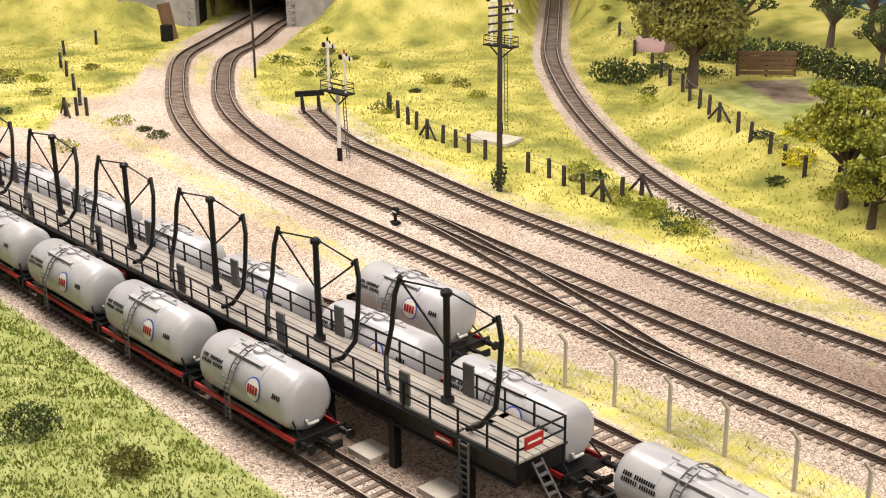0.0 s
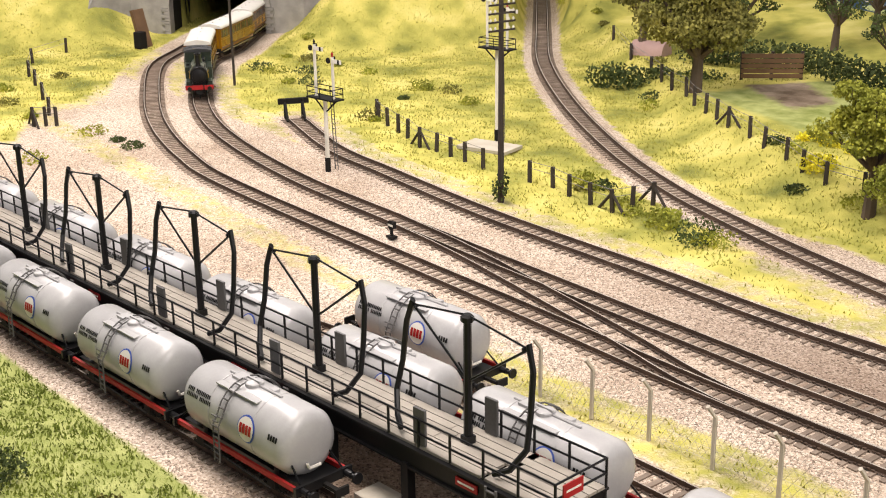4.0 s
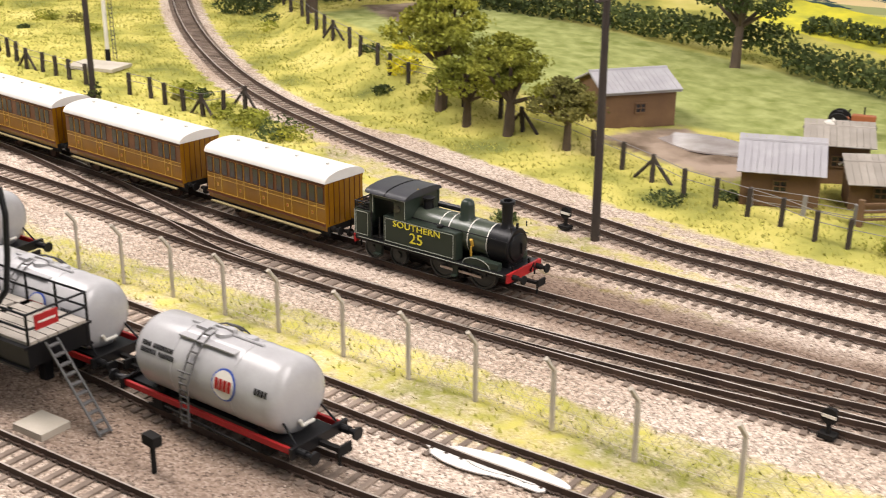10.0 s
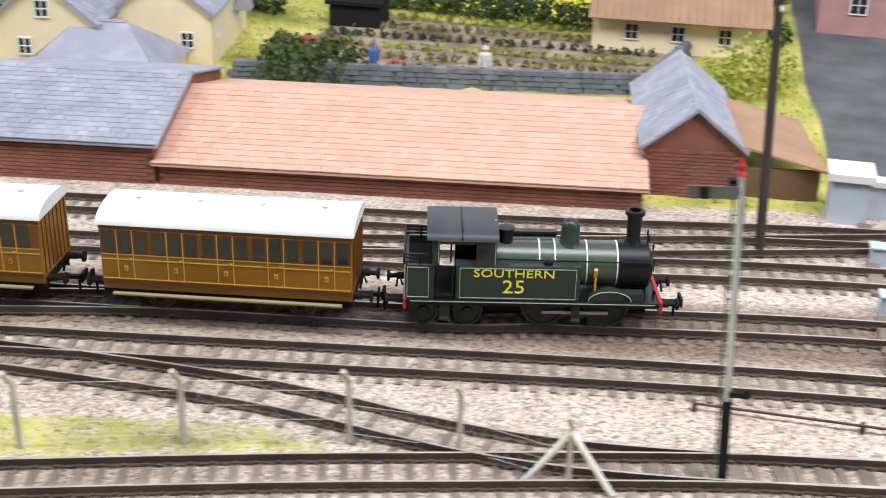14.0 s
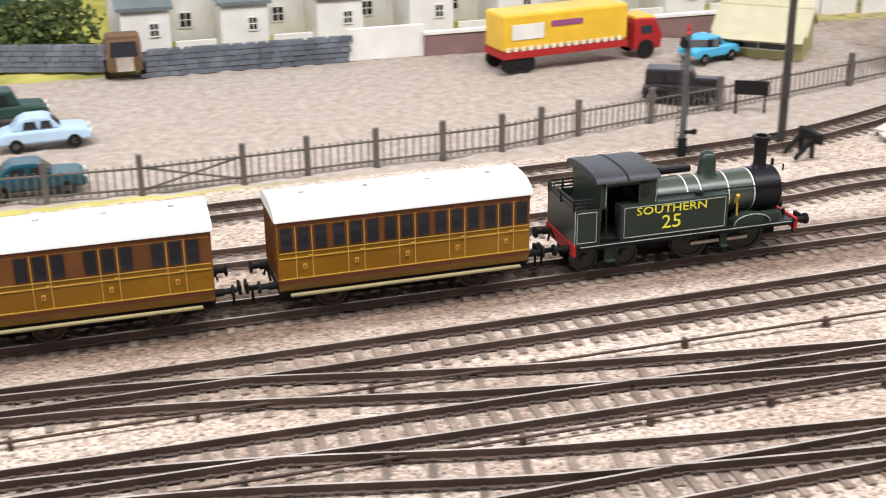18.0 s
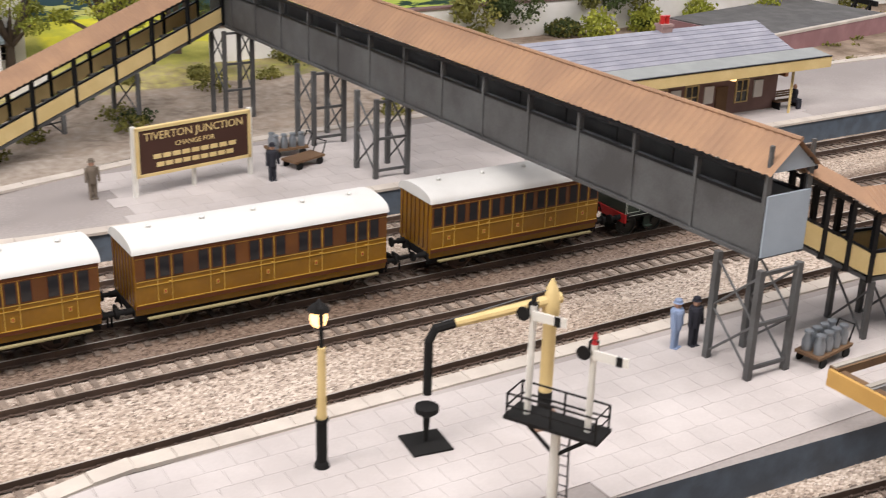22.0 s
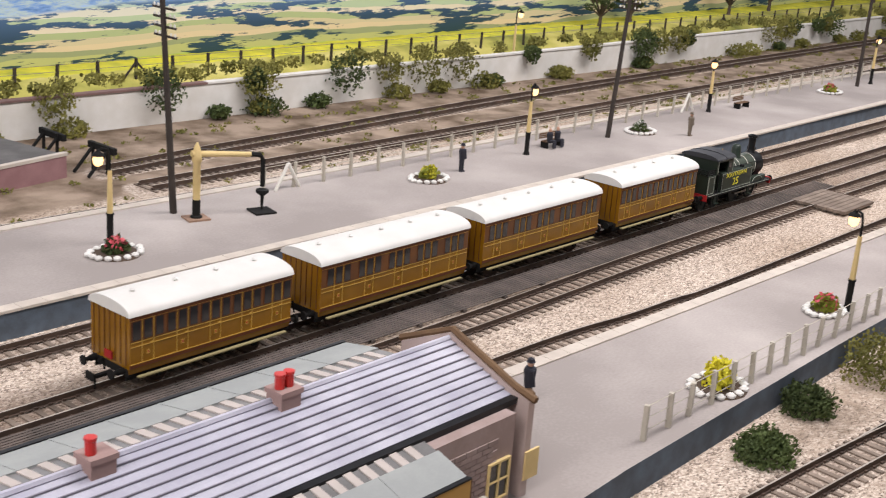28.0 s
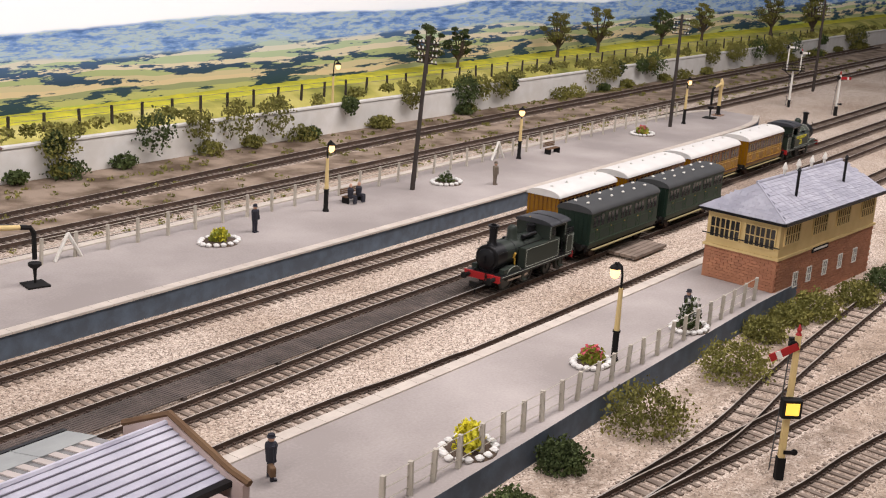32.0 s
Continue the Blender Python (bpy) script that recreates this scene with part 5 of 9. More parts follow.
def lamp_post(x, y, z, rz=0, label="yellow station lamp post with black base and glowing lamp", h=.062, swan=True):
    e = thing("platform_lamp", pose(x, y, z, 0, 0, rz), label, "lamp", "platform lamps")
    part("base", Bm().lathe([(.0032, 0), (.0026, .002), (.0021, .003), (.0021, .019), (.0026, .0195), (.0026, .0205)], n=10), MATTE, e)
    part("column", Bm().lathe([(.0019, .0205), (.0014, h * .78)], n=10), CREAM, e)
    part("neck", Bm().pipe([(0, 0, h * .78), (0, 0, h * .92), (.0015, 0, h), (.006, 0, h * 1.02), (.0085, 0, h * .98)], .0008) if swan else Bm().tube((0, 0, h * .78), (0, 0, h * .95), .0008), MATTE, e)
    hx = .0085 if swan else 0
    part("shade", Bm().lathe([(.0042, 0), (.003, .0016), (.0012, .0028), (.0004, .0042)], (hx, 0, h * .95), 12), MATTE, e)
    part("bulb", Bm().lathe([(.0008, -.0068), (.0026, -.0056), (.0033, -.003), (.0028, .0002)], (hx, 0, h * .95), 12), LAMPGLOW, e, "glowing lamp glass")
    return e


# ---- tunnel and hillside ----
def portal():
    cx, cy = -2.064, .6405
    e = thing("tunnel_portal", pose(cx, cy, 0, 0, 0, 0), "grey stone tunnel portal with a dark round mouth", "tunnel portal", kind="structure")
    ux, uy = .608, .794   # along the face
    nx, ny = -.794, .608  # into the hill

    def P(a, d, z):
        return (a * ux + d * nx, a * uy + d * ny, z)

    w, hgt, top = .066, .04, .125
    arch = [(w * math.cos(math.pi * k / 16), hgt + w * .72 * math.sin(math.pi * k / 16)) for k in range(17)]
    b = Bm()
    outer = [(.12, 0)] + [(.12 if k < 8 else -.12 if k > 8 else 0, top) for k in range(17)] + [(-.12, 0)]
    inner = [(w, 0)] + arch + [(-w, 0)]
    n = len(inner)
    vs = [P(a, 0, z) for a, z in inner] + [P(a, 0, z) for a, z in outer] + [P(a, .02, z) for a, z in inner] + [P(a, .02, z) for a, z in outer]
    fs = []
    for i in range(n - 1):
        fs += [(i, i + 1, n + i + 1, n + i), (2 * n + i, 3 * n + i, 3 * n + i + 1, 2 * n + i + 1), (i, 2 * n + i, 2 * n + i + 1, i + 1), (n + i, n + i + 1, 3 * n + i + 1, 3 * n + i)]
    b.add(vs, fs)
    part("face_wall", b, STONE, e)
    ln = Bm()
    vs = [P(a * 1.01, 0.015, z) for a, z in inner] + [P(a * 1.01, .5, z) for a, z in inner]
    ln.add(vs, [(i, i + 1, n + i + 1, n + i) for i in range(n - 1)])
    part("lining", ln, MATTE, e)
    part("tunnel_end", Bm().add([P(-.08, .5, 0), P(.08, .5, 0), P(.08, .5, .1), P(-.08, .5, .1)], [(0, 1, 2, 3)]), MATTE, e)
    for k in range(16):
        a0, z0 = arch[k]
        a1, z1 = arch[k + 1]
        q = Bm()
        f = 1.12
        pts = [(a0, z0), (a1, z1), (a1 * f, hgt + (z1 - hgt) * f), (a0 * f, hgt + (z0 - hgt) * f)]
        q.add([P(a, -.003, z) for a, z in pts] + [P(a, .002, z) for a, z in pts], [(0, 1, 2, 3), (0, 4, 5, 1), (1, 5, 6, 2), (2, 6, 7, 3), (3, 7, 4, 0)])
        part("arch_stone", q, STONE, e)
    for s in (-1, 1):
        for k in range(9):
            part("quoin_stone", Bm().add([P(s * w, -.003, k * .0045), P(s * (w + .008 + .004 * (k % 2)), -.003, k * .0045), P(s * (w + .008 + .004 * (k % 2)), -.003, k * .0045 + .0041), P(s * w, -.003, k * .0045 + .0041),
                                          P(s * w, .002, k * .0045), P(s * (w + .008 + .004 * (k % 2)), .002, k * .0045), P(s * (w + .008 + .004 * (k % 2)), .002, k * .0045 + .0041), P(s * w, .002, k * .0045 + .0041)],
                                         [(0, 1, 2, 3), (0, 4, 5, 1), (1, 5, 6, 2), (2, 6, 7, 3), (3, 7, 4, 0)]), STONE, e)
        a = s * .12
        wing = Bm().add([P(a, 0, 0), P(a + s * .05, -.06, 0), P(a + s * .05, -.06, .03), P(a, 0, top), P(a, .015, 0), P(a + s * .06, -.05, 0), P(a + s * .06, -.05, .03), P(a, .015, top)],
                        [(0, 1, 2, 3), (4, 7, 6, 5), (3, 2, 6, 7), (1, 5, 6, 2)])
        part("wing_wall", wing, STONE, e)


portal()
hut = thing("lineside_hut", pose(-2.03, .515, 0, 0, 0, 25), "brown leaning timber board with a black box", "lineside hut")
part("board", Bm().box(0, 0, .024, .005, .02, .05, ry=-14), WOOD, hut)
part("box", Bm().box(.008, -.012, .011, .012, .012, .022), MATTE, hut, bevel=.0005)
pl = solid("thin_pole", Bm().tube((0, 0, 0), (0, 0, .15), .0016, .0012), POST, "thin dark brown pole beside the track", "pole", at=pose(-1.721, .495, 0))
buffer_stop(-1.53, .465, 160, "black timber buffer stop at the siding's end")
bracket_signal(-1.343, .394, .062, 10, "white bracket signal with two small arms", h=.105)
bracket_signal(-1.335, .565, .085, 15, "tall white bracket signal behind the fence", h=.13)
solid("concrete_pad", Bm().box(0, 0, .001, .05, .03, .003), CONC, "pale concrete pad round the signal", "pad", at=pose(-1.32, .545, .001, 0, 0, 20))
telegraph_pole(-1.185, .453, .155, ivy=True)
telegraph_pole(-.734, .48, .158)
ground_signal(-1.16, .338)
for x, y in ((-.756, .482), (-.534, .355), (.172, .408), (.174, .358)):
    ground_signal(x, y)
FB = [(-1.49, .535), (-1.475, .528), (-1.45, .522), (-1.42, .515), (-1.398, .511), (-1.364, .501), (-1.338, .501), (-1.317, .501), (-1.296, .501), (-1.27, .50)]
fence(FB, .019, POST, "dark timber post and wire fence in the grass", braced=(5,))
fence([(-1.215, .505), (-1.188, .507), (-1.163, .503), (-1.138, .501), (-1.114, .501), (-1.111, .519), (-1.11, .539)], .019, POST, "dark timber post and wire fence by the branch", braced=(4, 6))
FC = [(-1.6, .95), (-1.5, .885), (-1.42, .838), (-1.38, .814), (-1.344, .792), (-1.307, .775), (-1.28, .758), (-1.25, .742), (-1.225, .73), (-1.198, .716), (-1.16, .7), (-1.13, .685), (-1.096, .671), (-1.07, .66), (-1.042, .651), (-1.004, .646), (-.968, .635), (-.926, .629), (-.899, .62), (-.856, .618),
      (-.83, .611), (-.8, .603), (-.771, .594), (-.74, .581), (-.716, .578), (-.692, .574), (-.668, .57), (-.643, .562), (-.624, .562), (-.6, .565), (-.575, .57)]
fence(FC, .019, POST, "dark timber fence along the field beyond the branch", braced=(9, 18, 22))
fence([(-1.664, .252), (-1.657, .262), (-1.65, .27), (-1.7, .28), (-1.78, .3), (-1.86, .318), (-1.92, .33), (-2.0, .36), (-2.05, .42)], .02, POST, "dark timber fence on the bank by the tunnel", braced=(0,))
CF = [(-1.02, .24), (-.985, .245), (-.945, .253), (-.905, .261), (-.871, .265), (-.838, .271), (-.801, .274), (-.767, .278), (-.727, .281), (-.69, .284), (-.656, .288), (-.618, .29), (-.58, .29), (-.537, .292), (-.484, .305), (-.436, .307), (-.39, .306), (-.355, .315), (-.32, .32), (-.284, .331), (-.23, .347), (-.173, .362), (-.132, .362), (-.091, .352)]


def mesh_fence():
    e = thing("mesh_fence", Matrix(), "pale concrete posts with bent tops and fine wire mesh", "fence")
    for i, (x, y) in enumerate(CF):
        part("post", Bm().pipe([(x, y, 0), (x, y, .026), (x - .001, y - .004, .032)], .0011, 6), CONC, e)
    for z in (.004, .01, .016, .022, .026):
        part("wire", Bm().pipe([(x, y, z) for x, y in CF], .00012, 3), CONC, e)
    w = Bm()
    for (x, y), (x2, y2) in zip(CF, CF[1:]):
        n = 9
        for k in range(-4, n):
            for d in (0, 1):
                a, b = k / n, (k + 4) / n
                if d:
                    a, b = b, a
                lo, hi = max(0, min(a, b)), min(1, max(a, b))
                if hi <= lo:
                    continue
                f = lambda u: .001 + .025 * ((u - a) / (b - a))
                w.tube((x + (x2 - x) * lo, y + (y2 - y) * lo, f(lo)), (x + (x2 - x) * hi, y + (y2 - y) * hi, f(hi)), .00008, n=3)
    part("wire_mesh", w, CONC, e, "fine diagonal wire mesh", kind="stuff")
    for d in (-.016, .016):
        part("brace", Bm().tube((-.091 + d, .352, 0), (-.091, .352, .024), .0012, n=6), WHITE, e)


mesh_fence()

# trees and bushes of the fields
tree(-1.31, .79, .125, .062, LEAFO, "large spreading olive-leaved tree in the field", n=5200, trunk=.3, lumps=30)
tree(-1.50, .90, .13, .05, LEAFO, "tall tree on the bank beyond the branch", n=2200)
tree(-.985, .628, .098, .047, LEAF, "yellow-green tree with a high layered crown", n=3000, trunk=.36, lumps=18)
tree(-.905, .612, .074, .042, LEAF, "small yellow-green tree beside the fence", n=2600, trunk=.35)
tree(-.945, .612, .058, .034, LEAF, "small yellow-green tree beside the fence", n=1600, trunk=.35)
tree(-.852, .61, .05, .03, LEAFO, "small olive-leaved tree beside the hut", n=1600, trunk=.42)
tree(-.895, .911, .1, .046, LEAFD, "dark field tree in the hedge", n=2200, trunk=.4)
for x, y, h in ((-1.35, 1.12, .1), (-1.62, 1.22, .11), (-1.08, 1.1, .09), (-.62, 1.0, .085), (-.48, 1.06, .1), (-1.35, 1.05, .1), (-1.24, 1.0, .075), (-1.12, .985, .06), (-1.45, 1.0, .11), (-1.58, 1.02, .12), (-1.40, .93, .07)):
    tree(x, y, h, h * .45, LEAFD, "dark green tree at the edge of the fields", n=1000)
for x, y, r, m in ((-.985, .012, .02, LEAFD), (-.92, .04, .014, LEAFO), (-1.02, -.02, .024, LEAFD), (-.75, -.01, .016, LEAFO), (-.80, .0, .02, LEAFD)):
    bush(x, y, r, m, "low clump of leaves on the front lawn", .6, 420, size=.0011)
for i in range(95):
    x, y = RND.uniform(-2.0, -.62), 0
    c = RND.choice((0, 1, 1, 2, 3))
    if c == 0:
        y = np.interp(x, FCX, FCY) + RND.uniform(-.03, .02)
    elif c == 1:
        x = RND.uniform(-1.2, -.62)
        y = np.interp(x, [-1.2, -.62], [.545, .475]) + RND.uniform(-.03, .01)
    elif c == 2:
        x = RND.uniform(-1.9, -1.45)
        y = RND.uniform(.52, .75)
    else:
        x, y = RND.uniform(-1.95, -1.5), RND.uniform(.16, .36)
    if near_track(np.array([[x, y]]))[0] < .03:
        continue
    bush(x, y, RND.uniform(.008, .02), RND.choice((LEAF, LEAFO, LEAFD, LEAF)), "low scrubby bush in the rough grass", .45, 120, size=.0014)
gate = thing('plank_gate', pose(-1.325, .873, zg(-1.3, .89), 0, 0, 51), 'brown horizontal plank gate in the hedge', 'gate')
for k in range(5):
    part('plank', Bm().box(.03, 0, .004 + k * .0052, .062, .0016, .0042), WOOD, gate)
for k in range(3):
    part('gate_post', Bm().box(k * .03, .002, .014, .003, .003, .03), POST, gate)
for k in range(5):
    bush(-1.12 + k * .012, .725 + .006 * (k % 2), .011, YFLOW, 'low yellow flowering gorse bush', .45, 240, size=.0012)
bush(-1.06, .665, .018, YFLOW, 'low yellow flowering gorse bush', .5, 300, size=.0014)
# hedges and woodland edge behind the fields
for x0, y0, x1, y1, h in ((-1.46, .80, -1.33, .865, .03), (-1.26, .925, -1.05, .94, .032), (-1.05, .94, -.85, .935, .03), (-.85, .935, -.68, .895, .03), (-.68, .895, -.57, .895, .028), (-1.42, .90, -1.28, .97, .034), (-.62, .95, -.40, .93, .02), (-.36, .985, .0, .985, .024), (-.9, 1.06, .0, 1.06, .018)):
    b = Bm()
    k = int(math.hypot(x1 - x0, y1 - y0) / .012)
    for i in range(k):
        u = i / k
        b.clumps((x0 + (x1 - x0) * u, y0 + (y1 - y0) * u, zg(x0, y0) + h * (.38 + .14 * RND.random())), h * .62, 170, .0017, RND, .9)
    solid("hedge", b, LEAFD, "dense dark green hedge behind the fields", "hedge")
nissen = thing("nissen_hut", pose(-1.49, .905, zg(-1.49, .905), 0, 0, 20), "small pinkish round-roofed shed in the field", "shed")
part("roof", Bm().prism([(.014 * math.cos(math.pi * k / 8), .016 * math.sin(math.pi * k / 8)) for k in range(9)], -.02, .02), mat("pinkish_corrugated_iron", (.45, .3, .27), rough=.8), nissen, smooth=True)


# ---- oil siding: loading gantry and tank wagons ----
def tank_wagon(m4, label="pale grey oil tank wagon with red frame"):
    e = thing("tank_wagon", m4, label, "tank wagon", "oil tank wagons")
    L, r, zc = .08, .0152, .0282 - TOP
    part("barrel", Bm().lathe([(.003, -L / 2), (.010, -L / 2 + .0008), (.0135, -L / 2 + .0026), (r, -L / 2 + .006), (r, L / 2 - .006), (.0135, L / 2 - .0026), (.010, L / 2 - .0008), (.003, L / 2)], (0, 0, zc), 32, "x"), TANK, e, smooth=True)
    for x in (-L * .2, L * .2):
        part("tank_band", Bm().lathe([(r + .0002, x), (r + .0002, x + .0007)], (0, 0, zc), 32, "x"), TANK, e)
    part("manlid", Bm().lathe([(.0042, 0), (.0042, .0016), (.0036, .002), (.001, .0024)], (0, 0, zc + r - .0006), 14).box(0, 0, zc + r + .002, .009, .001, .001), TANK, e)
    part("filler_box", Bm().box(-.01, 0, zc + r, .006, .006, .002).box(.012, .002, zc + r, .004, .003, .002).tube((-.018, 0, zc + r + .0004), (.02, 0, zc + r + .0004), .0006, n=6), TANK, e)
    part("walkway", Bm().box(-.001, -.0075, zc + r * .9, .03, .004, .0006), TANK, e)
    for s in (-1, 1):
        part("solebar", Bm().box(0, s * .013, .0095, .092, .0014, .0023), REDB if s < 0 else REDB, e, "red frame bar")
        ld = Bm()
        for d in (-.002, .002):
            pts = [(-.004 + d, s * (.0192 - .0), .0065), (-.004 + d, s * .0188, zc)] + [(-.004 + d, s * (r + .0015) * math.cos(a), zc + (r + .0015) * math.sin(a)) for a in (.3, .6, .9, 1.2, 1.45)]
            ld.pipe(pts, .0004, 5)
        for k in range(9):
            z = .008 + k * .0026
            ld.tube((-.006, s * .0191, z), (-.002, s * .0191, z), .0004, n=5)
        for a in (.2, .45, .7, .95, 1.2):
            ld.tube((-.006, s * (r + .0015) * math.cos(a), zc + (r + .0015) * math.sin(a)), (-.002, s * (r + .0015) * math.cos(a), zc + (r + .0015) * math.sin(a)), .0004, n=5)
        part("ladder", ld, IRON, e)
        # the oil mark: an oval ring with a bar, and lines of writing as bars
        def on(x, a, w, h, d, mi, b):
            """A small curved plate on the barrel's side."""
            n = 6
            rr = r + d
            vs = []
            for k in range(n + 1):
                al = a + (k / n - .5) * h / r
                vs += [(x - w / 2, s * rr * math.cos(al), zc + rr * math.sin(al)), (x + w / 2, s * rr * math.cos(al), zc + rr * math.sin(al))]
            b.add(vs, [(2 * k, 2 * k + 1, 2 * k + 3, 2 * k + 2) for k in range(n)], mi)
        mk = Bm()

        def oval(x, a, rx, ry, d, mi):
            rr = r + d
            n = 20
            vs = [(x, s * rr * math.cos(a), zc + rr * math.sin(a))]
            for k in range(n):
                al = a + ry * math.sin(6.2832 * k / n) / r
                vs.append((x + rx * math.cos(6.2832 * k / n), s * rr * math.cos(al), zc + rr * math.sin(al)))
            mk.add(vs, [(0, 1 + k, 1 + (k + 1) % n) for k in range(n)], mi)
        oval(.0135 * -s, .22, .0062, .0062, .0003, 0)
        oval(.0135 * -s, .22, .0054, .0054, .0006, 1)
        for k in range(4):
            on(.0135 * -s + (k - 1.5) * .0022, .22, .0017, .0042, .0008, 2, mk)
        part("company_mark", mk, [BLUE, WHITE, REDB], e, "blue oval ring with red marks on white")
        for k, row in enumerate(((4, 9), (7, 7))):
            tx = Bm()
            x = -.0325
            for word in row:
                for _ in range(word):
                    on((x + .0005) * (1 if s < 0 else -1), .52 - k * .17, .00085, .0019, .0003, 0, tx)
                    x += .00125
                x += .0012
            part("writing_bar", tx, BLACK, e, kind="stuff")
        nb = Bm()
        for k in range(4):
            on((.0295 + k * .0017) * -s, .36, .0012, .0024, .0004, 0, nb)
        part("number_bar", nb, BLACK, e, kind="stuff")
        for ax in (-.027, .027):
            bx = Bm()
            bx.box(ax, s * .0122, .0062, .0055, .0022, .005).box(ax, s * .0128, .0092, .016, .0006, .0014).box(ax, s * .0124, .004, .012, .0008, .001)
            part("axle_guard", bx, MATTE, e)
        part("brake_lever", Bm().tube((-.02, s * .0155, .008), (.03, s * .0155, .0055), .0005, n=5), MATTE, e)
    for s in (-1, 1):
        part("headstock", Bm().box(s * .0462, 0, .0095, .0016, .03, .0042), BLACK, e)
        part("cradle", Bm().box(s * .027, 0, .0135, .004, .02, .008), BLACK, e)
        for d in (-1, 1):
            part("tank_stay", Bm().tube((s * .045, d * .011, .0115), (s * .036, d * .0095, .019), .0005, n=5), BLACK, e)
        buffers(e, s * .047, s, BLACK, .0095)
        coupling(e, s * .047, s)
    part("underframe", Bm().box(0, 0, .009, .09, .02, .002).box(0, 0, .0065, .03, .012, .004), BLACK, e)
    part("valve", Bm().tube((.041, -.003, .0145), (.041, .003, .0145), .0007).tube((.041, -.003, .0145), (.041, -.004, .017), .0007), WHITE, e)
    for ax in (-.027, .027):
        bm = Bm()
        for y in (-.0078, .0078):
            bm.lathe([(.0062, y - .001), (.0062, y + .001)], (ax, 0, .0062), 16, "y")
        bm.tube((ax, -.0075, .0062), (ax, .0075, .0062), .0009)
        part("wheelset", bm, MATTE, e)
    return e


def along(P, x):
    c, s = curve(P, .004)
    i = int(np.argmin(abs(c[:, 0] - x)))
    d = c[min(i + 4, len(c) - 1)] - c[max(i - 4, 0)]
    return pose(c[i, 0], c[i, 1], TOP, 0, 0, math.degrees(math.atan2(d[1], d[0])))


W = tank_wagon(along(T6, -.921))
for P, xs in ((T6, [-.921 - .0985 * k for k in range(1, 6)]), (T7, [-.706] + [-.822 - .101 * k for k in range(0, 6)]), (T5, [-.962])):
    for x in xs:
        copy_thing(W, along(P, x))
for ob in list(scene.objects):
    if ob.name.startswith("tank_wagon") and ob.parent is None and abs(ob.matrix_basis.translation.y - float(along(T5, -.962).translation.y)) < .003:
        tagged(ob, "lone pale grey oil tank wagon behind the gantry")


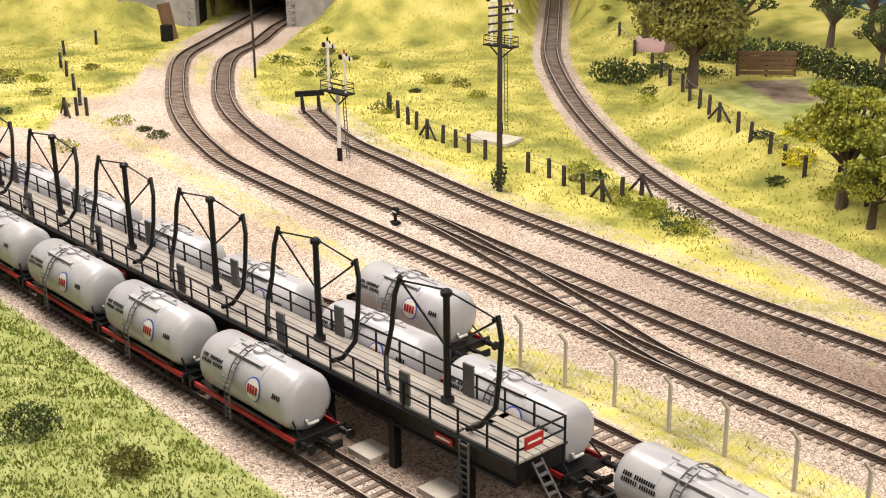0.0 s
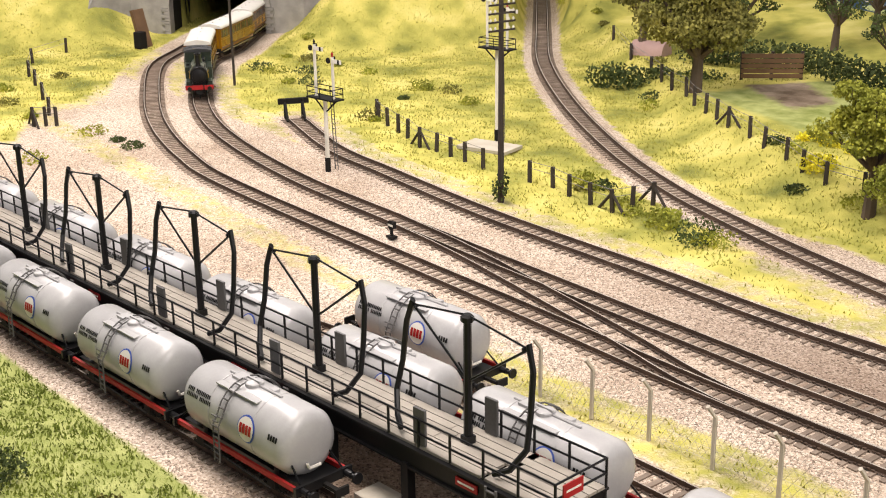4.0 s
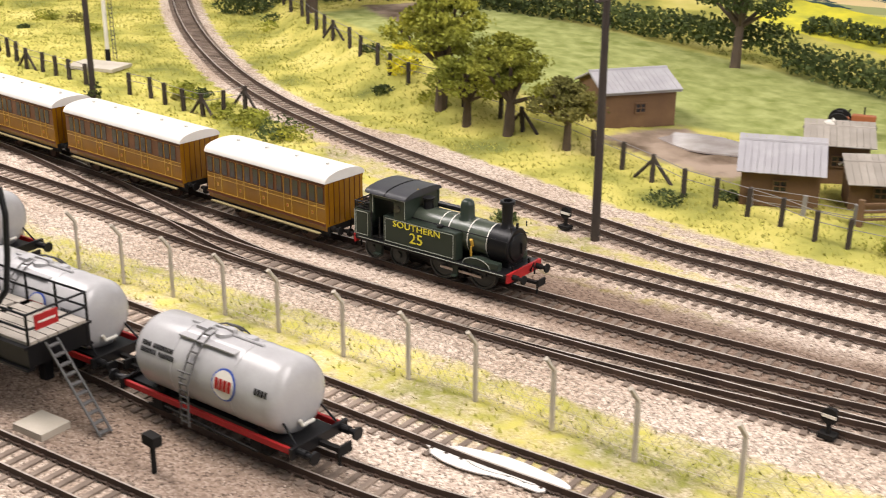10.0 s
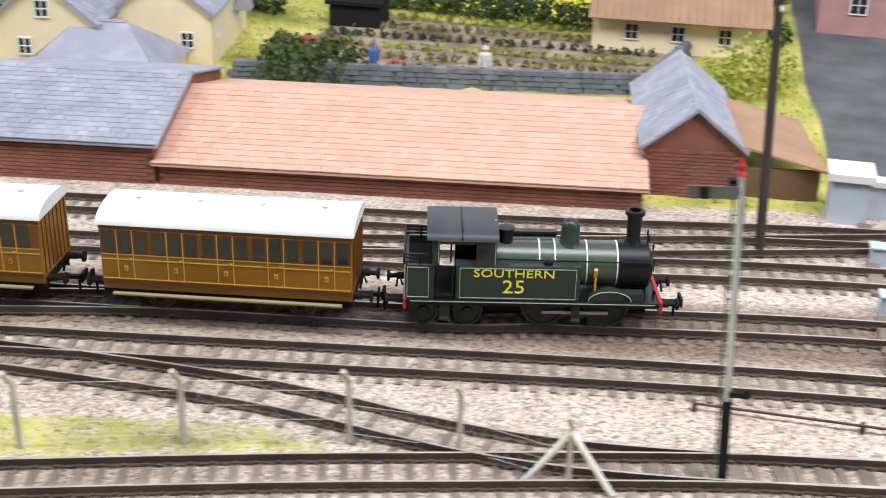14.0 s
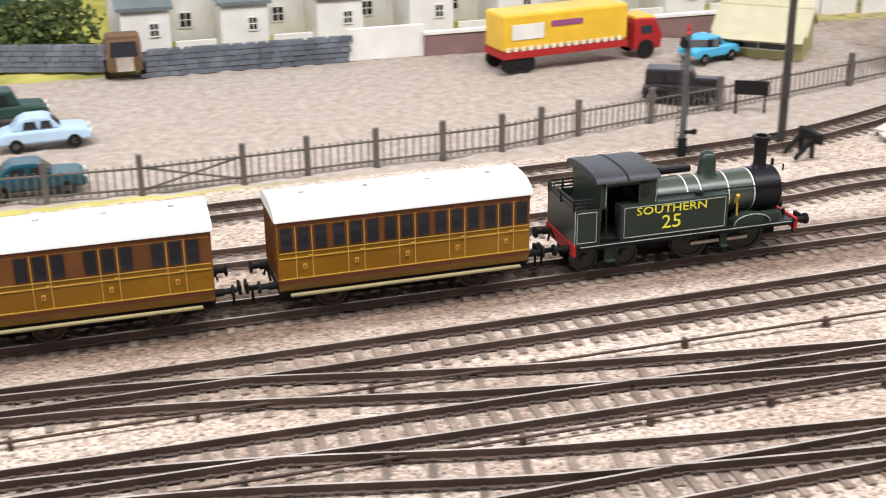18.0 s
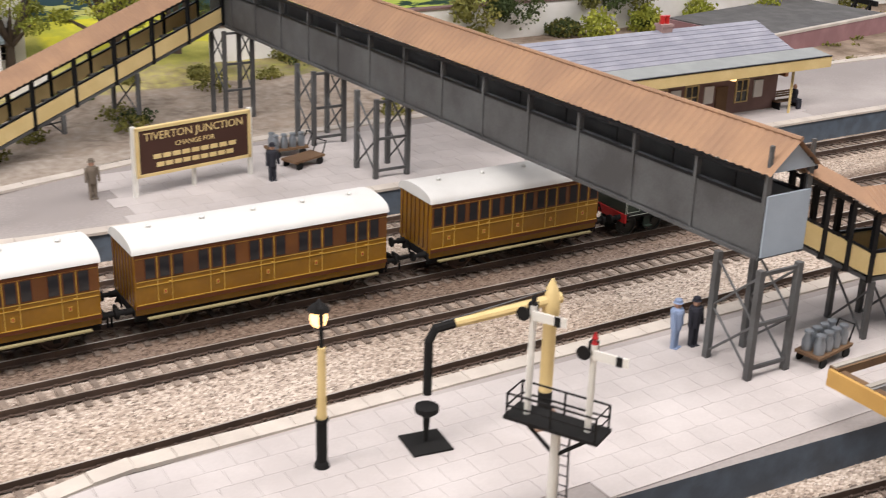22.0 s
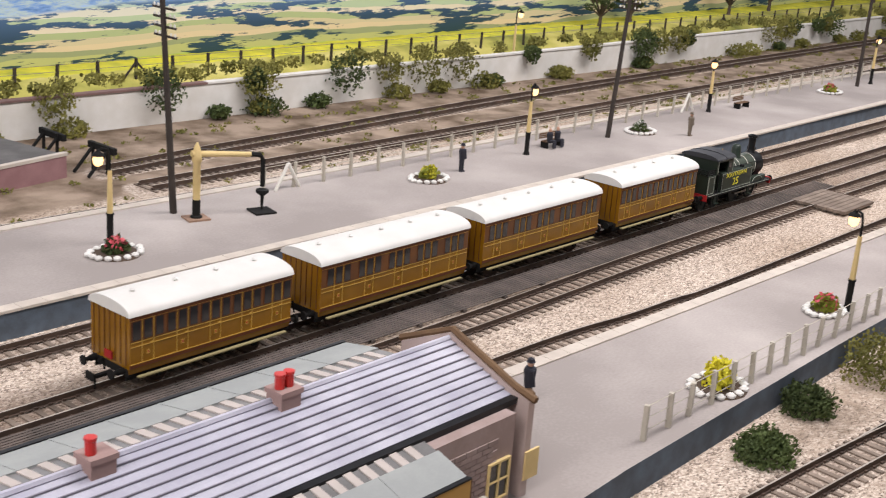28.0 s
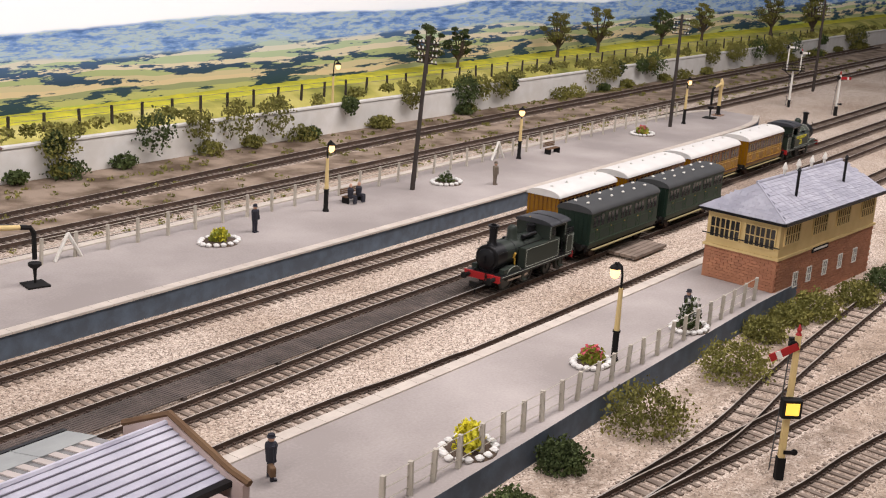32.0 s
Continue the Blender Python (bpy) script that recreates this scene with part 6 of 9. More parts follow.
def gantry():
    ang = 8.0
    e = thing("loading_gantry", pose(-.772, .1705, 0, 0, 0, ang), "black steel loading gantry with grey plank deck and hoses", "loading gantry")
    L, hw, zd = .74, .0145, .034
    for k in range(20):
        for j in range(6):
            part("deck_plank", Bm().box(-.0185 - k * .037 + (.004 if j % 2 else -.002) * (0 < k < 19), -hw + (j + .5) * hw / 3, zd, .0366, hw / 3 - .0005, .0012), PLANK, e)
    for y in (-hw, hw):
        part("side_girder", Bm().box(-L / 2, y, zd - .0058, L, .0014, .0086), BLACK, e)
        for q in (.0105, .0012):
            part("girder_flange", Bm().box(-L / 2, y, zd - q, L, .004, .001), BLACK, e)
        for zz in (.0062, .0125):
            part("handrail", Bm().tube((0, y, zd + zz), (-L, y, zd + zz), .0005, n=6), BLACK, e)
        for k in range(int(L / .0185) + 1):
            part("rail_post", Bm().tube((-k * .0185, y, zd), (-k * .0185, y, zd + .0128), .0006, n=5), BLACK, e)
    part("end_rail", Bm().tube((0, -hw, zd + .0125), (0, hw, zd + .0125), .0005).tube((0, -hw, zd + .0062), (0, hw, zd + .0062), .0005).box(-.001, 0, zd - .0055, .0014, 2 * hw, .009), BLACK, e)
    for k in range(int(L / .051)):
        for y in (-hw, hw):
            part("column", Bm().box(-.03 - k * .051, y, (zd - .01) / 2, .0042, .0042, zd - .009), BLACK, e)
        part("cross_beam", Bm().box(-.03 - k * .051, 0, zd - .011, .003, 2 * hw + .004, .004), BLACK, e)
    for k in range(6):
        x = -.062 - k * .0985
        part("post_foot", Bm().box(x, .002, zd + .002, .0045, .0045, .004), BLACK, e)
        part("hose_post", Bm().tube((x, .002, zd), (x, .002, .089), .0019, .0016, 8).lathe([(.0028, 0), (.0028, .002), (.0016, .003)], (x, .002, .088), 8), BLACK, e, "black hose post")
        part("top_stay", Bm().pipe([(x - .031, .001, .087), (x, .002, .0905), (x + .034, .001, .0865)], .0005, 5), BLACK, e)
        for d, q in ((-.031, .087), (.034, .0865)):
            part("arm_strut", Bm().tube((x, .002, .062), (x + d, .001, q), .0006, n=5), BLACK, e)
            pts = [(x + d, .001, q + .002), (x + d * 1.1, 0, q - .008), (x + d * 1.12, -.002, q - .025), (x + d * 1.15, -.005, q - .038), (x + d * 1.0, -.009, q - .047), (x + d * .82, -.012, q - .05)]
            part("hose", Bm().pipe([(x + d * .93, .001, q - .001)] + pts, .0013, 7), BLACK, e, "black rubber loading hose")
        for y, dx in ((-hw + .001, -.012), (hw - .001, .002)):
            part("folding_gate", Bm().box(x + dx, y, zd + .009, .0068, .0012, .016), IRON, e, "dark grey folding gangway")
    for k, x in enumerate((-.045, -.2, -.34, -.48)):
        part("red_sign", Bm().box(x, -hw - .0012, zd - .0052, .012, .0006, .0036).box(x, -hw - .0016, zd - .0052, .009, .0003, .0008, mi=1), [REDB, WHITE], e, "small red warning plate")
    part("red_sign", Bm().box(.0012, -.006, zd + .0085, .0006, .011, .006).box(.0016, -.006, zd + .0085, .0003, .008, .0008, mi=1), [REDB, WHITE], e, "red warning sign on the end rail")
    for x0, y0, x1 in ((-.03, -hw - .003, -.03), (.003, -.006, .03)):
        ld = Bm()
        for d in (-.0028, .0028):
            a = (x0 + (d if x0 == x1 else 0), y0 + (d if x0 != x1 else 0), zd)
            b = (x1 + (d if x0 == x1 else 0), y0 + (d if x0 != x1 else 0), .001)
            ld.tube(a, b, .0006, n=5)
        for k in range(10):
            u = (k + .5) / 10
            xx, zz = x0 + (x1 - x0) * u, zd * (1 - u)
            if x0 == x1:
                ld.box(xx, y0, zz, .0056, .001, .0006)
            else:
                ld.box(xx, y0, zz, .002, .0056, .0006)
        part("ladder", ld, IRON, e)


gantry()
for x, y in ((-.867, .141), (-.816, .148), (-.765, .155), (-.93, .132), (-.99, .123)):
    solid("concrete_pad", Bm().box(0, 0, 0, .017, .014, .004), CONC, "pale concrete pad under a column", "pad", "column pads", at=pose(x, y, .001, 0, 0, 8))
stand = thing("signal_stand", pose(-.705, .165, 0), "small black lever stand beside the siding", "lever stand")
part("post", Bm().tube((0, 0, 0), (0, 0, .014), .001), MATTE, stand)
part("head", Bm().box(0, 0, .014, .007, .004, .004), MATTE, stand)
edge_ = [(1 + .35 * noise.noise(Vector((math.cos(k * .1963) * 1.7, math.sin(k * .1963) * 1.7, .3)))) for k in range(32)]
spill = Bm().poly([(.030 * q * math.cos(k * .1963), .0075 * q * math.sin(k * .1963)) for k, q in enumerate(edge_)], 0, .0005)
spill.poly([(.004 + .018 * q * math.cos(k * .1963), .0045 * q * math.sin(k * .1963)) for k, q in enumerate(edge_)], .0003, .0009)
solid("spilt_powder", spill, WFLOW, "patch of spilt white powder on the track", "spill", at=pose(-.612, .2515, .0012, 0, 0, 8))


# ---- buildings ----
def tiles(b, x0, x1, p0, p1, tw, th, lift=.0006):
    """Small overlapping tiles on the slope from the eave p0 to the ridge p1 (each y, z)."""
    n = max(1, int(math.hypot(p1[0] - p0[0], p1[1] - p0[1]) / th))
    tilt = math.degrees(math.atan2(p1[1] - p0[1], p1[0] - p0[0]))
    k = max(1, int((x1 - x0) / tw))
    w = (x1 - x0) / k
    for i in range(n):
        u = (i + .5) / n
        y, z = p0[0] + (p1[0] - p0[0]) * u, p0[1] + (p1[1] - p0[1]) * u
        if i % 2:
            for xx in (x0 + w / 4, x1 - w / 4):
                b.box(xx, y, z + lift, w * .47, th * 1.12, .0006, rx=tilt - (3 if p1[0] > p0[0] else -3))
        for j in range(k):
            off = w * .5 if i % 2 else 0
            xx = x0 + w * (j + .5) + off
            if xx + w / 2 > x1 + 1e-5:
                continue
            b.box(xx, y, z + lift + RND.uniform(0, .0002), w * .95, th * 1.12, .0006, rx=tilt - (3 if p1[0] > p0[0] else -3))


def window(parent, x, y, z, w, h, rz=0, m=WHITE, bars=True, name="window", lab=""):
    """A framed window: one connected frame with bars, and its pane, on a wall that faces -y."""
    g = .0009
    xs = [-w / 2 - g, -w / 2] + ([-.00028, .00028] if bars else []) + [w / 2, w / 2 + g]
    zs = [-h / 2 - g, -h / 2] + ([-.00028, .00028] if bars else []) + [h / 2, h / 2 + g]
    b = Bm()
    n = len(xs)
    vs = [(u, 0, q) for q in zs for u in xs]
    b.add(vs, [(j * n + i, j * n + i + 1, (j + 1) * n + i + 1, (j + 1) * n + i) for j in range(len(zs) - 1) for i in range(n - 1) if i % 2 == 0 or j % 2 == 0])
    ob = part(name, b, m, parent, lab, at=pose(x, y, z, 0, 0, rz))
    mod = ob.modifiers.new("thickness", "SOLIDIFY")
    mod.thickness, mod.offset = .0016, 0
    if parent.parent is None:
        part("pane", Bm().box(0, .0004, 0, w, .0008, h), GLASS, ob)
    return ob


def house(name, label, x, y, rz, L, D, eave, ridge, wall_m, roof_m, z=0.0, along_x=True, tw=.0065, th=.0045, over=.003, hip=0.0, cat="building", group=""):
    """Walls, gables and a tiled roof; x, y: the front left corner; L across the front, D deep."""
    e = thing(name, pose(x, y, z, 0, 0, rz), label, cat, group)
    t = .0022
    part("front_wall", Bm().box(L / 2, t / 2, eave / 2, L, t, eave), wall_m, e)
    part("back_wall", Bm().box(L / 2, D - t / 2, eave / 2, L, t, eave), wall_m, e)
    for s in (0, 1):
        part("side_wall", Bm().box(s * L + (t / 2 if s == 0 else -t / 2), D / 2, eave / 2, t, D - 2 * t, eave), wall_m, e)
    if along_x:
        for s in (0, 1):
            if not hip:
                part("gable", Bm().prism([(0, eave), (D, eave), (D / 2, ridge)], s * (L - t), s * (L - t) + t, "x"), wall_m, e)
        for f in (0, 1):
            y0, y1 = (-over, D / 2) if f == 0 else (D + over, D / 2)
            ze = eave - over * (ridge - eave) / (D / 2)
            slab = Bm().add([(-over + 0, y0, ze), (L + over, y0, ze), (L + over - hip, y1, ridge), (-over + hip, y1, ridge), (-over, y0, ze + .0012), (L + over, y0, ze + .0012), (L + over - hip, y1, ridge + .0012), (-over + hip, y1, ridge + .0012)],
                            [(3, 2, 1, 0), (4, 5, 6, 7), (0, 1, 5, 4), (1, 2, 6, 5), (2, 3, 7, 6), (3, 0, 4, 7)])
            r = part("roof_slope", slab, roof_m, e)
            if not hip and f == 0:
                tb = Bm()
                tiles(tb, -over, L + over, (y0, ze + .0012), (y1, ridge + .0012), tw, th)
                part("roof_tiles", tb, roof_m, r, kind="stuff")
        if hip:
            for s in (0, 1):
                xe, xr = (-over, -over + hip) if s == 0 else (L + over, L + over - hip)
                part("roof_hip", Bm().add([(xe, -over, eave), (xe, D + over, eave), (xr, D / 2, ridge + .0012)], [(0, 1, 2)]), roof_m, e)
        part("ridge_tiles", Bm().tube((-over + hip, D / 2, ridge + .001), (L + over - hip, D / 2, ridge + .001), .0013, n=6), roof_m, e)
    else:
        for s in (0, 1):
            part("gable", Bm().prism([(0, eave), (L, eave), (L / 2, ridge)], s * (D - t), s * (D - t) + t, "y"), wall_m, e)
        for f in (0, 1):
            x0, x1 = (-over, L / 2) if f == 0 else (L + over, L / 2)
            ze = eave - over * (ridge - eave) / (L / 2)
            slab = Bm().add([(x0, -over, ze), (x0, D + over, ze), (x1, D + over, ridge), (x1, -over, ridge), (x0, -over, ze + .0012), (x0, D + over, ze + .0012), (x1, D + over, ridge + .0012), (x1, -over, ridge + .0012)],
                            [(3, 2, 1, 0), (4, 5, 6, 7), (0, 1, 5, 4), (1, 2, 6, 5), (2, 3, 7, 6), (3, 0, 4, 7)])
            r = part("roof_slope", slab, roof_m, e)
            tb = Bm()
            tiles(tb, -D - over, over, (x0, ze + .0012), (x1, ridge + .0012), tw, th)
            tb.v = [(q[1], -q[0], q[2]) for q in tb.v]
            part("roof_tiles", tb, roof_m, r, kind="stuff")
        part("ridge_tiles", Bm().tube((L / 2, -over, ridge + .001), (L / 2, D + over, ridge + .001), .0013, n=6), roof_m, e)
    return e


def brick_courses(e, L, h, m, y=-.0003, bl=.0062, bh=.0021):
    """Bricks on the front wall, too small to pick apart singly."""
    b = Bm()
    for j in range(int(h / bh)):
        for i in range(int(L / bl)):
            x = (i + .5 + (.5 if j % 2 else 0)) * bl
            if x < L - bl * .3:
                b.box(x, y, (j + .5) * bh, bl * .9, .0009, bh * .82)
    part("bricks", b, m, e, kind="stuff")


# farm
barn = house("slate_barn", "red brick barn with a grey slate roof", -.4605, .5525, 9, .115, .14, .021, .0375, BRICK, SLATE, cat="barn")
brick_courses(barn, .115, .021, BRICK)
long = house("pantile_barn", "long brick barn with orange pantile roof", -.3435, .5735, 9, .251, .15, .0115, .03, BRICK, PANT, tw=.0052, th=.0052, cat="barn")
brick_courses(long, .251, .0115, BRICK)
gb = house("brick_house", "small red brick gabled house with grey roof", -.0895, .6435, 8, .053, .115, .029, .05, BRICK, SLATE, along_x=False, cat="house")
brick_courses(gb, .053, .029, BRICK)
part("lean_to_roof", Bm().add([(.053, 0, .03), (.1, -.002, .018), (.1, .09, .018), (.053, .09, .03), (.053, 0, .0312), (.1, -.002, .0192), (.1, .09, .0192), (.053, .09, .0312)],
                              [(3, 2, 1, 0), (4, 5, 6, 7), (0, 1, 5, 4), (1, 2, 6, 5), (2, 3, 7, 6), (3, 0, 4, 7)]), RUSTROOF, gb, "rusty brown lean-to roof")
part("lean_to_wall", Bm().box(.075, .003, .009, .044, .002, .018), WOOD, gb)
fa = house("farmhouse", "cream rendered farmhouse with grey slate roofs", -.523, .712, 10, .066, .14, .036, .062, RENDER, SLATE, along_x=False, cat="house")
for x, z in ((.02, .02), (.046, .02), (.033, .044)):
    window(fa, x, -.0004, z, .0075, .0095)
fb = house("farmhouse_wing", "cream gabled wing of the farmhouse", -.463, .762, 12, .064, .11, .036, .06, RENDER, SLATE, along_x=False, cat="house")
for x, z in ((.016, .018), (.048, .018)):
    window(fb, x, -.0004, z, .0075, .0095)
for y in (.02, .055, .085):
    window(fb, .0645, y, .022, .0075, .0095, 90)
part("porch", Bm().box(.07, .075, .026, .012, .014, .008, top=.7), SLATE, fb)
house("outbuilding", "low outbuilding with a hipped grey slate roof", -.492, .690, 10, .085, .065, .012, .036, RENDER, SLATE, hip=.03, cat="outbuilding")
for nm, x, y, rz, L, D, ev, rg in (("poultry_hut", -.862, .668, 58, .056, .05, .027, .037), ("poultry_hut", -.708, .592, 28, .046, .036, .024, .035), ("poultry_hut", -.655, .627, 34, .036, .026, .02, .025), ("poultry_hut", -.70, .66, 28, .038, .03, .028, .033)):
    h = house(nm, "weathered brown timber poultry hut with grey iron roof", x, y, rz, L, D, ev, rg, WOOD, GREYROOF if L > .04 else PLANK, z=zg(x + .02, y + .02), tw=.004, th=.03, cat="hut", group="poultry huts")
    window(h, L * .5, -.0004, ev * .55, .007, .006, bars=True, m=WOOD)
bird = Bm().lathe([(.0003, -.004), (.0022, -.001), (.0026, .001), (.0008, .004)], (0, 0, .003), 10, "x").lathe([(.0004, 0), (.0012, .001), (.0004, .0024)], (.003, 0, .0045), 8).tube((0, -.001, 0), (0, -.001, .002), .0003).tube((0, .001, 0), (0, .001, .002), .0003)
solid("white_hen", bird, WHITE, "white model hen on the hut roof", "hen", at=pose(-.698, .682, .032 + zg(-.69, .68)))
pond = Bm()
pts = [(.034 * math.cos(a * .5236) * (1 + .15 * math.sin(3 * a)), .022 * math.sin(a * .5236)) for a in range(12)]
solid("pond", Bm().poly(pts, 0, .0012), mat("muddy_water", (.5, .47, .45), (.32, .28, .26), rough=.12, spec=.6, bump=.05), "shallow muddy puddle in the poultry yard", "pond", at=pose(-.79, .69, zg(-.79, .69) + .0005))
tr = thing("tractor", pose(-.73, .79, zg(-.73, .79), 0, 0, 20), "small rusty orange farm tractor in the field", "tractor")
part("bonnet", Bm().box(.008, 0, .012, .017, .006, .007).box(-.006, 0, .0105, .008, .005, .005), mat("rusty_orange_paint", (.4, .13, .05), rough=.7), tr, bevel=.0006)
part("seat", Bm().box(-.009, 0, .0165, .004, .005, .001).tube((-.003, 0, .0165), (-.0015, 0, .019), .0006), MATTE, tr)
for x, y, r in ((-.009, -.008, .0085), (-.009, .008, .0085), (.013, -.006, .0045), (.013, .006, .0045)):
    part("wheel", Bm().lathe([(r * .5, -.0018), (r, -.0016), (r, .0016), (r * .5, .0018)], (x, y, r), 18, "y"), MATTE, tr)
part("exhaust", Bm().tube((.008, .002, .015), (.008, .002, .021), .0006), MATTE, tr)


def stone_wall(x0, y0, x1, y1, h, label, m=STONE, t=.006, s=.008, name="stone_wall"):
    """A dry-laid wall of separate stones."""
    L = math.hypot(x1 - x0, y1 - y0)
    e = thing(name, pose(x0, y0, zg(x0, y0), 0, 0, math.degrees(math.atan2(y1 - y0, x1 - x0))), label, "wall")
    part("core", Bm().box(L / 2, 0, h * .46, L, t * .7, h * .92), m, e)
    b = Bm()
    rows = max(2, int(h / (s * .42)))
    for j in range(rows):
        x = RND.uniform(0, s)
        while x < L:
            w = s * RND.uniform(.6, 1.3)
            b.box(x, 0, (j + .5) * h / rows, w * .92, t * RND.uniform(.92, 1.12), h / rows * .88, top=.9)
            x += w
    part("stones", b, m, e, kind="stuff")
    return e


DSTONE = mat("dark_blue_grey_stone", (.2, .215, .235), (.11, .12, .135), rough=.9, per=.3, bump=.4)
stone_wall(-.57, .575, -.465, .548, .013, "low dry stone wall beside the barn", DSTONE)
stone_wall(-.376, .757, -.106, .819, .014, "grey stone wall round the kitchen garden", DSTONE)
stone_wall(-.106, .819, -.085, .94, .014, "grey stone side wall of the kitchen garden", DSTONE)
for k in range(6):
    y0 = .79 + k * .028
    b = Bm()
    for i in range(26):
        b.clumps((-.35 + i * .0098, y0 + i * .0016 + .018, .003), .0045, 16, .0016, RND, .8)
    solid("vegetable_row", b, (LEAFD, LEAFO, LEAF)[k % 3], "row of leafy vegetables in dark soil", "plants", "vegetable rows")
for x, y, m in ((-.2, .83, YFLOW), (-.17, .828, RFLOW), (-.28, .82, RFLOW), (-.12, .85, YFLOW), (-.36, .86, RFLOW)):
    bush(x, y, .008, m, "clump of garden flowers", .7, 90, size=.0013, name="flower_clump")
figure(-.29, .80, 0, 60, mat("blue_cloth", (.1, .16, .4)), "small blue-clothed garden figure")
figure(-.215, .822, 0, 10, WHITE, "small white-clothed garden figure")
for x, y, r in ((-.34, .768, .026), (-.315, .785, .026), (-.355, .80, .02), (-.055, .80, .03), (-.03, .86, .035)):
    bush(x, y, r, LEAFD if x < -.1 else LEAF, "dense dark green garden shrub", .9, 500, size=.0022)
cart = thing("open_shed", pose(-.633, .832, 0, 0, 0, 46), "dark open-fronted timber cart shed", "shed")
for x in (.001, .061):
    part("side_wall", Bm().box(x, .018, .014, .002, .036, .028), POST, cart)
part("back_wall", Bm().box(.031, .035, .014, .058, .002, .028), POST, cart)
part("roof", Bm().box(.031, .017, .0305, .068, .044, .003, rx=-5), WOOD, cart, "low brown plank roof")
part("door_post", Bm().box(.031, 0, .014, .002, .002, .028), POST, cart)
trl = thing("farm_trailer", pose(-.608, .85, 0, 0, 0, 46), "small pale farm trailer under the shed", "trailer")
part("bed", Bm().box(0, 0, .008, .02, .012, .005), GREYW, trl)
for s_ in (-1, 1):
    part("wheel", Bm().lathe([(.001, -.001), (.0035, -.001), (.0035, .001), (.001, .001)], (0, s_ * .007, .0035), 12, "y"), MATTE, trl)
cot = house("cottage", "cream cottage with a rusty brown roof behind the garden", -.153, .935, 6, .13, .06, .03, .048, RENDER, RUSTROOF, cat="house", tw=.006, th=.05)
for wx in (.03, .065, .10):
    window(cot, wx, -.0005, .016, .009, .011)
sh = house("garden_shed", "small dark timber garden shed", -.36, .915, 5, .04, .03, .02, .034, MATTE, MATTE, cat="shed")
rf = thing("rail_fence", Matrix(), "brown timber three-rail field fence", "fence")
RF = [(-.635, .60), (-.61, .628), (-.588, .655), (-.566, .682), (-.545, .707)]
for x, y in RF:
    part("post", Bm().box(x, y, .008, .003, .003, .018), WOOD, rf)
for z in (.005, .0095, .014):
    for a, b in zip(RF, RF[1:]):
        part("rail", Bm().tube((*a, z), (*b, z), .0009, n=5), WOOD, rf)
fence([(-.70, .592), (-.67, .6), (-.64, .605), (-.61, .64), (-.605, .68), (-.62, .72), (-.66, .745)], .013, GREYW, "grey chicken-wire fence round the poultry yard", 3)
for x, y in ((-.52, .60), (-.50, .59), (-.545, .62), (-.60, .575), (-.585, .59), (-.48, .585)):
    bush(x, y, .013, LEAF, "yellow-green leafy garden growth", .5, 180, size=.0018)

# ---- bridge over the road ----
for k, y in enumerate((.583, .527, .473, .415, .360)):
    solid("bridge_girder", Bm().box(0, 0, .004, .118, .008, .010).box(0, 0, .0095, .12, .0095, .0012), BRIDGEG, "pale blue-grey plate girder between the tracks", "girder", "bridge girders", bevel=.0003, at=pose(.0875, y, 0))
deckb = Bm()
for y in (.39, .452, .502, .561, .612):
    for k in range(9):
        deckb.box(.03 + k * .0143, y, .0006, .007, .036, .0024)
solid("bridge_timbers", deckb, SLEEPER, "heavy cross timbers of the bridge deck", "timbers", kind="stuff")
par = thing("parapet", Matrix(), "grey parapet with white coping beside the bridge", "parapet")
part("wall", Bm().box(.085, .645, .009, .13, .007, .022), BRIDGEG, par)
part("coping", Bm().box(.085, .645, .0205, .112, .01, .003), WHITE, par)
for x in (.02, .15):
    part("pillar", Bm().box(x, .64, .012, .02, .02, .026), BRIDGEG, par)
    part("pillar_cap", Bm().box(x, .64, .0265, .024, .024, .004), WHITE, par)
bus = thing("red_bus", pose(.10, .745, .001, 0, 0, 93), "bright red single-deck bus on the road", "bus")
RED = mat("bright_red_paint", (.6, .03, .025), rough=.3, spec=.5)
part("body", Bm().prism([(-.052, .006), (.052, .006), (.053, .02), (.05, .037), (.046, .04), (-.05, .04), (-.053, .03)], -.0155, .0155, "y"), RED, bus, bevel=.0015)
for s in (-1, 1):
    for k in range(6):
        part("window", Bm().box(-.04 + k * .0155, s * .0157, .028, .013, .0006, .0085), GLASS, bus)
part("windscreen", Bm().box(-.0525, 0, .027, .0012, .026, .01), GLASS, bus)
for x in (-.032, .03):
    for s in (-1, 1):
        part("wheel", Bm().lathe([(.003, -.0015), (.0062, -.0015), (.0062, .0015), (.003, .0016)], (x, s * .0138, .0062), 16, "y"), MATTE, bus)
bank = thing("gorse_bank", Matrix(), "thick yellow-green gorse on the bank by the road", "bush")
for k in range(12):
    tuft = Bm()
    for i in range(12):
        u, v = (k % 3 + RND.uniform(-.2, 1.2)) / 3, (k // 3 + RND.uniform(-.2, 1.2)) / 4
        tuft.clumps((.149 + (.075 - .045 * v) * u, .682 + .235 * v, .004 + .026 * math.sin(math.pi * (.2 + .65 * u)) * (.5 + .5 * math.sin(math.pi * (.12 + .75 * v)))), .014, 190, .0011, RND, .9)
    part("tuft", tuft, (LEAFO, LEAF)[k % 2], bank)
solid("gate_post", Bm().box(0, 0, .012, .007, .007, .026), WHITE, "white gate post at the yard entrance", "post", at=pose(.213, .744, 0), bevel=.0005)


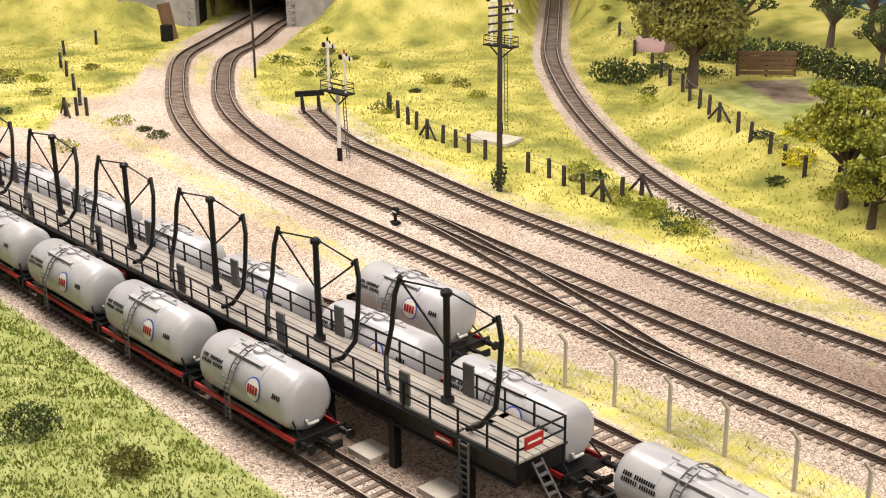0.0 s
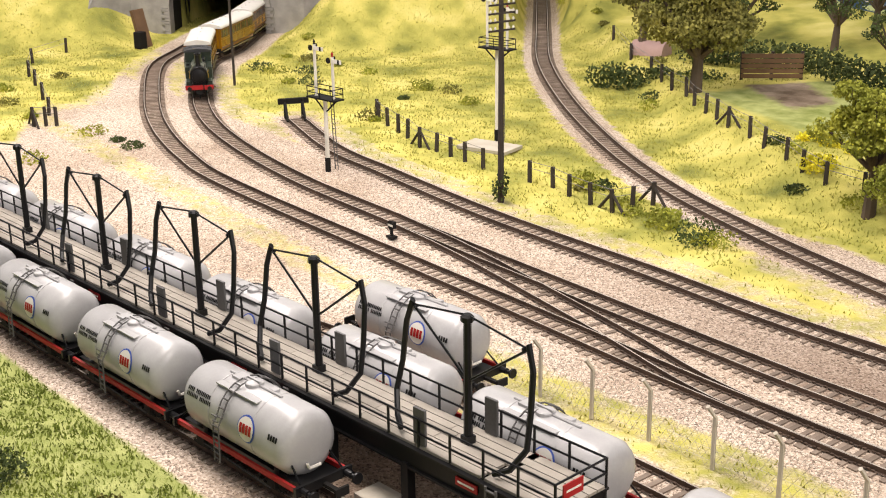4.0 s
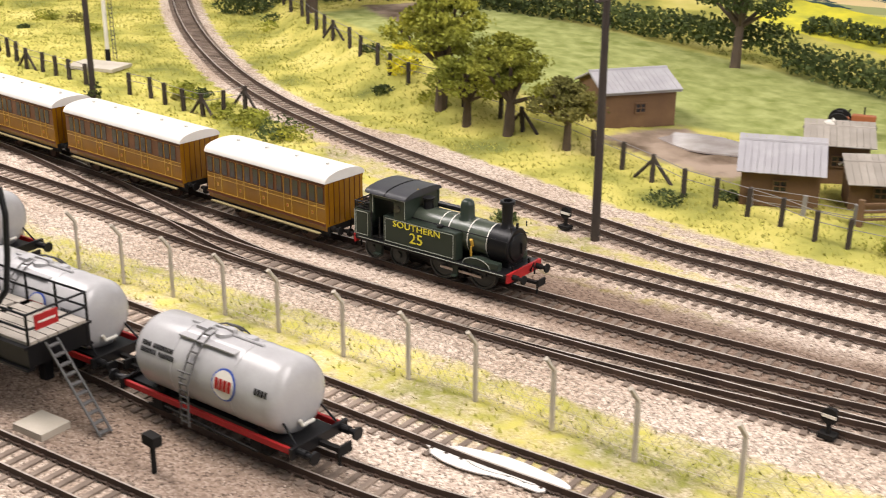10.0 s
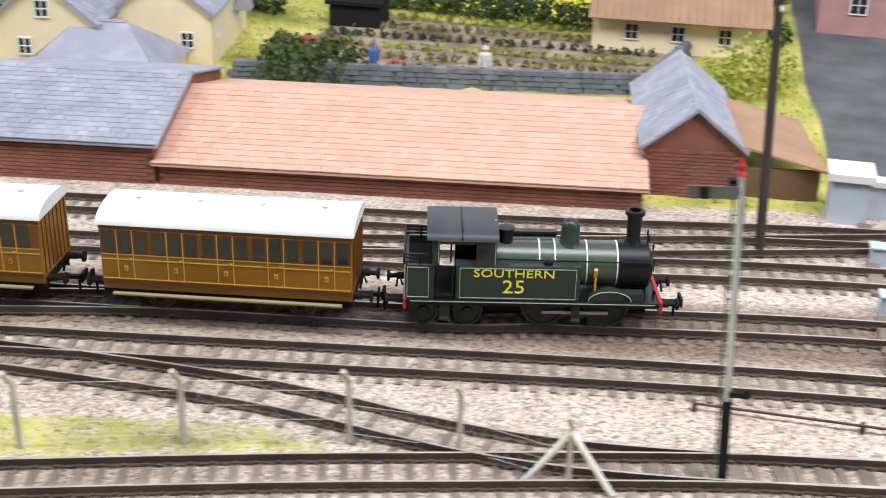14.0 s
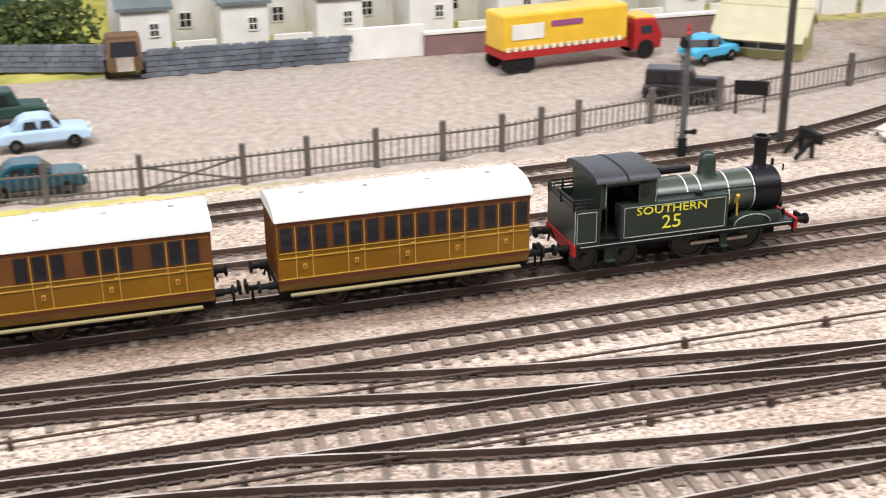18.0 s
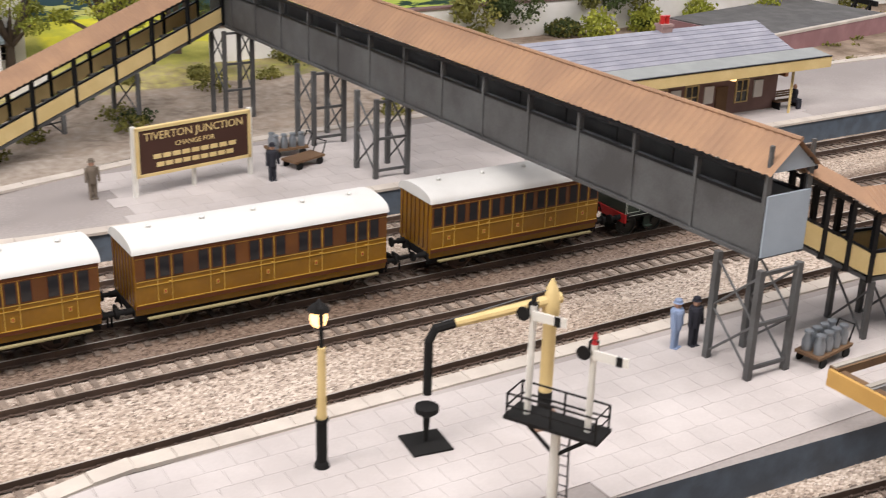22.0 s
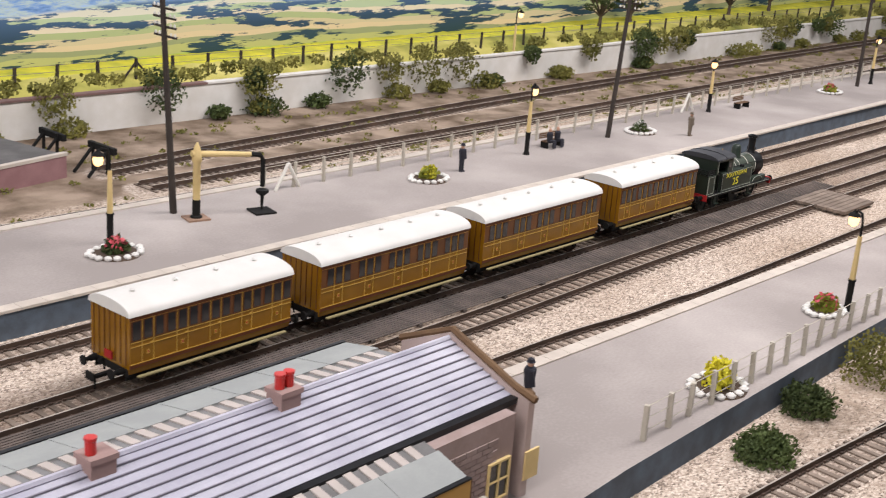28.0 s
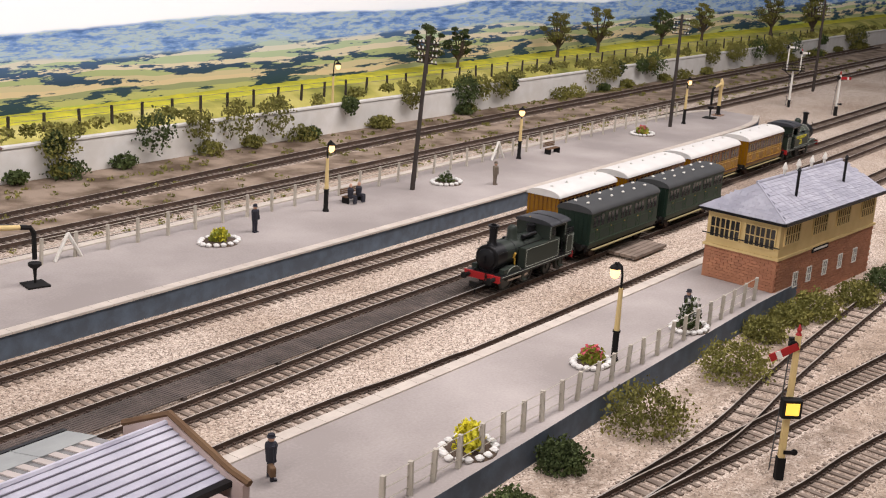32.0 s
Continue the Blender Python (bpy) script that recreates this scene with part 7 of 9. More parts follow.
# ---- station yard ----
def car(x, y, rz, m, label, L=.054, h=.02, kind="saloon"):
    e = thing("parked_car", pose(x, y, .001, 0, 0, rz), label, "car", "parked cars")
    hw = .0105
    lo = [(-L / 2, .0045), (L / 2, .0045), (L / 2, .0085), (L * .46, .0115), (L * .2, .0125), (-L * .38, .0125), (-L * .49, .0105)]
    part("body", Bm().prism(lo, -hw, hw, "y"), m, e, bevel=.0016)
    up = [(-L * .36, .012), (L * .2, .012), (L * .08, h - .001), (L * .02, h), (-L * .18, h), (-L * .26, h - .002)] if kind == "saloon" else [(-L * .47, .012), (L * .22, .012), (L * .14, h), (-L * .46, h)]
    part("cabin", Bm().prism(up, -hw * .82, hw * .82, "y"), m, e, bevel=.0012)
    for s in (-1, 1):
        for a, b in ((-.22, -.06), (-.04, .1)):
            part("side_window", Bm().prism([(L * a, .0132), (L * b, .0132), (L * (b - .03), h - .0022), (L * (a + .02), h - .0022)], s * hw * .83, s * hw * .845, "y"), GLASS, e)
        for q in (-.31, .31):
            part("wheel", Bm().lathe([(.0018, -.0012), (.0042, -.0012), (.0042, .0012), (.0018, .0013)], (L * q, s * hw * .9, .0042), 14, "y"), MATTE, e)
            part("hub_cap", Bm().lathe([(.0018, 0), (.0012, .0004)], (L * q, s * (hw * .9 + .0012), .0042), 10, "y"), STEEL, e)
        part("headlight", Bm().lathe([(.0016, 0), (.0014, .001)], (L / 2 - .0004, s * .007, .009), 10, "x"), WHITE, e)
    part("windscreen", Bm().add([(L * .185, -.007, .0135), (L * .185, .007, .0135), (L * .1, .0065, h - .002), (L * .1, -.0065, h - .002)], [(0, 1, 2, 3)]), GLASS, e)
    part("bumper", Bm().box(L / 2 + .0006, 0, .0062, .0012, .019, .0016), STEEL, e)
    part("bumper", Bm().box(-L / 2 - .0006, 0, .0062, .0012, .019, .0016), STEEL, e)
    return e


car(.279, .782, 4, mat("pale_blue_car_paint", (.5, .66, .8), rough=.25, spec=.5), "pale blue rounded saloon car on the gravel")
car(.274, .693, 3, mat("teal_car_paint", (.012, .075, .1), rough=.25, spec=.5), "dark teal saloon car beside the fence", h=.019)
car(.252, .842, 8, mat("bottle_green_car_paint", (.02, .055, .038), rough=.3, spec=.5), "dark green estate car in the yard", L=.058, h=.022, kind="van")
car(.222, .852, 20, mat("cream_car_paint", (.7, .58, .38), rough=.3, spec=.5), "cream saloon car parked behind another", L=.045)
vin = car(.686, .756, -30, mat("black_car_paint", (.025, .02, .02), rough=.3, spec=.5), "black vintage tourer beside the yard fence", L=.05, h=.022, kind="van")
for s_ in (-1, 1):
    for q in (-.31, .31):
        part("mudguard", Bm().pipe([(.05 * q + .0075 * math.cos(k * .45), s_ * .011, .0035 + .0065 * math.sin(k * .45)) for k in range(8)], .0012, 6), BLACK, vin)
    part("running_board", Bm().box(0, s_ * .0115, .0045, .022, .003, .0008), BLACK, vin)
part("bonnet", Bm().box(.0165, 0, .0135, .015, .01, .006), MATS["black_car_paint"], vin, bevel=.0012)
part("radiator", Bm().box(.0245, 0, .0125, .0014, .009, .008), STEEL, vin)
car(.757, .853, 18, mat("sky_blue_car_paint", (.08, .45, .68), rough=.25, spec=.5), "bright blue saloon car in the yard", L=.045)


def lorry(x, y, rz, trailer):
    e = thing("lorry", pose(x, y, .001, 0, 0, rz), "yellow and red lorry with a box trailer" if trailer else "brown vintage lorry facing the yard", "lorry")
    cab_m = REDB if trailer else WOOD
    YEL = mat("yellow_lorry_paint", (.85, .52, .03), rough=.35, spec=.5)
    x0 = .04 if trailer else 0
    part("cab", Bm().prism([(x0, .006), (x0 + .024, .006), (x0 + .025, .016), (x0 + .019, .029), (x0 + .002, .03), (x0, .026)], -.0125, .0125, "y"), cab_m, e, bevel=.0012)
    part("cab_roof", Bm().box(x0 + .01, 0, .0295, .017, .022, .003), YEL if trailer else WOOD, e, bevel=.001)
    part("windscreen", Bm().add([(x0 + .0252, -.01, .017), (x0 + .0252, .01, .017), (x0 + .0202, .009, .027), (x0 + .0202, -.009, .027)], [(0, 1, 2, 3)]), GLASS, e)
    for s in (-1, 1):
        part("cab_window", Bm().box(x0 + .0105, s * .0126, .021, .009, .0004, .006), GLASS, e)
    if trailer:
        part("box_body", Bm().box(-.02, 0, .0295, .104, .03, .027), YEL, e, "yellow box body", bevel=.002)
        part("lower_side", Bm().box(-.02, 0, .0135, .104, .031, .005), REDB, e, "dark red lower side")
        st = Bm()
        for k in range(16):
            for s in (-1, 1):
                st.box(-.068 + k * .0062, s * .0153, .0178, .003, .0006, .0032)
        part("white_stripes", st, WHITE, e, kind="stuff")
        for s in (-1, 1):
            part("lettering_bar", Bm().box(-.02, s * .0153, .034, .026, .0006, .004), mat("purple_lettering", (.3, .08, .2)), e)
            part("white_panel", Bm().box(-.052, s * .0153, .03, .026, .0006, .011), WHITE, e)
    else:
        part("flatbed", Bm().box(-.03, 0, .012, .058, .026, .003), WOOD, e)
        part("radiator", Bm().box(.0262, 0, .012, .002, .012, .01), STEEL, e)
    for q in ((-.065, -.052, .05) if trailer else (-.045, .013)):
        for s in (-1, 1):
            part("wheel", Bm().lathe([(.003, -.002), (.0068, -.002), (.0068, .002), (.003, .0022)], (q, s * .0125, .0068), 16, "y"), MATTE, e)


lorry(.665, .882, 8, True)
lorry(.335, .955, -90, False)
rail_pts = [(.144, .684), (.19, .681), (.235, .679), (.28, .676), (.329, .673), (.384, .676), (.42, .679), (.46, .682), (.5, .684), (.537, .687), (.564, .694), (.591, .702), (.645, .714), (.699, .726), (.755, .74), (.815, .756), (.87, .772)]
RAILM = mat("dark_grey_brown_timber", (.15, .13, .11), (.1, .085, .07), rough=.9)
rl = thing("yard_railing", Matrix(), "dark grey-brown picket railing with a crossed gate", "fence")
pk = Bm()
for i, ((x, y), (x2, y2)) in enumerate(zip(rail_pts, rail_pts[1:])):
    part("post", Bm().box(x, y, .011, .0032, .0032, .024), RAILM, rl)
    if i == 4:
        for za, zb in ((.003, .016), (.016, .003)):
            part("gate_brace", Bm().tube((x, y, za), (x2, y2, zb), .0007, n=5), RAILM, rl)
    for z in (.004, .0155):
        part("rail", Bm().tube((x, y, z), (x2, y2, z), .0007, n=5), RAILM, rl)
    n = int(math.hypot(x2 - x, y2 - y) / .0042)
    for k in range(1, n):
        u = k / n
        pk.box(x + (x2 - x) * u, y + (y2 - y) * u, .0095, .0008, .0005, .016)
part("picket_row", pk, RAILM, rl, "thin upright pickets", kind="stuff")


def terrace():
    for k in range(9):
        x = .33 + k * .074
        e = house("terraced_house", "white rendered terraced house with back extension", x, 1.03, 0, .074, .09, .075, .1, WHITEW, SLATE, cat="house", group="terraced houses", over=0)
        for wx, wz in ((.016, .05), (.05, .05), (.058, .022)):
            window(e, wx, -.0005, wz, .0085, .011)
        part("extension", Bm().box(.024, -.028, .021, .036, .056, .042), WHITEW, e, bevel=.0004)
        part("extension_roof", Bm().add([(.003, -.059, .042), (.045, -.059, .042), (.045, 0, .052), (.003, 0, .052), (.003, -.059, .0445), (.045, -.059, .0445), (.045, 0, .0545), (.003, 0, .0545)],
                                        [(3, 2, 1, 0), (4, 5, 6, 7), (0, 1, 5, 4), (1, 2, 6, 5), (2, 3, 7, 6), (3, 0, 4, 7)]), mat("dark_green_slate", (.17, .2, .2), (.12, .14, .14), per=.1), e)
        window(e, .03, -.0563, .027, .006, .009)
        part("yard_wall", Bm().box(.06, -.06, .009, .03, .003, .018), WHITEW, e)


terrace()
plum = house('brick_house', 'plum brick house with a grey roof', .02, 1.03, 0, .17, .08, .06, .085, mat('pinkish_house_brick', (.42, .24, .22), (.33, .18, .17), per=.1), SLATE, cat='house')
for wx in (.03, .085, .14):
    window(plum, wx, -.0006, .03, .012, .014)
stone_wall(.19, 1.0, .33, .955, .02, 'dark grey stone wall by the lane', DSTONE)
hb = Bm()
for i in range(10):
    hb.clumps((.235 + i * .008, 1.0, .03), .022, 200, .002, RND, 1.2)
solid('yew_hedge', hb, LEAFD, 'tall dark green hedge behind the stone wall', 'hedge')
stone_wall(.346, .94, .50, .94, .02, "dark grey stone wall at the back of the yard", DSTONE)
solid("white_wall", Bm().box(.03, 0, .012, .06, .006, .024), WHITEW, "short white wall at the yard's back", "wall", at=pose(.50, .943, 0))
BPINK = mat("brown_plum_wall", (.25, .15, .13), (.18, .11, .1), rough=.9)
solid("yard_wall", Bm().box(.16, 0, .0085, .32, .006, .017).box(.16, 0, .018, .322, .008, .002, mi=1), [BPINK, WHITE], "plum-brown wall with white coping behind the yard", "wall", at=pose(.56, .938, 0))
shed = house("timber_shed", "yellow-green timber shed with pale roof", .772, .872, -40, .066, .05, .02, .034, mat("yellow_green_boards", (.45, .42, .2), (.33, .3, .14), rough=.8), mat("pale_felt_roof", (.6, .55, .36), rough=.85), tw=.07, th=.05, cat="shed")
window(shed, .033, -.0005, .012, .04, .009, m=WHITE)
nb = thing("notice_board", pose(.715, .715, 0, 0, 0, -30), "dark blank notice board on two posts", "notice board")
part("board", Bm().box(0, 0, .017, .022, .0014, .009), MATTE, nb)
for s in (-1, 1):
    part("leg", Bm().box(s * .009, 0, .008, .0016, .0016, .018), MATTE, nb)
post_signal(-.038, .369, .118, 5, "tall slim grey-white signal post with black foot and red fittings", post_m=mat("grey_white_post", (.55, .55, .55), rough=.6), arm_m=IRON, base=.035, wide=.0023, side=-1, lean=-3.5)
telegraph_pole(-.025, .575, .15, lean=-3)
telegraph_pole(.70, .651, .16)
post_signal(.632, .645, .072, -15, "grey lattice-like signal post by the yard", post_m=IRON, arm_m=IRON, base=.012)
buffer_stop(.699, .622, 0, "small black buffer by the branch", k=.7)
for x, y, h in ((.98, 1.02, .09), (1.06, 1.0, .1), (1.13, 1.04, .08), (.93, .99, .05)):
    tree(x, y, h, h * .5, LEAF if x < 1.1 else LEAFD, "bright green tree behind the footbridge", n=1100)


# ---- platforms ----
PZ = .0165


def platform(name, label, south, north, top_m, ramp_x, edge_s, edge_n):
    """south and north: edge lines (x, y) with the same count, west end first; ramps where x < ramp_x."""
    e = thing(name, Matrix(), label, "platform", kind="structure")
    n = len(south)

    def zz(x):
        return .003 + (PZ - .003) * min(1, max(0, (x - ramp_x[0]) / (ramp_x[1] - ramp_x[0]))) if x < ramp_x[1] else PZ
    vs = []
    for (a, b), (c, d) in zip(south, north):
        vs += [(a, b, zz(a)), (c, d, zz(c)), (a, b, 0), (c, d, 0)]
    fs = []
    for i in range(n - 1):
        p = 4 * i
        fs += [(p, p + 4, p + 5, p + 1)]
    part("surface", Bm().add(vs, fs), top_m, e)
    for s, line, on in ((0, south, edge_s), (1, north, edge_n)):
        w = Bm()
        w.add(vs, [((4 * i + s), 4 * i + s + 4, 4 * i + s + 6, 4 * i + s + 2) for i in range(n - 1)])
        part("facing_wall", w, PWALL, e)
        if on:
            c, q = curve(line, .016)
            for i in range(len(c) - 1):
                (x, y), (x2, y2) = c[i], c[i + 1]
                mid = ((x + x2) / 2, (y + y2) / 2 + (.0035 if s == 0 else -.0035))
                z = zz(mid[0])
                tilt = math.degrees(math.atan2(zz(x2) - zz(x), .016))
                part("edging_slab", Bm().box(mid[0], mid[1], z + .0002, .0157, .0085, .0016, math.degrees(math.atan2(y2 - y, x2 - x)), ry=-tilt), EDGE, e)
    part("end_wall", Bm().add(vs, [(4 * n - 4, 4 * n - 3, 4 * n - 1, 4 * n - 2)]), PWALL, e)
    return e


SP = platform("south_platform", "pale paved station platform with ramp", [(.80, .306), (.849, .294), (.93, .279), (1.01, .267), (1.138, .259), (1.3, .258), (1.6, .262), (1.77, .272), (2.0, .277), (2.25, .279), (2.46, .272)],
              [(.754, .363), (.849, .3715), (.93, .373), (1.01, .374), (1.138, .375), (1.3, .376), (1.6, .377), (1.77, .377), (2.0, .37), (2.25, .364), (2.46, .36)], PLAT, (.754, .86), False, True)
IP = platform("island_platform", "grey asphalt island platform with blue-grey facing wall", [(.758, .632), (.85, .612), (.935, .603), (1.1, .6), (1.5, .6), (2.0, .598), (2.6, .598), (3.0, .604), (3.12, .63)],
              [(.762, .646), (.85, .684), (.935, .71), (1.1, .735), (1.5, .738), (2.0, .73), (2.6, .727), (3.0, .722), (3.12, .70)], PLAT, (.755, .87), True, True)
# paving flags on the near part of the platform
flags = Bm()
for i in range(-6, 37):
    for j in range(9):
        x, y = .83 + i * .0125 + (.006 if j % 2 else 0), .262 + j * .0118
        lo = np.interp(x, [.754, .8, .849, .93, 1.01, 1.138, 1.4], [.363, .306, .294, .279, .267, .259, .259]) + .006
        if y < lo or y > .364:
            continue
        z = .003 + (PZ - .003) * min(1, max(0, (x - .754) / .106))
        flags.box(x, y, z + .0001, .01238, .01168, .0008, ry=-7 if x < .856 else 0)
part("paving_flags", flags, PAVE, SP, "pale grey paving flags", kind="stuff")
fl2 = Bm()
for i in range(40):
    for j in range(7):
        x, y = .86 + i * .0155 + (.007 if j % 2 else 0), .615 + j * .0155
        if x < .95 or y > np.interp(x, [.85, .935, 1.1], [.675, .7, .725]) or y < .612:
            continue
        fl2.box(x, y, PZ + .0001, .01535, .01535, .0008)
part("paving_flags", fl2, PAVE, IP, "pale grey paving flags", kind="stuff")
TROD = mat("trodden_crossing_boards", (.17, .14, .12), (.10, .08, .066), rough=.95, per=.12, bump=.5)
bc = thing("board_crossing", Matrix(), "weathered timber barrow crossing over the tracks", "crossing", kind="structure")
for k in range(20):
    y = .345 + k * .0082
    if min(abs(y - c) for c in (.462 - .00885, .462 + .00885, .387 - .00885, .387 + .00885, .506 - .00885, .506 + .00885)) < .0035:
        continue
    part("board", Bm().box(.7275 - (y - .35) * .09, y, .0026, .027, .0079, .0022, -2), TROD, bc)
for k in range(8):
    part("ramp_plank", Bm().box(.744 + k * .0052, .336, .0032, .0048, .05 - .002 * (k % 3), .0028, 8), PLANK, bc, "weathered plank of the ramp foot")
for k in range(9):
    part("board", Bm().box(2.36 + k * .0, .425 + k * .0055, .0035, .06, .0048, .0024), SLEEPER, bc)
stile = thing("stop_frame", pose(.735, .348, .001, 0, 0, 95), "black timber stop frame beside the ramp", "frame")
for s in (-1, 1):
    part("leg", Bm().box(s * .0125, 0, .0085, .003, .003, .018).box(s * .0125, 0, .0008, .006, .008, .002), MATTE, stile)
part("top_rail", Bm().box(0, 0, .017, .03, .0035, .0035), MATTE, stile)
post_signal(.70, .355, .078, -25, "tall white signal post with red lamp", base=.013, arm_m=WHITE, arm_z=.012)
bracket_signal(.977, .266, .055, -62, "white bracket signal with railings before the platform", h=.095)
lamp_post(.875, .64, PZ)
lamp_post(.925, .335, PZ, 70)
for x, y, z, rz in ((1.77, .667, PZ, 180), (2.211, .674, PZ, 20), (2.957, .674, PZ, 10), (2.058, .30, PZ, 60)):
    lamp_post(x, y, z, rz)
lamp_post(2.56, .69, PZ, 0, "white-posted station lamp beside the fence", .058, False)
lamp_post(2.6, 1.0, 0, 0, "dark lamp post behind the running lines", .085)

# station nameboard
nbd = thing("station_nameboard", pose(1.0, .655, PZ, 0, 0, 9), "brown station nameboard with cream letters on white posts", "nameboard")
part("board", Bm().box(0, 0, .027, .072, .002, .026), SIGNB, nbd, "chocolate brown board")
fr = Bm()
for s in (-1, 1):
    fr.box(s * .037, 0, .027, .002, .003, .029).box(0, 0, .027 + s * .0138, .076, .003, .0018)
part("frame", fr, CREAM, nbd)
for s in (-1, 1):
    part("post", Bm().box(s * .0385, .001, .021, .0024, .0024, .043), WHITE, nbd)
part("post", Bm().box(0, .002, .01, .002, .002, .024), WHITE, nbd)
letters("TIVERTON JUNCTION", .0066, CREAM, nbd, pose(0, -.0012, .0355, 90, 0, 0))
letters("CHANGE FOR", .0042, CREAM, nbd, pose(0, -.0012, .0292, 90, 0, 0))
for z, w in ((.0235, .056), (.0185, .052)):
    for k in range(9):
        part("lettering_bar", Bm().box(-w / 2 + (k + .5) * w / 9, -.0012, z, w / 9 * .8, .0004, .0026), CREAM, nbd)


def water_crane(x, y, z, rz, arm=.036, h=.05):
    e = thing("water_crane", pose(x, y, z, 0, 0, rz), "yellow water crane with jib pipe and black base", "water crane", "water cranes")
    part("base", Bm().lathe([(.0042, 0), (.0042, .002), (.0028, .003), (.0028, .014)], n=12), MATTE, e)
    part("column", Bm().lathe([(.0026, .014), (.0026, h * .8), (.0034, h * .82), (.0034, h * .9), (.0024, h), (.0006, h + .004)], n=12), CREAM, e, smooth=True)
    part("jib", Bm().tube((-.004, 0, h * .93), (arm * .8, 0, h * .86), .0022, .0019, 10), CREAM, e)
    part("bag_pipe", Bm().pipe([(arm * .78, 0, h * .86), (arm * .95, 0, h * .84), (arm, 0, h * .76), (arm, 0, h * .38)], .0018, 8), MATTE, e, "black leather hose")
    part("stay_rod", Bm().tube((0, 0, h), (arm * .9, 0, h * .88), .0003, n=4), IRON, e)
    part("drain", Bm().lathe([(.0008, .002), (.0014, .012), (.0046, .0145), (.0046, .0165), (.003, .0165)], (arm, 0, 0), 12).box(arm, 0, .0006, .016, .016, .0014), MATTE, e, "black drain basin on a post")
    part("plinth", Bm().box(0, 0, .0006, .016, .014, .0014), mat("brown_plinth", (.35, .22, .15)), e)
    return e


water_crane(1.016, .324, PZ, 172, .05, .057)
water_crane(1.848, .68, PZ, -14, .05)
water_crane(3.072, .674, PZ, 185)

# ---- footbridge ----
FBX0, FBX1, FY0, FY1 = 1.122, 1.147, .323, .885


def footbridge():
    e = thing("footbridge", Matrix(), "long grey iron footbridge with brown corrugated roof", "footbridge")
    skew = -.02  # x shift from near end to far end

    def X(x, y):
        return x + skew * (y - FY0) / (FY1 - FY0)

    def slab(x0, x1, z0, z1, y0, y1):
        return Bm().add([(X(x0, y0), y0, z0), (X(x1, y0), y0, z0), (X(x1, y1), y1, z0), (X(x0, y1), y1, z0), (X(x0, y0), y0, z1), (X(x1, y0), y0, z1), (X(x1, y1), y1, z1), (X(x0, y1), y1, z1)],
                        [(3, 2, 1, 0), (4, 5, 6, 7), (0, 1, 5, 4), (1, 2, 6, 5), (2, 3, 7, 6), (3, 0, 4, 7)])
    part("deck", slab(FBX0, FBX1, .066, .069, FY0, FY1), IRON, e)
    k = 14
    for i in range(k):
        y0 = FY0 + (FY1 - FY0) * i / k
        y1 = FY0 + (FY1 - FY0) * (i + 1) / k
        for x in (FBX0, FBX1 - .0012):
            part("side_panel", slab(x, x + .0012, .068, .0915, y0 + .0004, y1 - .0004), IRON, e)
            part("panel_rib", slab(x - .0008, x + .002, .066, .106, y0 - .0009, y0 + .0009), IRON, e)
        for x in (FBX0 - .0006, FBX1 - .0008):
            part("handrail", slab(x, x + .0024, .0912, .0926, y0, y1), BLACK, e)
            part("lower_flange", slab(x - .0008, x + .0028, .0665, .068, y0, y1), IRON, e)
    mid = (FBX0 + FBX1) / 2
    for s in (-1, 1):
        xe = mid + s * .0155
        n = 250
        vs, fs = [], []
        for i in range(n + 1):
            y = FY0 - .004 + (FY1 - FY0 + .008) * i / n
            lift = .0007 * (i % 2)
            vs += [(X(mid, y), y, .1178 + lift), (X(xe, y), y, .1042 + lift)]
        for i in range(n):
            fs.append((2 * i, 2 * i + 2, 2 * i + 3, 2 * i + 1))
        part("roof_sheet", Bm().add(vs, fs), RUSTROOF, e, "rust-brown corrugated roof")
        part("eave_beam", slab(xe - .001, xe + .001, .1022, .104, FY0, FY1), BLACK, e)
    part("ridge_cap", Bm().tube((X(mid, FY0 - .004), FY0 - .004, .1183), (X(mid, FY1), FY1, .1183), .0011, n=6), RUSTROOF, e)
    LG = mat("pale_blue_grey_paint", (.42, .48, .53), (.35, .4, .45), rough=.6)
    part("end_panel", Bm().box(mid, FY0 - .001, .081, .025, .0014, .027), LG, e, "pale blue-grey end panel")
    part("end_gable", Bm().prism([(mid - .0135, .1045), (mid + .0135, .1045), (mid, .1165)], FY0 - .0015, FY0, "y"), LG, e, "pale blue-grey gable")
    for s in (-1, 1):
        part("corner_post", Bm().box(mid + s * .012, FY0, .092, .0016, .0016, .048), IRON, e)
    # trestles
    for y0, y1 in ((.312, .337), (.62, .645), (.70, .725), (.84, .865)):
        for x in (X(FBX0, y0) - .009, X(FBX1, y0) - .012):
            for y in (y0, y1):
                z0 = PZ if y < .74 else .0
                part("leg", Bm().box(x, y, (z0 + .067) / 2, .0028, .0028, .067 - z0), IRON, e)
            for za, zb in ((.02, .042), (.042, .064)):
                part("cross_brace", Bm().tube((x, y0, za), (x, y1, zb), .0006, n=5).tube((x, y1, za), (x, y0, zb), .0006, n=5), IRON, e)
        for z in (.022, .042, .065):
            part("tie_bar", Bm().box((X(FBX0, y0) + X(FBX1, y0)) / 2 - .0105, y0, z, .024, .0012, .0016), IRON, e)
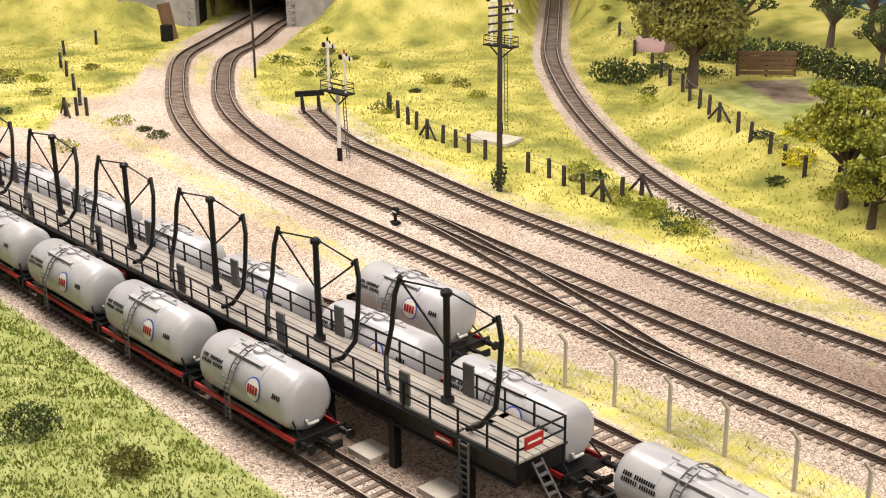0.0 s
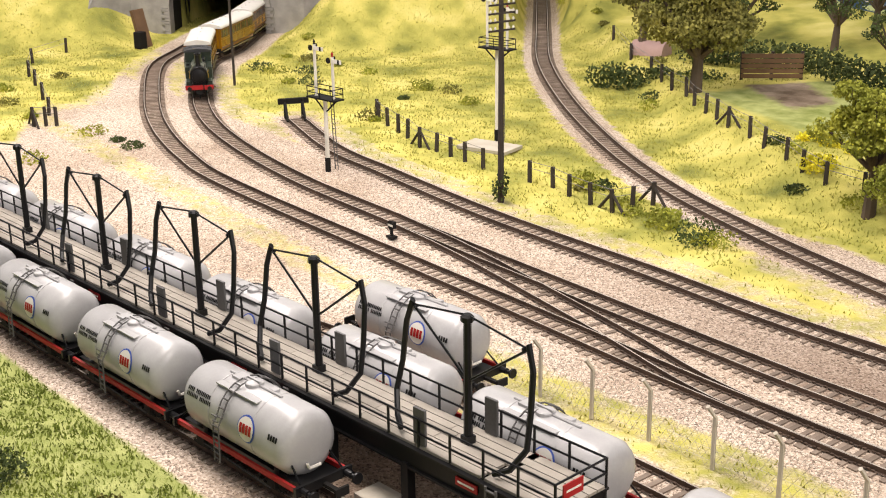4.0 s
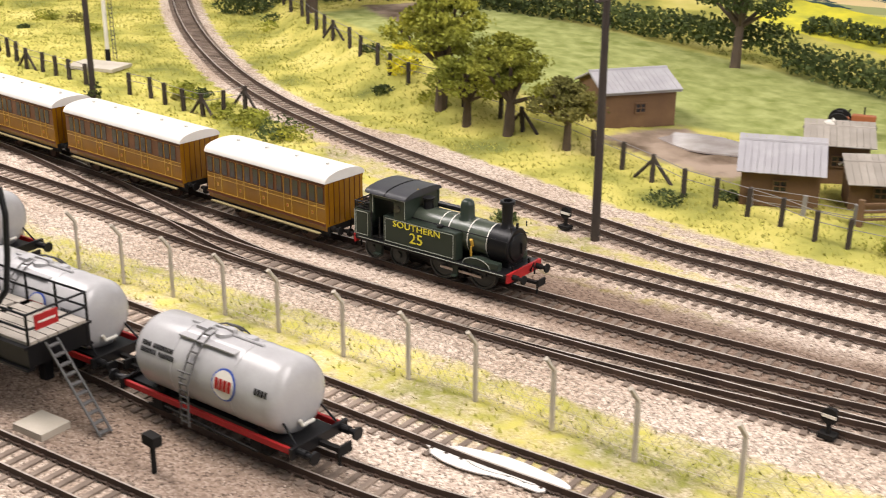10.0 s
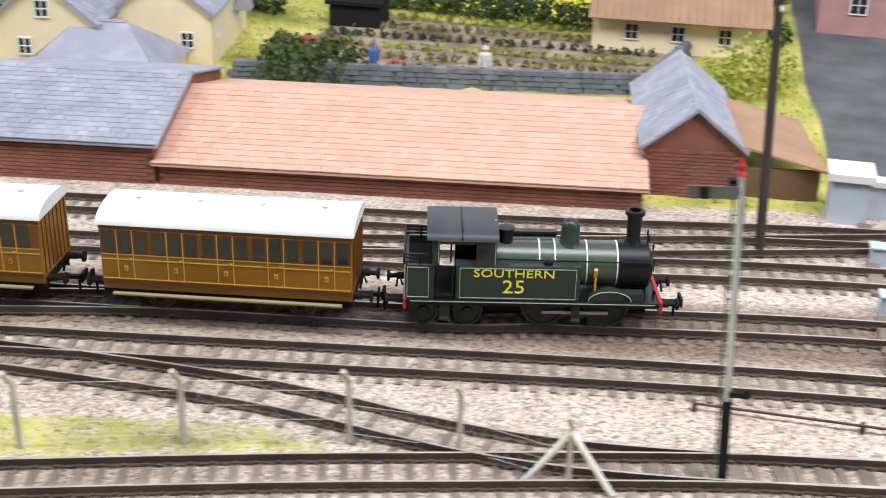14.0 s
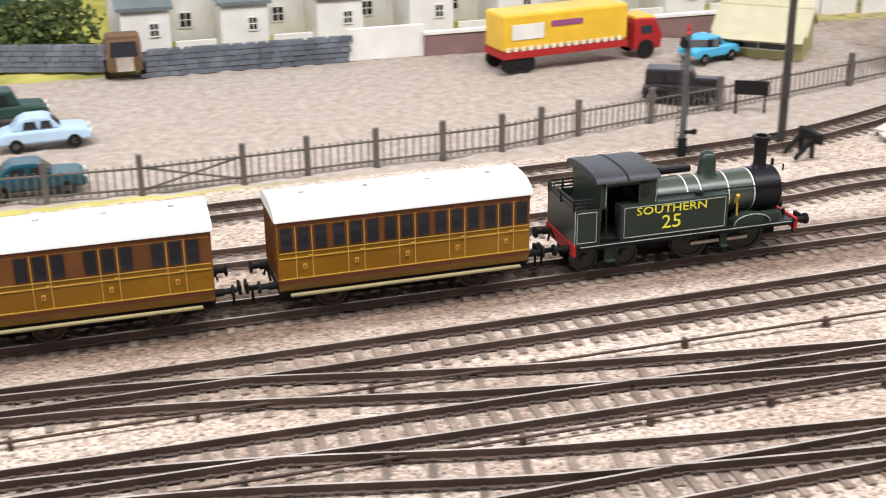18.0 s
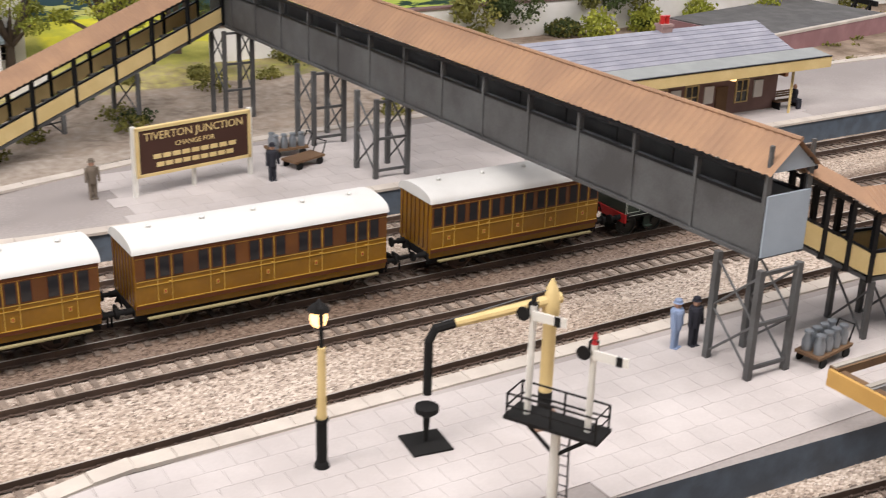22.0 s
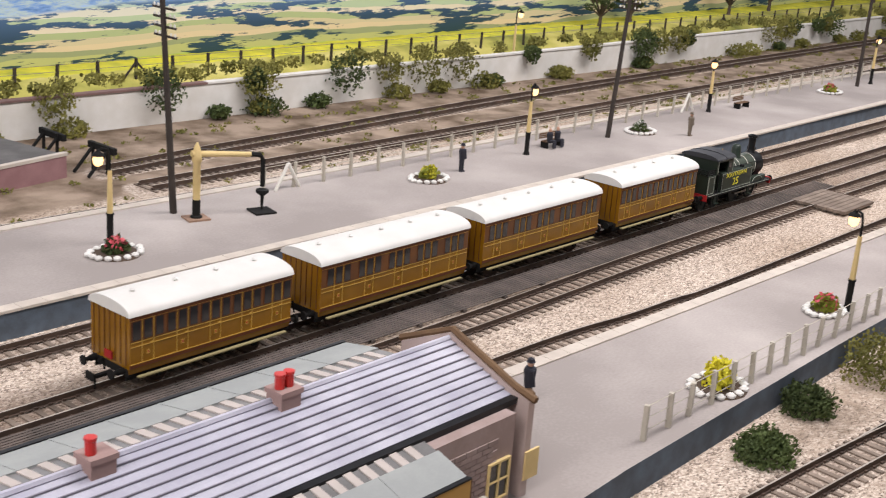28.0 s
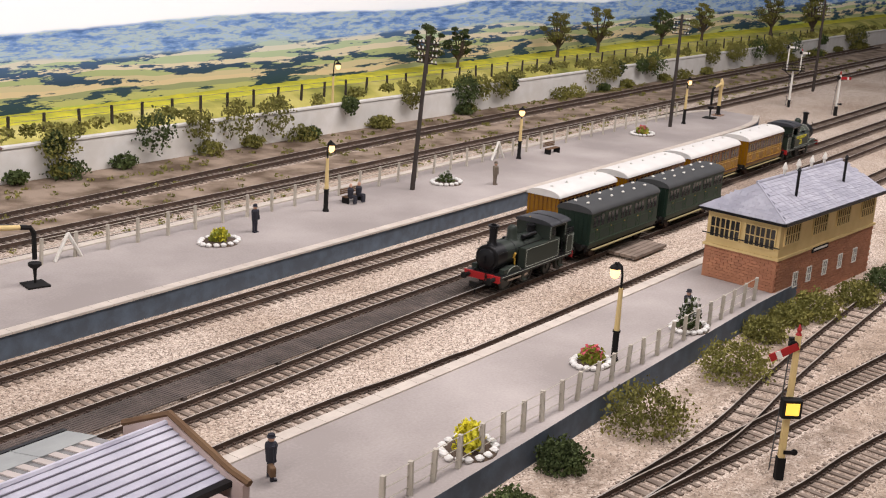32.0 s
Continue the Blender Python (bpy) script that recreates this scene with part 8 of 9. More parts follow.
    # near flight, down to the platform
    def flight(x0, y0, x1, y1, z0, z1, wide, roof, tag, m=7, n=18, legs=(.35, .62)):
        d = Vector((x1 - x0, y1 - y0, 0))
        L = d.length
        ang = math.degrees(math.atan2(d.y, d.x))
        f = part(tag, Bm().add([(0, -wide / 2, z0), (L, -wide / 2, z1), (L, wide / 2, z1), (0, wide / 2, z0), (0, -wide / 2, z0 + .002), (L, -wide / 2, z1 + .002), (L, wide / 2, z1 + .002), (0, wide / 2, z0 + .002)],
                               [(3, 2, 1, 0), (4, 5, 6, 7), (0, 1, 5, 4), (1, 2, 6, 5), (2, 3, 7, 6), (3, 0, 4, 7)]), IRON, e, "covered flight of steps", at=pose(x0, y0, 0, 0, 0, ang))
        st = Bm()
        for i in range(n):
            u = (i + .5) / n
            st.box(L * u, 0, z0 + (z1 - z0) * u + .0028, L / n, wide - .003, .0016)
        part("steps", st, GREYW, f, kind="stuff")
        for s in (-1, 1):
            y = s * wide / 2
            for i in range(m + 1):
                u = i / m
                z = z0 + (z1 - z0) * u
                part("stair_post", Bm().box(L * u, y, z + roof / 2, .0024, .0024, roof), BLACK, f)
                if i < m:
                    v = (i + 1) / m
                    za, zb = z, z0 + (z1 - z0) * v
                    for name, lo, hi, mt in (("stair_panel", .003, .0135, CREAM), ("stair_rail", .0138, .0152, BLACK), ("roof_beam", roof - .002, roof, BLACK)):
                        part(name, Bm().add([(L * u, y - .0006, za + lo), (L * v, y - .0006, zb + lo), (L * v, y - .0006, zb + hi), (L * u, y - .0006, za + hi), (L * u, y + .0006, za + lo), (L * v, y + .0006, zb + lo), (L * v, y + .0006, zb + hi), (L * u, y + .0006, za + hi)],
                                             [(0, 1, 2, 3), (7, 6, 5, 4), (3, 2, 6, 7), (0, 4, 5, 1)]), mt, f)
        n = 14 * m + 4
        for s in (-1, 1):
            vs, fs = [], []
            for i in range(n + 1):
                u = i / n * 1.04 - .02
                z = z0 + (z1 - z0) * u + roof
                lift = .0006 * (i % 2)
                vs += [(L * u, 0, z + .008 + lift), (L * u, s * (wide / 2 + .003), z + .0005 + lift)]
            fs = [(2 * i, 2 * i + 2, 2 * i + 3, 2 * i + 1) for i in range(n)]
            part("stair_roof", Bm().add(vs, fs), RUSTROOF, f, "rust-brown corrugated stair roof")
        for u in legs:
            z = z0 + (z1 - z0) * u
            for s in (-1, 1):
                part("stair_leg", Bm().box(L * u, s * wide / 2, (z + PZ) / 2, .0024, .0024, z - PZ), IRON, f)
            part("leg_brace", Bm().tube((L * u, -wide / 2, PZ), (L * u, wide / 2, z - .004), .0006, n=5).tube((L * u, wide / 2, PZ), (L * u, -wide / 2, z - .004), .0006, n=5), IRON, f)
    flight(1.147, .3365, 1.190, .330, .068, .0455, .025, .0325, "near_staircase", 3, 8, ())
    flight(1.190, .330, 1.213, .3263, .0455, .0455, .025, .0325, "stair_landing", 1, 1, (.12, .9))
    flight(1.213, .3263, 1.256, .3195, .0455, .0165, .025, .0325, "near_staircase", 3, 9, ())
    flight(1.095, .868, .872, .772, .068, .006, .026, .034, "far_staircase")


footbridge()


# ---- station buildings ----
def flat_box(b, x0, x1, ya, za, yb, zb, t=.0014, mi=0):
    """A sloping sheet from (ya, za) to (yb, zb) between x0 and x1."""
    return b.add([(x0, ya, za), (x1, ya, za), (x1, yb, zb), (x0, yb, zb), (x0, ya, za + t), (x1, ya, za + t), (x1, yb, zb + t), (x0, yb, zb + t)],
                 [(3, 2, 1, 0), (4, 5, 6, 7), (0, 1, 5, 4), (1, 2, 6, 5), (2, 3, 7, 6), (3, 0, 4, 7)], mi)


DLEAD = mat("dark_lead_roll", (.3, .29, .32), (.2, .19, .22), rough=.7)
LILAC = mat("white_lilac_slate", (.56, .55, .60), (.36, .35, .41), rough=.7, per=.12, scale=45)
SKYL = mat("pinkish_canopy_glazing_bars", (.52, .455, .415), (.42, .37, .335), rough=.8)


def chimney(e, x, y, z, pots=2, h=.012):
    c = part("chimney", Bm().box(x, y, z + h / 2, .0095, .0085, h).box(x, y, z + h, .0108, .0098, .002), mat("pale_pink_brick", (.4, .27, .24), (.3, .2, .18), rough=.9), e, "pinkish brick chimney stack")
    for k in range(pots):
        part("chimney_pot", Bm().lathe([(.0019, 0), (.0019, .0046), (.0022, .005), (.0022, .006), (.0014, .006)], (x - .0022 + k * .0044, y, z + h + .001), 10), RED, c, "red chimney pot")


PINKB = mat("pale_pink_grey_brick", (.40, .31, .285), (.29, .215, .195), rough=.9, per=.18, bump=.3)


def south_building():
    e = thing("station_building", Matrix(), "long brick station building with slate roof and ochre canopies", "station building")
    x0, x1 = 1.275, 1.712
    yr, zr, yg, zg_ = .333, .0725, .2975, .0585
    part("brick_body", Bm().box((x0 + x1) / 2 + .02, .3175, .037, x1 - x0 - .055, .058, .041), PINKB, e)
    bb = Bm()
    for j in range(14):
        for i in range(57):
            bb.box(1.312 + (i + (.5 if j % 2 else 0)) * .0067, .2883, .0175 + j * .0024, .0061, .001, .002)
    part("bricks", bb, PINKB, e, kind="stuff")
    for k in range(9):
        window(e, 1.335 + k * .045, .2876, .031, .012, .016, m=CREAM)
        if k % 3 == 1:
            part("door", Bm().box(1.357 + k * .045, .2876, .027, .012, .0012, .021), WOOD, e, "brown door")
        else:
            part("poster", Bm().box(1.357 + k * .045, .2876, .031, .009, .001, .013), WHITE if k % 2 else CREAM, e, "small poster")
    # main slope towards the front, in wide lead-rolled courses
    n = 9
    for i in range(n):
        u, v = i / n, (i + 1) / n
        b = flat_box(Bm(), x0, x1, yg + (yr - yg) * u, zg_ + (zr - zg_) * u + .0007, yg + (yr - yg) * v, zg_ + (zr - zg_) * v, .0012)
        part("slate_course", b, LILAC, e)
        part("lap_joint", flat_box(Bm(), x0, x1, yg + (yr - yg) * v - .0004, zg_ + (zr - zg_) * v + .0014, yg + (yr - yg) * v, zg_ + (zr - zg_) * v + .0015, .0006), DLEAD, e)
    part("ridge", Bm().tube((x0, yr, zr + .0015), (x1, yr, zr + .0015), .0013, n=6), LILAC, e)
    part("back_slope", flat_box(Bm(), x0, x1, .352, .0625, yr, zr, .0012), LILAC, e)
    part("gutter", Bm().box((x0 + x1) / 2, yg - .0015, zg_ + .0004, x1 - x0, .0042, .0026), BLACK, e)
    # canopies with glazing
    for ya, za, yb, zb, yc, zc, xe, nm in ((yg - .003, zg_ - .0005, .2865, .0562, .2705, .0515, 1.655, "front"), (.352, .0625, .3625, .061, .3835, .0575, 1.70, "back")):
        part("canopy_glazing", flat_box(Bm(), x0, xe, ya, za, yb, zb, .001), mat("grey_canopy_glass", (.22, .21, .205), (.15, .145, .14), rough=.25), e, "grey glazed canopy strip")
        for k in range(int((xe - x0) / .0078)):
            x = x0 + .0039 + k * .0078
            part("glazing_bar", flat_box(Bm(), x - .0019, x + .0019, ya, za + .0008, yb, zb + .0008, .0008), SKYL, e)
        part("canopy_roof", flat_box(Bm(), x0, xe, yb, zb + .0006, yc, zc, .0012), FELT, e, "grey felted canopy roof")
        for k in range(int((xe - x0) / .024)):
            x = x0 + .012 + k * .024
            part("felt_seam", flat_box(Bm(), x - .0003, x + .0003, yb, zb + .0014, yc, zc + .0009, .0006), FELT, e)
        s = -1 if yc < yb else 1
        part("fascia", Bm().box((x0 + xe) / 2, yc, zc - .003, xe - x0, .0014, .0085), YBROWN, e, "ochre canopy fascia board")
        part("fascia_top", Bm().box((x0 + xe) / 2, yc, zc + .0016, xe - x0, .002, .0008), BLACK, e)
    # west end board
    prof = [(.2705, .0475), (.2705, .053), (.2865, .058), (yg - .002, .059), (yr, zr + .002), (.352, .0645), (.3625, .0625), (.3835, .059), (.3835, .053), (.352, .053), (.3, .046)]
    part("end_fascia", Bm().prism(prof, x0 - .0018, x0, "x"), YBROWN, e, "ochre end board")
    prof2 = [(.288, .016), (.288, .06), (.297, .0625), (yr, zr + .004), (.36, .064), (.36, .016)]
    part("east_wall", Bm().prism(prof2, x1, x1 + .004, "x"), mat("pale_pink_wall", (.5, .4, .36), (.4, .31, .28), rough=.9), e, "pinkish brick end wall with coping")
    part("east_coping", Bm().pipe([(x1 + .002, .286, .061), (x1 + .002, .297, .0635), (x1 + .002, yr, zr + .005), (x1 + .002, .362, .0645)], .0017, 6), WOOD, e)
    for x, p in ((1.395, 2), (1.537, 1), (1.617, 2)):
        chimney(e, x, .331, .066, p)
    for k in range(8):
        part("canopy_post", Bm().tube((1.31 + k * .045, .2755, PZ), (1.31 + k * .045, .2755, .05), .001, n=8), CREAM, e)


south_building()


def island_building():
    e = thing("island_building", Matrix(), "brown island platform building with slate roof and cream canopy", "station building")
    x0, x1 = 1.225, 1.492
    part("brick_body", Bm().box(1.375, .672, .036, .175, .062, .04), mat("brown_pink_brick", (.27, .17, .15), (.2, .12, .1), rough=.9, per=.15), e)
    for k, x in enumerate((1.345, 1.375, 1.425)):
        window(e, x, .6404, .034, .011, .016, m=CREAM)
    part("door", Bm().box(1.405, .6404, .028, .011, .0012, .022), WOOD, e)
    for k, (x, m) in enumerate(((1.325, BLUE), (1.36, WHITE), (1.392, WHITE), (1.442, WHITE))):
        part("poster", Bm().box(x, .6404, .034, .009, .001, .013), m, e, "small poster")
    for i in range(8):
        u, v = i / 8, (i + 1) / 8
        part("slate_course", flat_box(Bm(), x0 + .01, x1 - .02, .638 + .042 * u, .0605 + .0145 * u + .0006, .638 + .042 * v, .0605 + .0145 * v, .0012), SLATE, e)
    part("back_slope", flat_box(Bm(), x0 + .01, x1 - .02, .722, .0605, .68, .075, .0012), SLATE, e)
    part("canopy_roof", flat_box(Bm(), x0, x1, .618, .058, .638, .0605, .0012), FELT, e)
    part("back_canopy", flat_box(Bm(), x0, x1, .742, .058, .722, .0605, .0012), FELT, e)
    part("fascia", Bm().box((x0 + x1) / 2, .618, .0548, x1 - x0, .0014, .008), CREAM, e, "cream canopy fascia board")
    part("fascia_top", Bm().box((x0 + x1) / 2, .618, .0592, x1 - x0, .002, .0008), BLACK, e)
    prof = [(.618, .051), (.618, .059), (.638, .062), (.68, .0768), (.722, .062), (.742, .059), (.742, .051), (.70, .055), (.68, .06), (.66, .055)]
    part("end_fascia", Bm().prism(prof, x0 - .0015, x0, "x"), YBROWN, e, "ochre end board")
    part("east_gable", Bm().prism([(.641, .04), (.641, .061), (.68, .0755), (.703, .061), (.703, .04)], x1 - .022, x1 - .0185, "x"), BRICKP, e)
    chimney(e, 1.377, .679, .072, 2, .008)
    part("canopy_lamp", Bm().lathe([(.0022, 0), (.0026, .002), (.0008, .0035)], (1.40, .625, .0475), 10), LAMPGLOW, e, "glowing canopy lamp")
    for x in (1.25, 1.30, 1.46):
        part("canopy_post", Bm().tube((x, .624, PZ), (x, .624, .053), .001, n=8), CREAM, e)


island_building()


def bench(x, y, z, rz, label="brown slatted platform bench"):
    e = thing("bench", pose(x, y, z, 0, 0, rz), label, "bench", "benches")
    for k in range(3):
        part("seat_slat", Bm().box(0, -.002 + k * .0022, .0062, .024, .0017, .0007), WOOD, e)
        part("back_slat", Bm().box(0, .0052, .0085 + k * .0018, .024, .0007, .0013), WOOD, e)
    for s in (-1, 1):
        part("leg", Bm().box(s * .01, 0, .003, .0012, .008, .006), MATTE, e)
    return e


def luggage(x, y, rz, kind, label):
    e = thing("platform_trolley", pose(x, y, PZ, 0, 0, rz), label, "trolley", "platform trolleys")
    part("bed", Bm().box(0, 0, .0055, .026, .013, .0014), WOOD, e)
    for u in (-.009, .009):
        for s in (-1, 1):
            part("wheel", Bm().lathe([(.0008, -.0005), (.0026, -.0005), (.0026, .0005), (.0008, .0006)], (u, s * .0058, .0026), 12, "y"), MATTE, e)
    part("handle", Bm().pipe([(.013, -.004, .0055), (.0165, -.004, .0135), (.0165, .004, .0135), (.013, .004, .0055)], .0005, 5), MATTE, e)
    return e


def churns(x, y, n, rz=0):
    luggage(x, y, rz, "", "dark low trolley loaded with milk churns")
    for k in range(n):
        u = Vector((-.009 + (k % 4) * .006, -.003 + (k // 4) * .006, 0))
        u.rotate(Euler((0, 0, radians(rz))))
        solid("milk_churn", Bm().lathe([(.0024, 0), (.0026, .0045), (.0018, .0066), (.0016, .0078), (.0022, .0082), (.002, .009)], n=12), mat("dull_galvanised_metal", (.38, .4, .42), (.26, .28, .3), rough=.4, metal=.7), "grey metal milk churn on a trolley", "milk churn", "milk churns", smooth=True, at=pose(x + u.x, y + u.y, PZ + .0062))


churns(1.159, .312, 8, 10)
churns(1.075, .69, 5, 0)
luggage(1.075, .665, 20, "", "dark four-wheeled platform trolley")
luggage(1.67, .665, 15, "", "dark platform trolley standing on the asphalt")
for k in range(3):
    solid("parcel", Bm().box(0, 0, .003, .007, .006, .006), (TWEED, WOOD, CLOTH)[k], "small brown parcel on a trolley", "parcel", "parcels", bevel=.0005, at=pose(1.662 + k * .008, .665, PZ + .0062, 0, 0, 15 + 20 * k))
for x, y, rz, coat, lab in ((1.116, .349, 0, CLOTH, "dark-coated model woman under the footbridge"), (1.107, .351, 20, mat("blue_white_cloth", (.3, .38, .55)), "blue and white model child under the footbridge"), (1.212, .30, 0, TWEED, "brown-coated model figure with pale umbrella"),
                            (.94, .66, 0, TWEED, "grey-jacketed model man near the nameboard"), (1.045, .645, 0, CLOTH, "dark model porter by the nameboard"), (1.642, .275, 0, CLOTH, "dark model man with a case"), (1.789, .344, 60, CLOTH, "dark-suited model man walking with a bag"),
                            (2.112, .666, 0, CLOTH, "dark model man on the island platform"), (2.426, .634, 0, TWEED, "grey model man on the island platform"), (2.165, .30, 0, CLOTH, "dark model man behind the flower bed"), (1.318, .628, 0, mat("blue_cloth", (.1, .16, .4)), "blue-coated model figure by the building"),
                            (1.30, .632, 30, CREAM, "yellow-clothed model child by the building"), (.785, .338, 40, CLOTH, "dark model porter pushing a barrow")):
    z = PZ if x > .86 else .008
    figure(x, y, z, rz, coat, lab, walk_=.0015 if "walking" in lab or "pushing" in lab else 0)
solid("parasol", Bm().lathe([(.0062, 0), (.005, .0016), (.0025, .0028), (.0003, .0032)], n=14).tube((0, 0, -.012), (0, 0, .003), .0003), CREAM, "pale open model umbrella held up", "umbrella", at=pose(1.211, .2985, PZ + .0235))
solid("travel_bag", Bm().box(0, 0, .003, .006, .003, .005), WOOD, "small brown travel bag", "bag", at=pose(1.7855, .340, PZ + .004, 0, 0, 60), bevel=.0006)
solid("suitcase", Bm().box(0, 0, .0035, .005, .003, .007), CLOTH, "dark suitcase beside a figure", "suitcase", at=pose(1.651, .275, PZ), bevel=.0005)
bar = thing("sack_barrow", pose(.776, .336, .0055, 0, 0, 30), "small dark sack barrow", "barrow")
part("frame", Bm().pipe([(-.008, -.002, .002), (.004, -.002, .009), (.004, .002, .009), (-.008, .002, .002)], .0005), MATTE, bar)
part("wheel", Bm().lathe([(.0022, -.003), (.0022, .003)], (-.008, 0, .0022), 10, "y"), MATTE, bar)
bench(1.47, .637, PZ, 0)
bench(1.54, .2805, PZ, 0)
bench(2.257, .681, PZ, 0)
bench(2.62, .682, PZ, 0)
b = Bm().lathe([(.0024, .004), (.0028, .009), (.003, .0128), (.001, .0148)], n=10).lathe([(.0014, .0146), (.0016, .0165), (.0006, .018)], n=10, mi=1).box(0, -.003, .0062, .005, .006, .002).box(0, -.0058, .003, .004, .0018, .006)
for x, y in ((2.262, .678), (2.25, .678), (1.475, .634)):
    solid("seated_figure", b, [CLOTH, SKIN], "dark model figure seated on a bench", "figurine", "model figures", at=pose(x, y, PZ + .001))


def planter(x, y, m, label, r=.017, z=PZ, leaf=LEAFD, tall=1.0):
    e = thing("flower_bed", pose(x, y, z), label, "flower bed", "flower beds")
    n = 16
    for k in range(n):
        a = 6.2832 * k / n
        part("white_stone", Bm().lathe([(.0012, 0), (.0024, .0008), (.0026, .002), (.0014, .003)], (r * math.cos(a) + RND.uniform(-1, 1) * .0008, r * .75 * math.sin(a), 0), 6), WFLOW, e)
    part("soil", Bm().lathe([(r * .92, 0), (r * .8, .0016)], n=16), mat("dark_soil", (.1, .07, .05), rough=.95), e)
    part("leaves", Bm().clumps((0, 0, .0045 * tall), .0095, 240, .0016, RND, .8 * tall), leaf, e)
    part("flowers", Bm().clumps((0, 0, .0065 * tall), .0085, 90, .0013, RND, .75 * tall), m, e)
    return e


planter(1.761, .648, RFLOW, "white-stoned bed of red flowers by the lamp")
planter(2.068, .663, YFLOW, "white-stoned bed of low green plants", leaf=LEAF)
planter(2.393, .671, WFLOW, "white-stoned bed with a dark shrub", leaf=LEAFD)
planter(2.83, .672, RFLOW, "white-stoned bed of pink flowers", leaf=LEAF)
planter(1.883, .292, YFLOW, "white-stoned bed of bright yellow flowers", leaf=YFLOW, tall=1.4)
planter(2.043, .308, RFLOW, "white-stoned bed of red flowers by the lamp", .014, leaf=LEAF)
planter(2.153, .292, WFLOW, "white-stoned bed with a white-flowered conifer", .015, leaf=LEAFD, tall=2.0)
for x, y in ((1.845, .70), (2.34, .675), (2.917, .675)):
    telegraph_pole(x, y, .165, lean=-4 if x < 2 else 5 if x < 2.5 else 0)
telegraph_pole(3.6, .72, .16)
# concrete fences
ISF = [(1.93 + .0305 * k, .705 - .003 * math.sin(k * .5) * 0 + .00 * k) for k in range(37)]
f1 = fence(ISF, .021, CONC, "pale concrete post and wire fence on the platform", 3, z=PZ, wire_m=CONC, r=.0014)
for x in (1.953, 2.538):
    for d in (-.012, .012):
        part("brace", Bm().tube((x + d, .704, PZ), (x, .704, PZ + .02), .0014, n=6), WHITE, f1)
SPF = [(1.80 + .0205 * k, .2835 + .00004 * k) for k in range(23)]
fence(SPF, .021, CONC, "pale concrete post and wire fence along the platform back", 4, z=.0145, wire_m=CONC, r=.0016)

# dock, retaining wall and lineside
dk = thing("loading_dock", pose(1.64, .835, 0, 0, 0, 10), "brick loading dock with a dark cinder top", "dock")
part("brick_wall", Bm().box(.115, .055, .009, .23, .12, .018), mat("plum_brick", (.36, .2, .2), (.26, .14, .14), rough=.9, per=.2), dk)
part("cinder_top", Bm().box(.115, .055, .0186, .226, .116, .0016), mat("dark_cinders", (.16, .15, .145), (.1, .095, .09), rough=.95, bump=.4), dk)
part("coping", Bm().box(.115, -.003, .0192, .232, .005, .0025), EDGE, dk)
for k in range(4):
    part("timber_step", Bm().box(-.004 - k * .003, .01, .014 - k * .004, .007, .02, .004), MATTE, dk, "dark timber step")
buffer_stop(1.895, .865, 0, "black timber buffer stop by the dock", k=1.2)
buffer_stop(1.887, .925, 0, "black timber buffer stop by the dock", k=1.2)
WALL = [(1.15, 1.01), (1.5, 1.005), (1.9, 1.0), (2.1, .992), (2.5, .978), (2.9, .966), (3.4, .955), (4.0, .945), (5.2, .93)]
ww = thing("retaining_wall", Matrix(), "long white retaining wall behind the goods lines", "wall", kind="structure")
for (x, y), (x2, y2) in zip(WALL, WALL[1:]):
    L = math.hypot(x2 - x, y2 - y)
    a = math.degrees(math.atan2(y2 - y, x2 - x))
    part("wall_panel", Bm().box((x + x2) / 2, (y + y2) / 2, .017, L + .001, .006, .036, a), WHITEW, ww)
    part("coping", Bm().box((x + x2) / 2, (y + y2) / 2, .0356, L + .001, .009, .002, a), BPINK if x < 2 else WHITEW, ww)
for i in range(85):
    x = RND.uniform(1.2, 4.6)
    y = float(np.interp(x, [p[0] for p in WALL], [p[1] for p in WALL]))
    up = RND.random() < .45
    b_ = Bm().clumps((0, 0, .008 + .012 * up), RND.uniform(.013, .028), 520, .0015, RND, 1.0 if up else .5)
    solid("ivy_bush", b_, RND.choice((LEAFD, LEAFO, LEAFO)), "dark ivy bush against the white wall", "bush", "wall bushes", at=pose(x, y - .012, .016 if up else 0))
bk = Bm()
for i in range(150):
    x = RND.uniform(1.5, 4.8)
    bk.clumps((x, float(np.interp(x, [p[0] for p in WALL], [p[1] for p in WALL])) + RND.uniform(.01, .05), .04), .012, 70, .0018, RND, .6)
solid("bank_scrub", bk, LEAFO, "rough scrub on the bank above the wall", "bushes", kind="stuff")
FW = [(1.45 + .045 * k, 1.085 - .012 * k * .045) for k in range(70)]
fence(FW, .022, POST, "dark timber fence along the field above the wall", 2, braced=(14, 40))
for x, y, h in ((2.95, 1.11, .08), (3.05, 1.12, .07), (3.35, 1.11, .085), (3.5, 1.11, .09), (3.75, 1.1, .08), (3.95, 1.1, .085), (1.75, 1.12, .05), (4.3, 1.08, .1), (4.5, 1.05, .12)):
    tree(x, y, h, h * .42, LEAFD if h < .085 else LEAFO, "dark green field tree above the wall", n=1300, trunk=.2)
for i in range(34):
    x, y = RND.uniform(.9, 1.5), RND.uniform(.80, .985)
    if near_track(np.array([[x, y]]))[0] > .035 and not (1.06 < x < 1.16 and y < .9):
        bush(x, y, RND.uniform(.009, .02), RND.choice((LEAFO, LEAFO, LEAFD)), "low olive scrub behind the station", .5, 150, size=.0016)
for x, y in ((1.70, .985), (1.62, .98), (1.78, .965), (1.55, .97)):
    bush(x, y, .022, LEAF, "bright green bush by the wall", 1.0, 420, size=.0024)
scr = Bm()
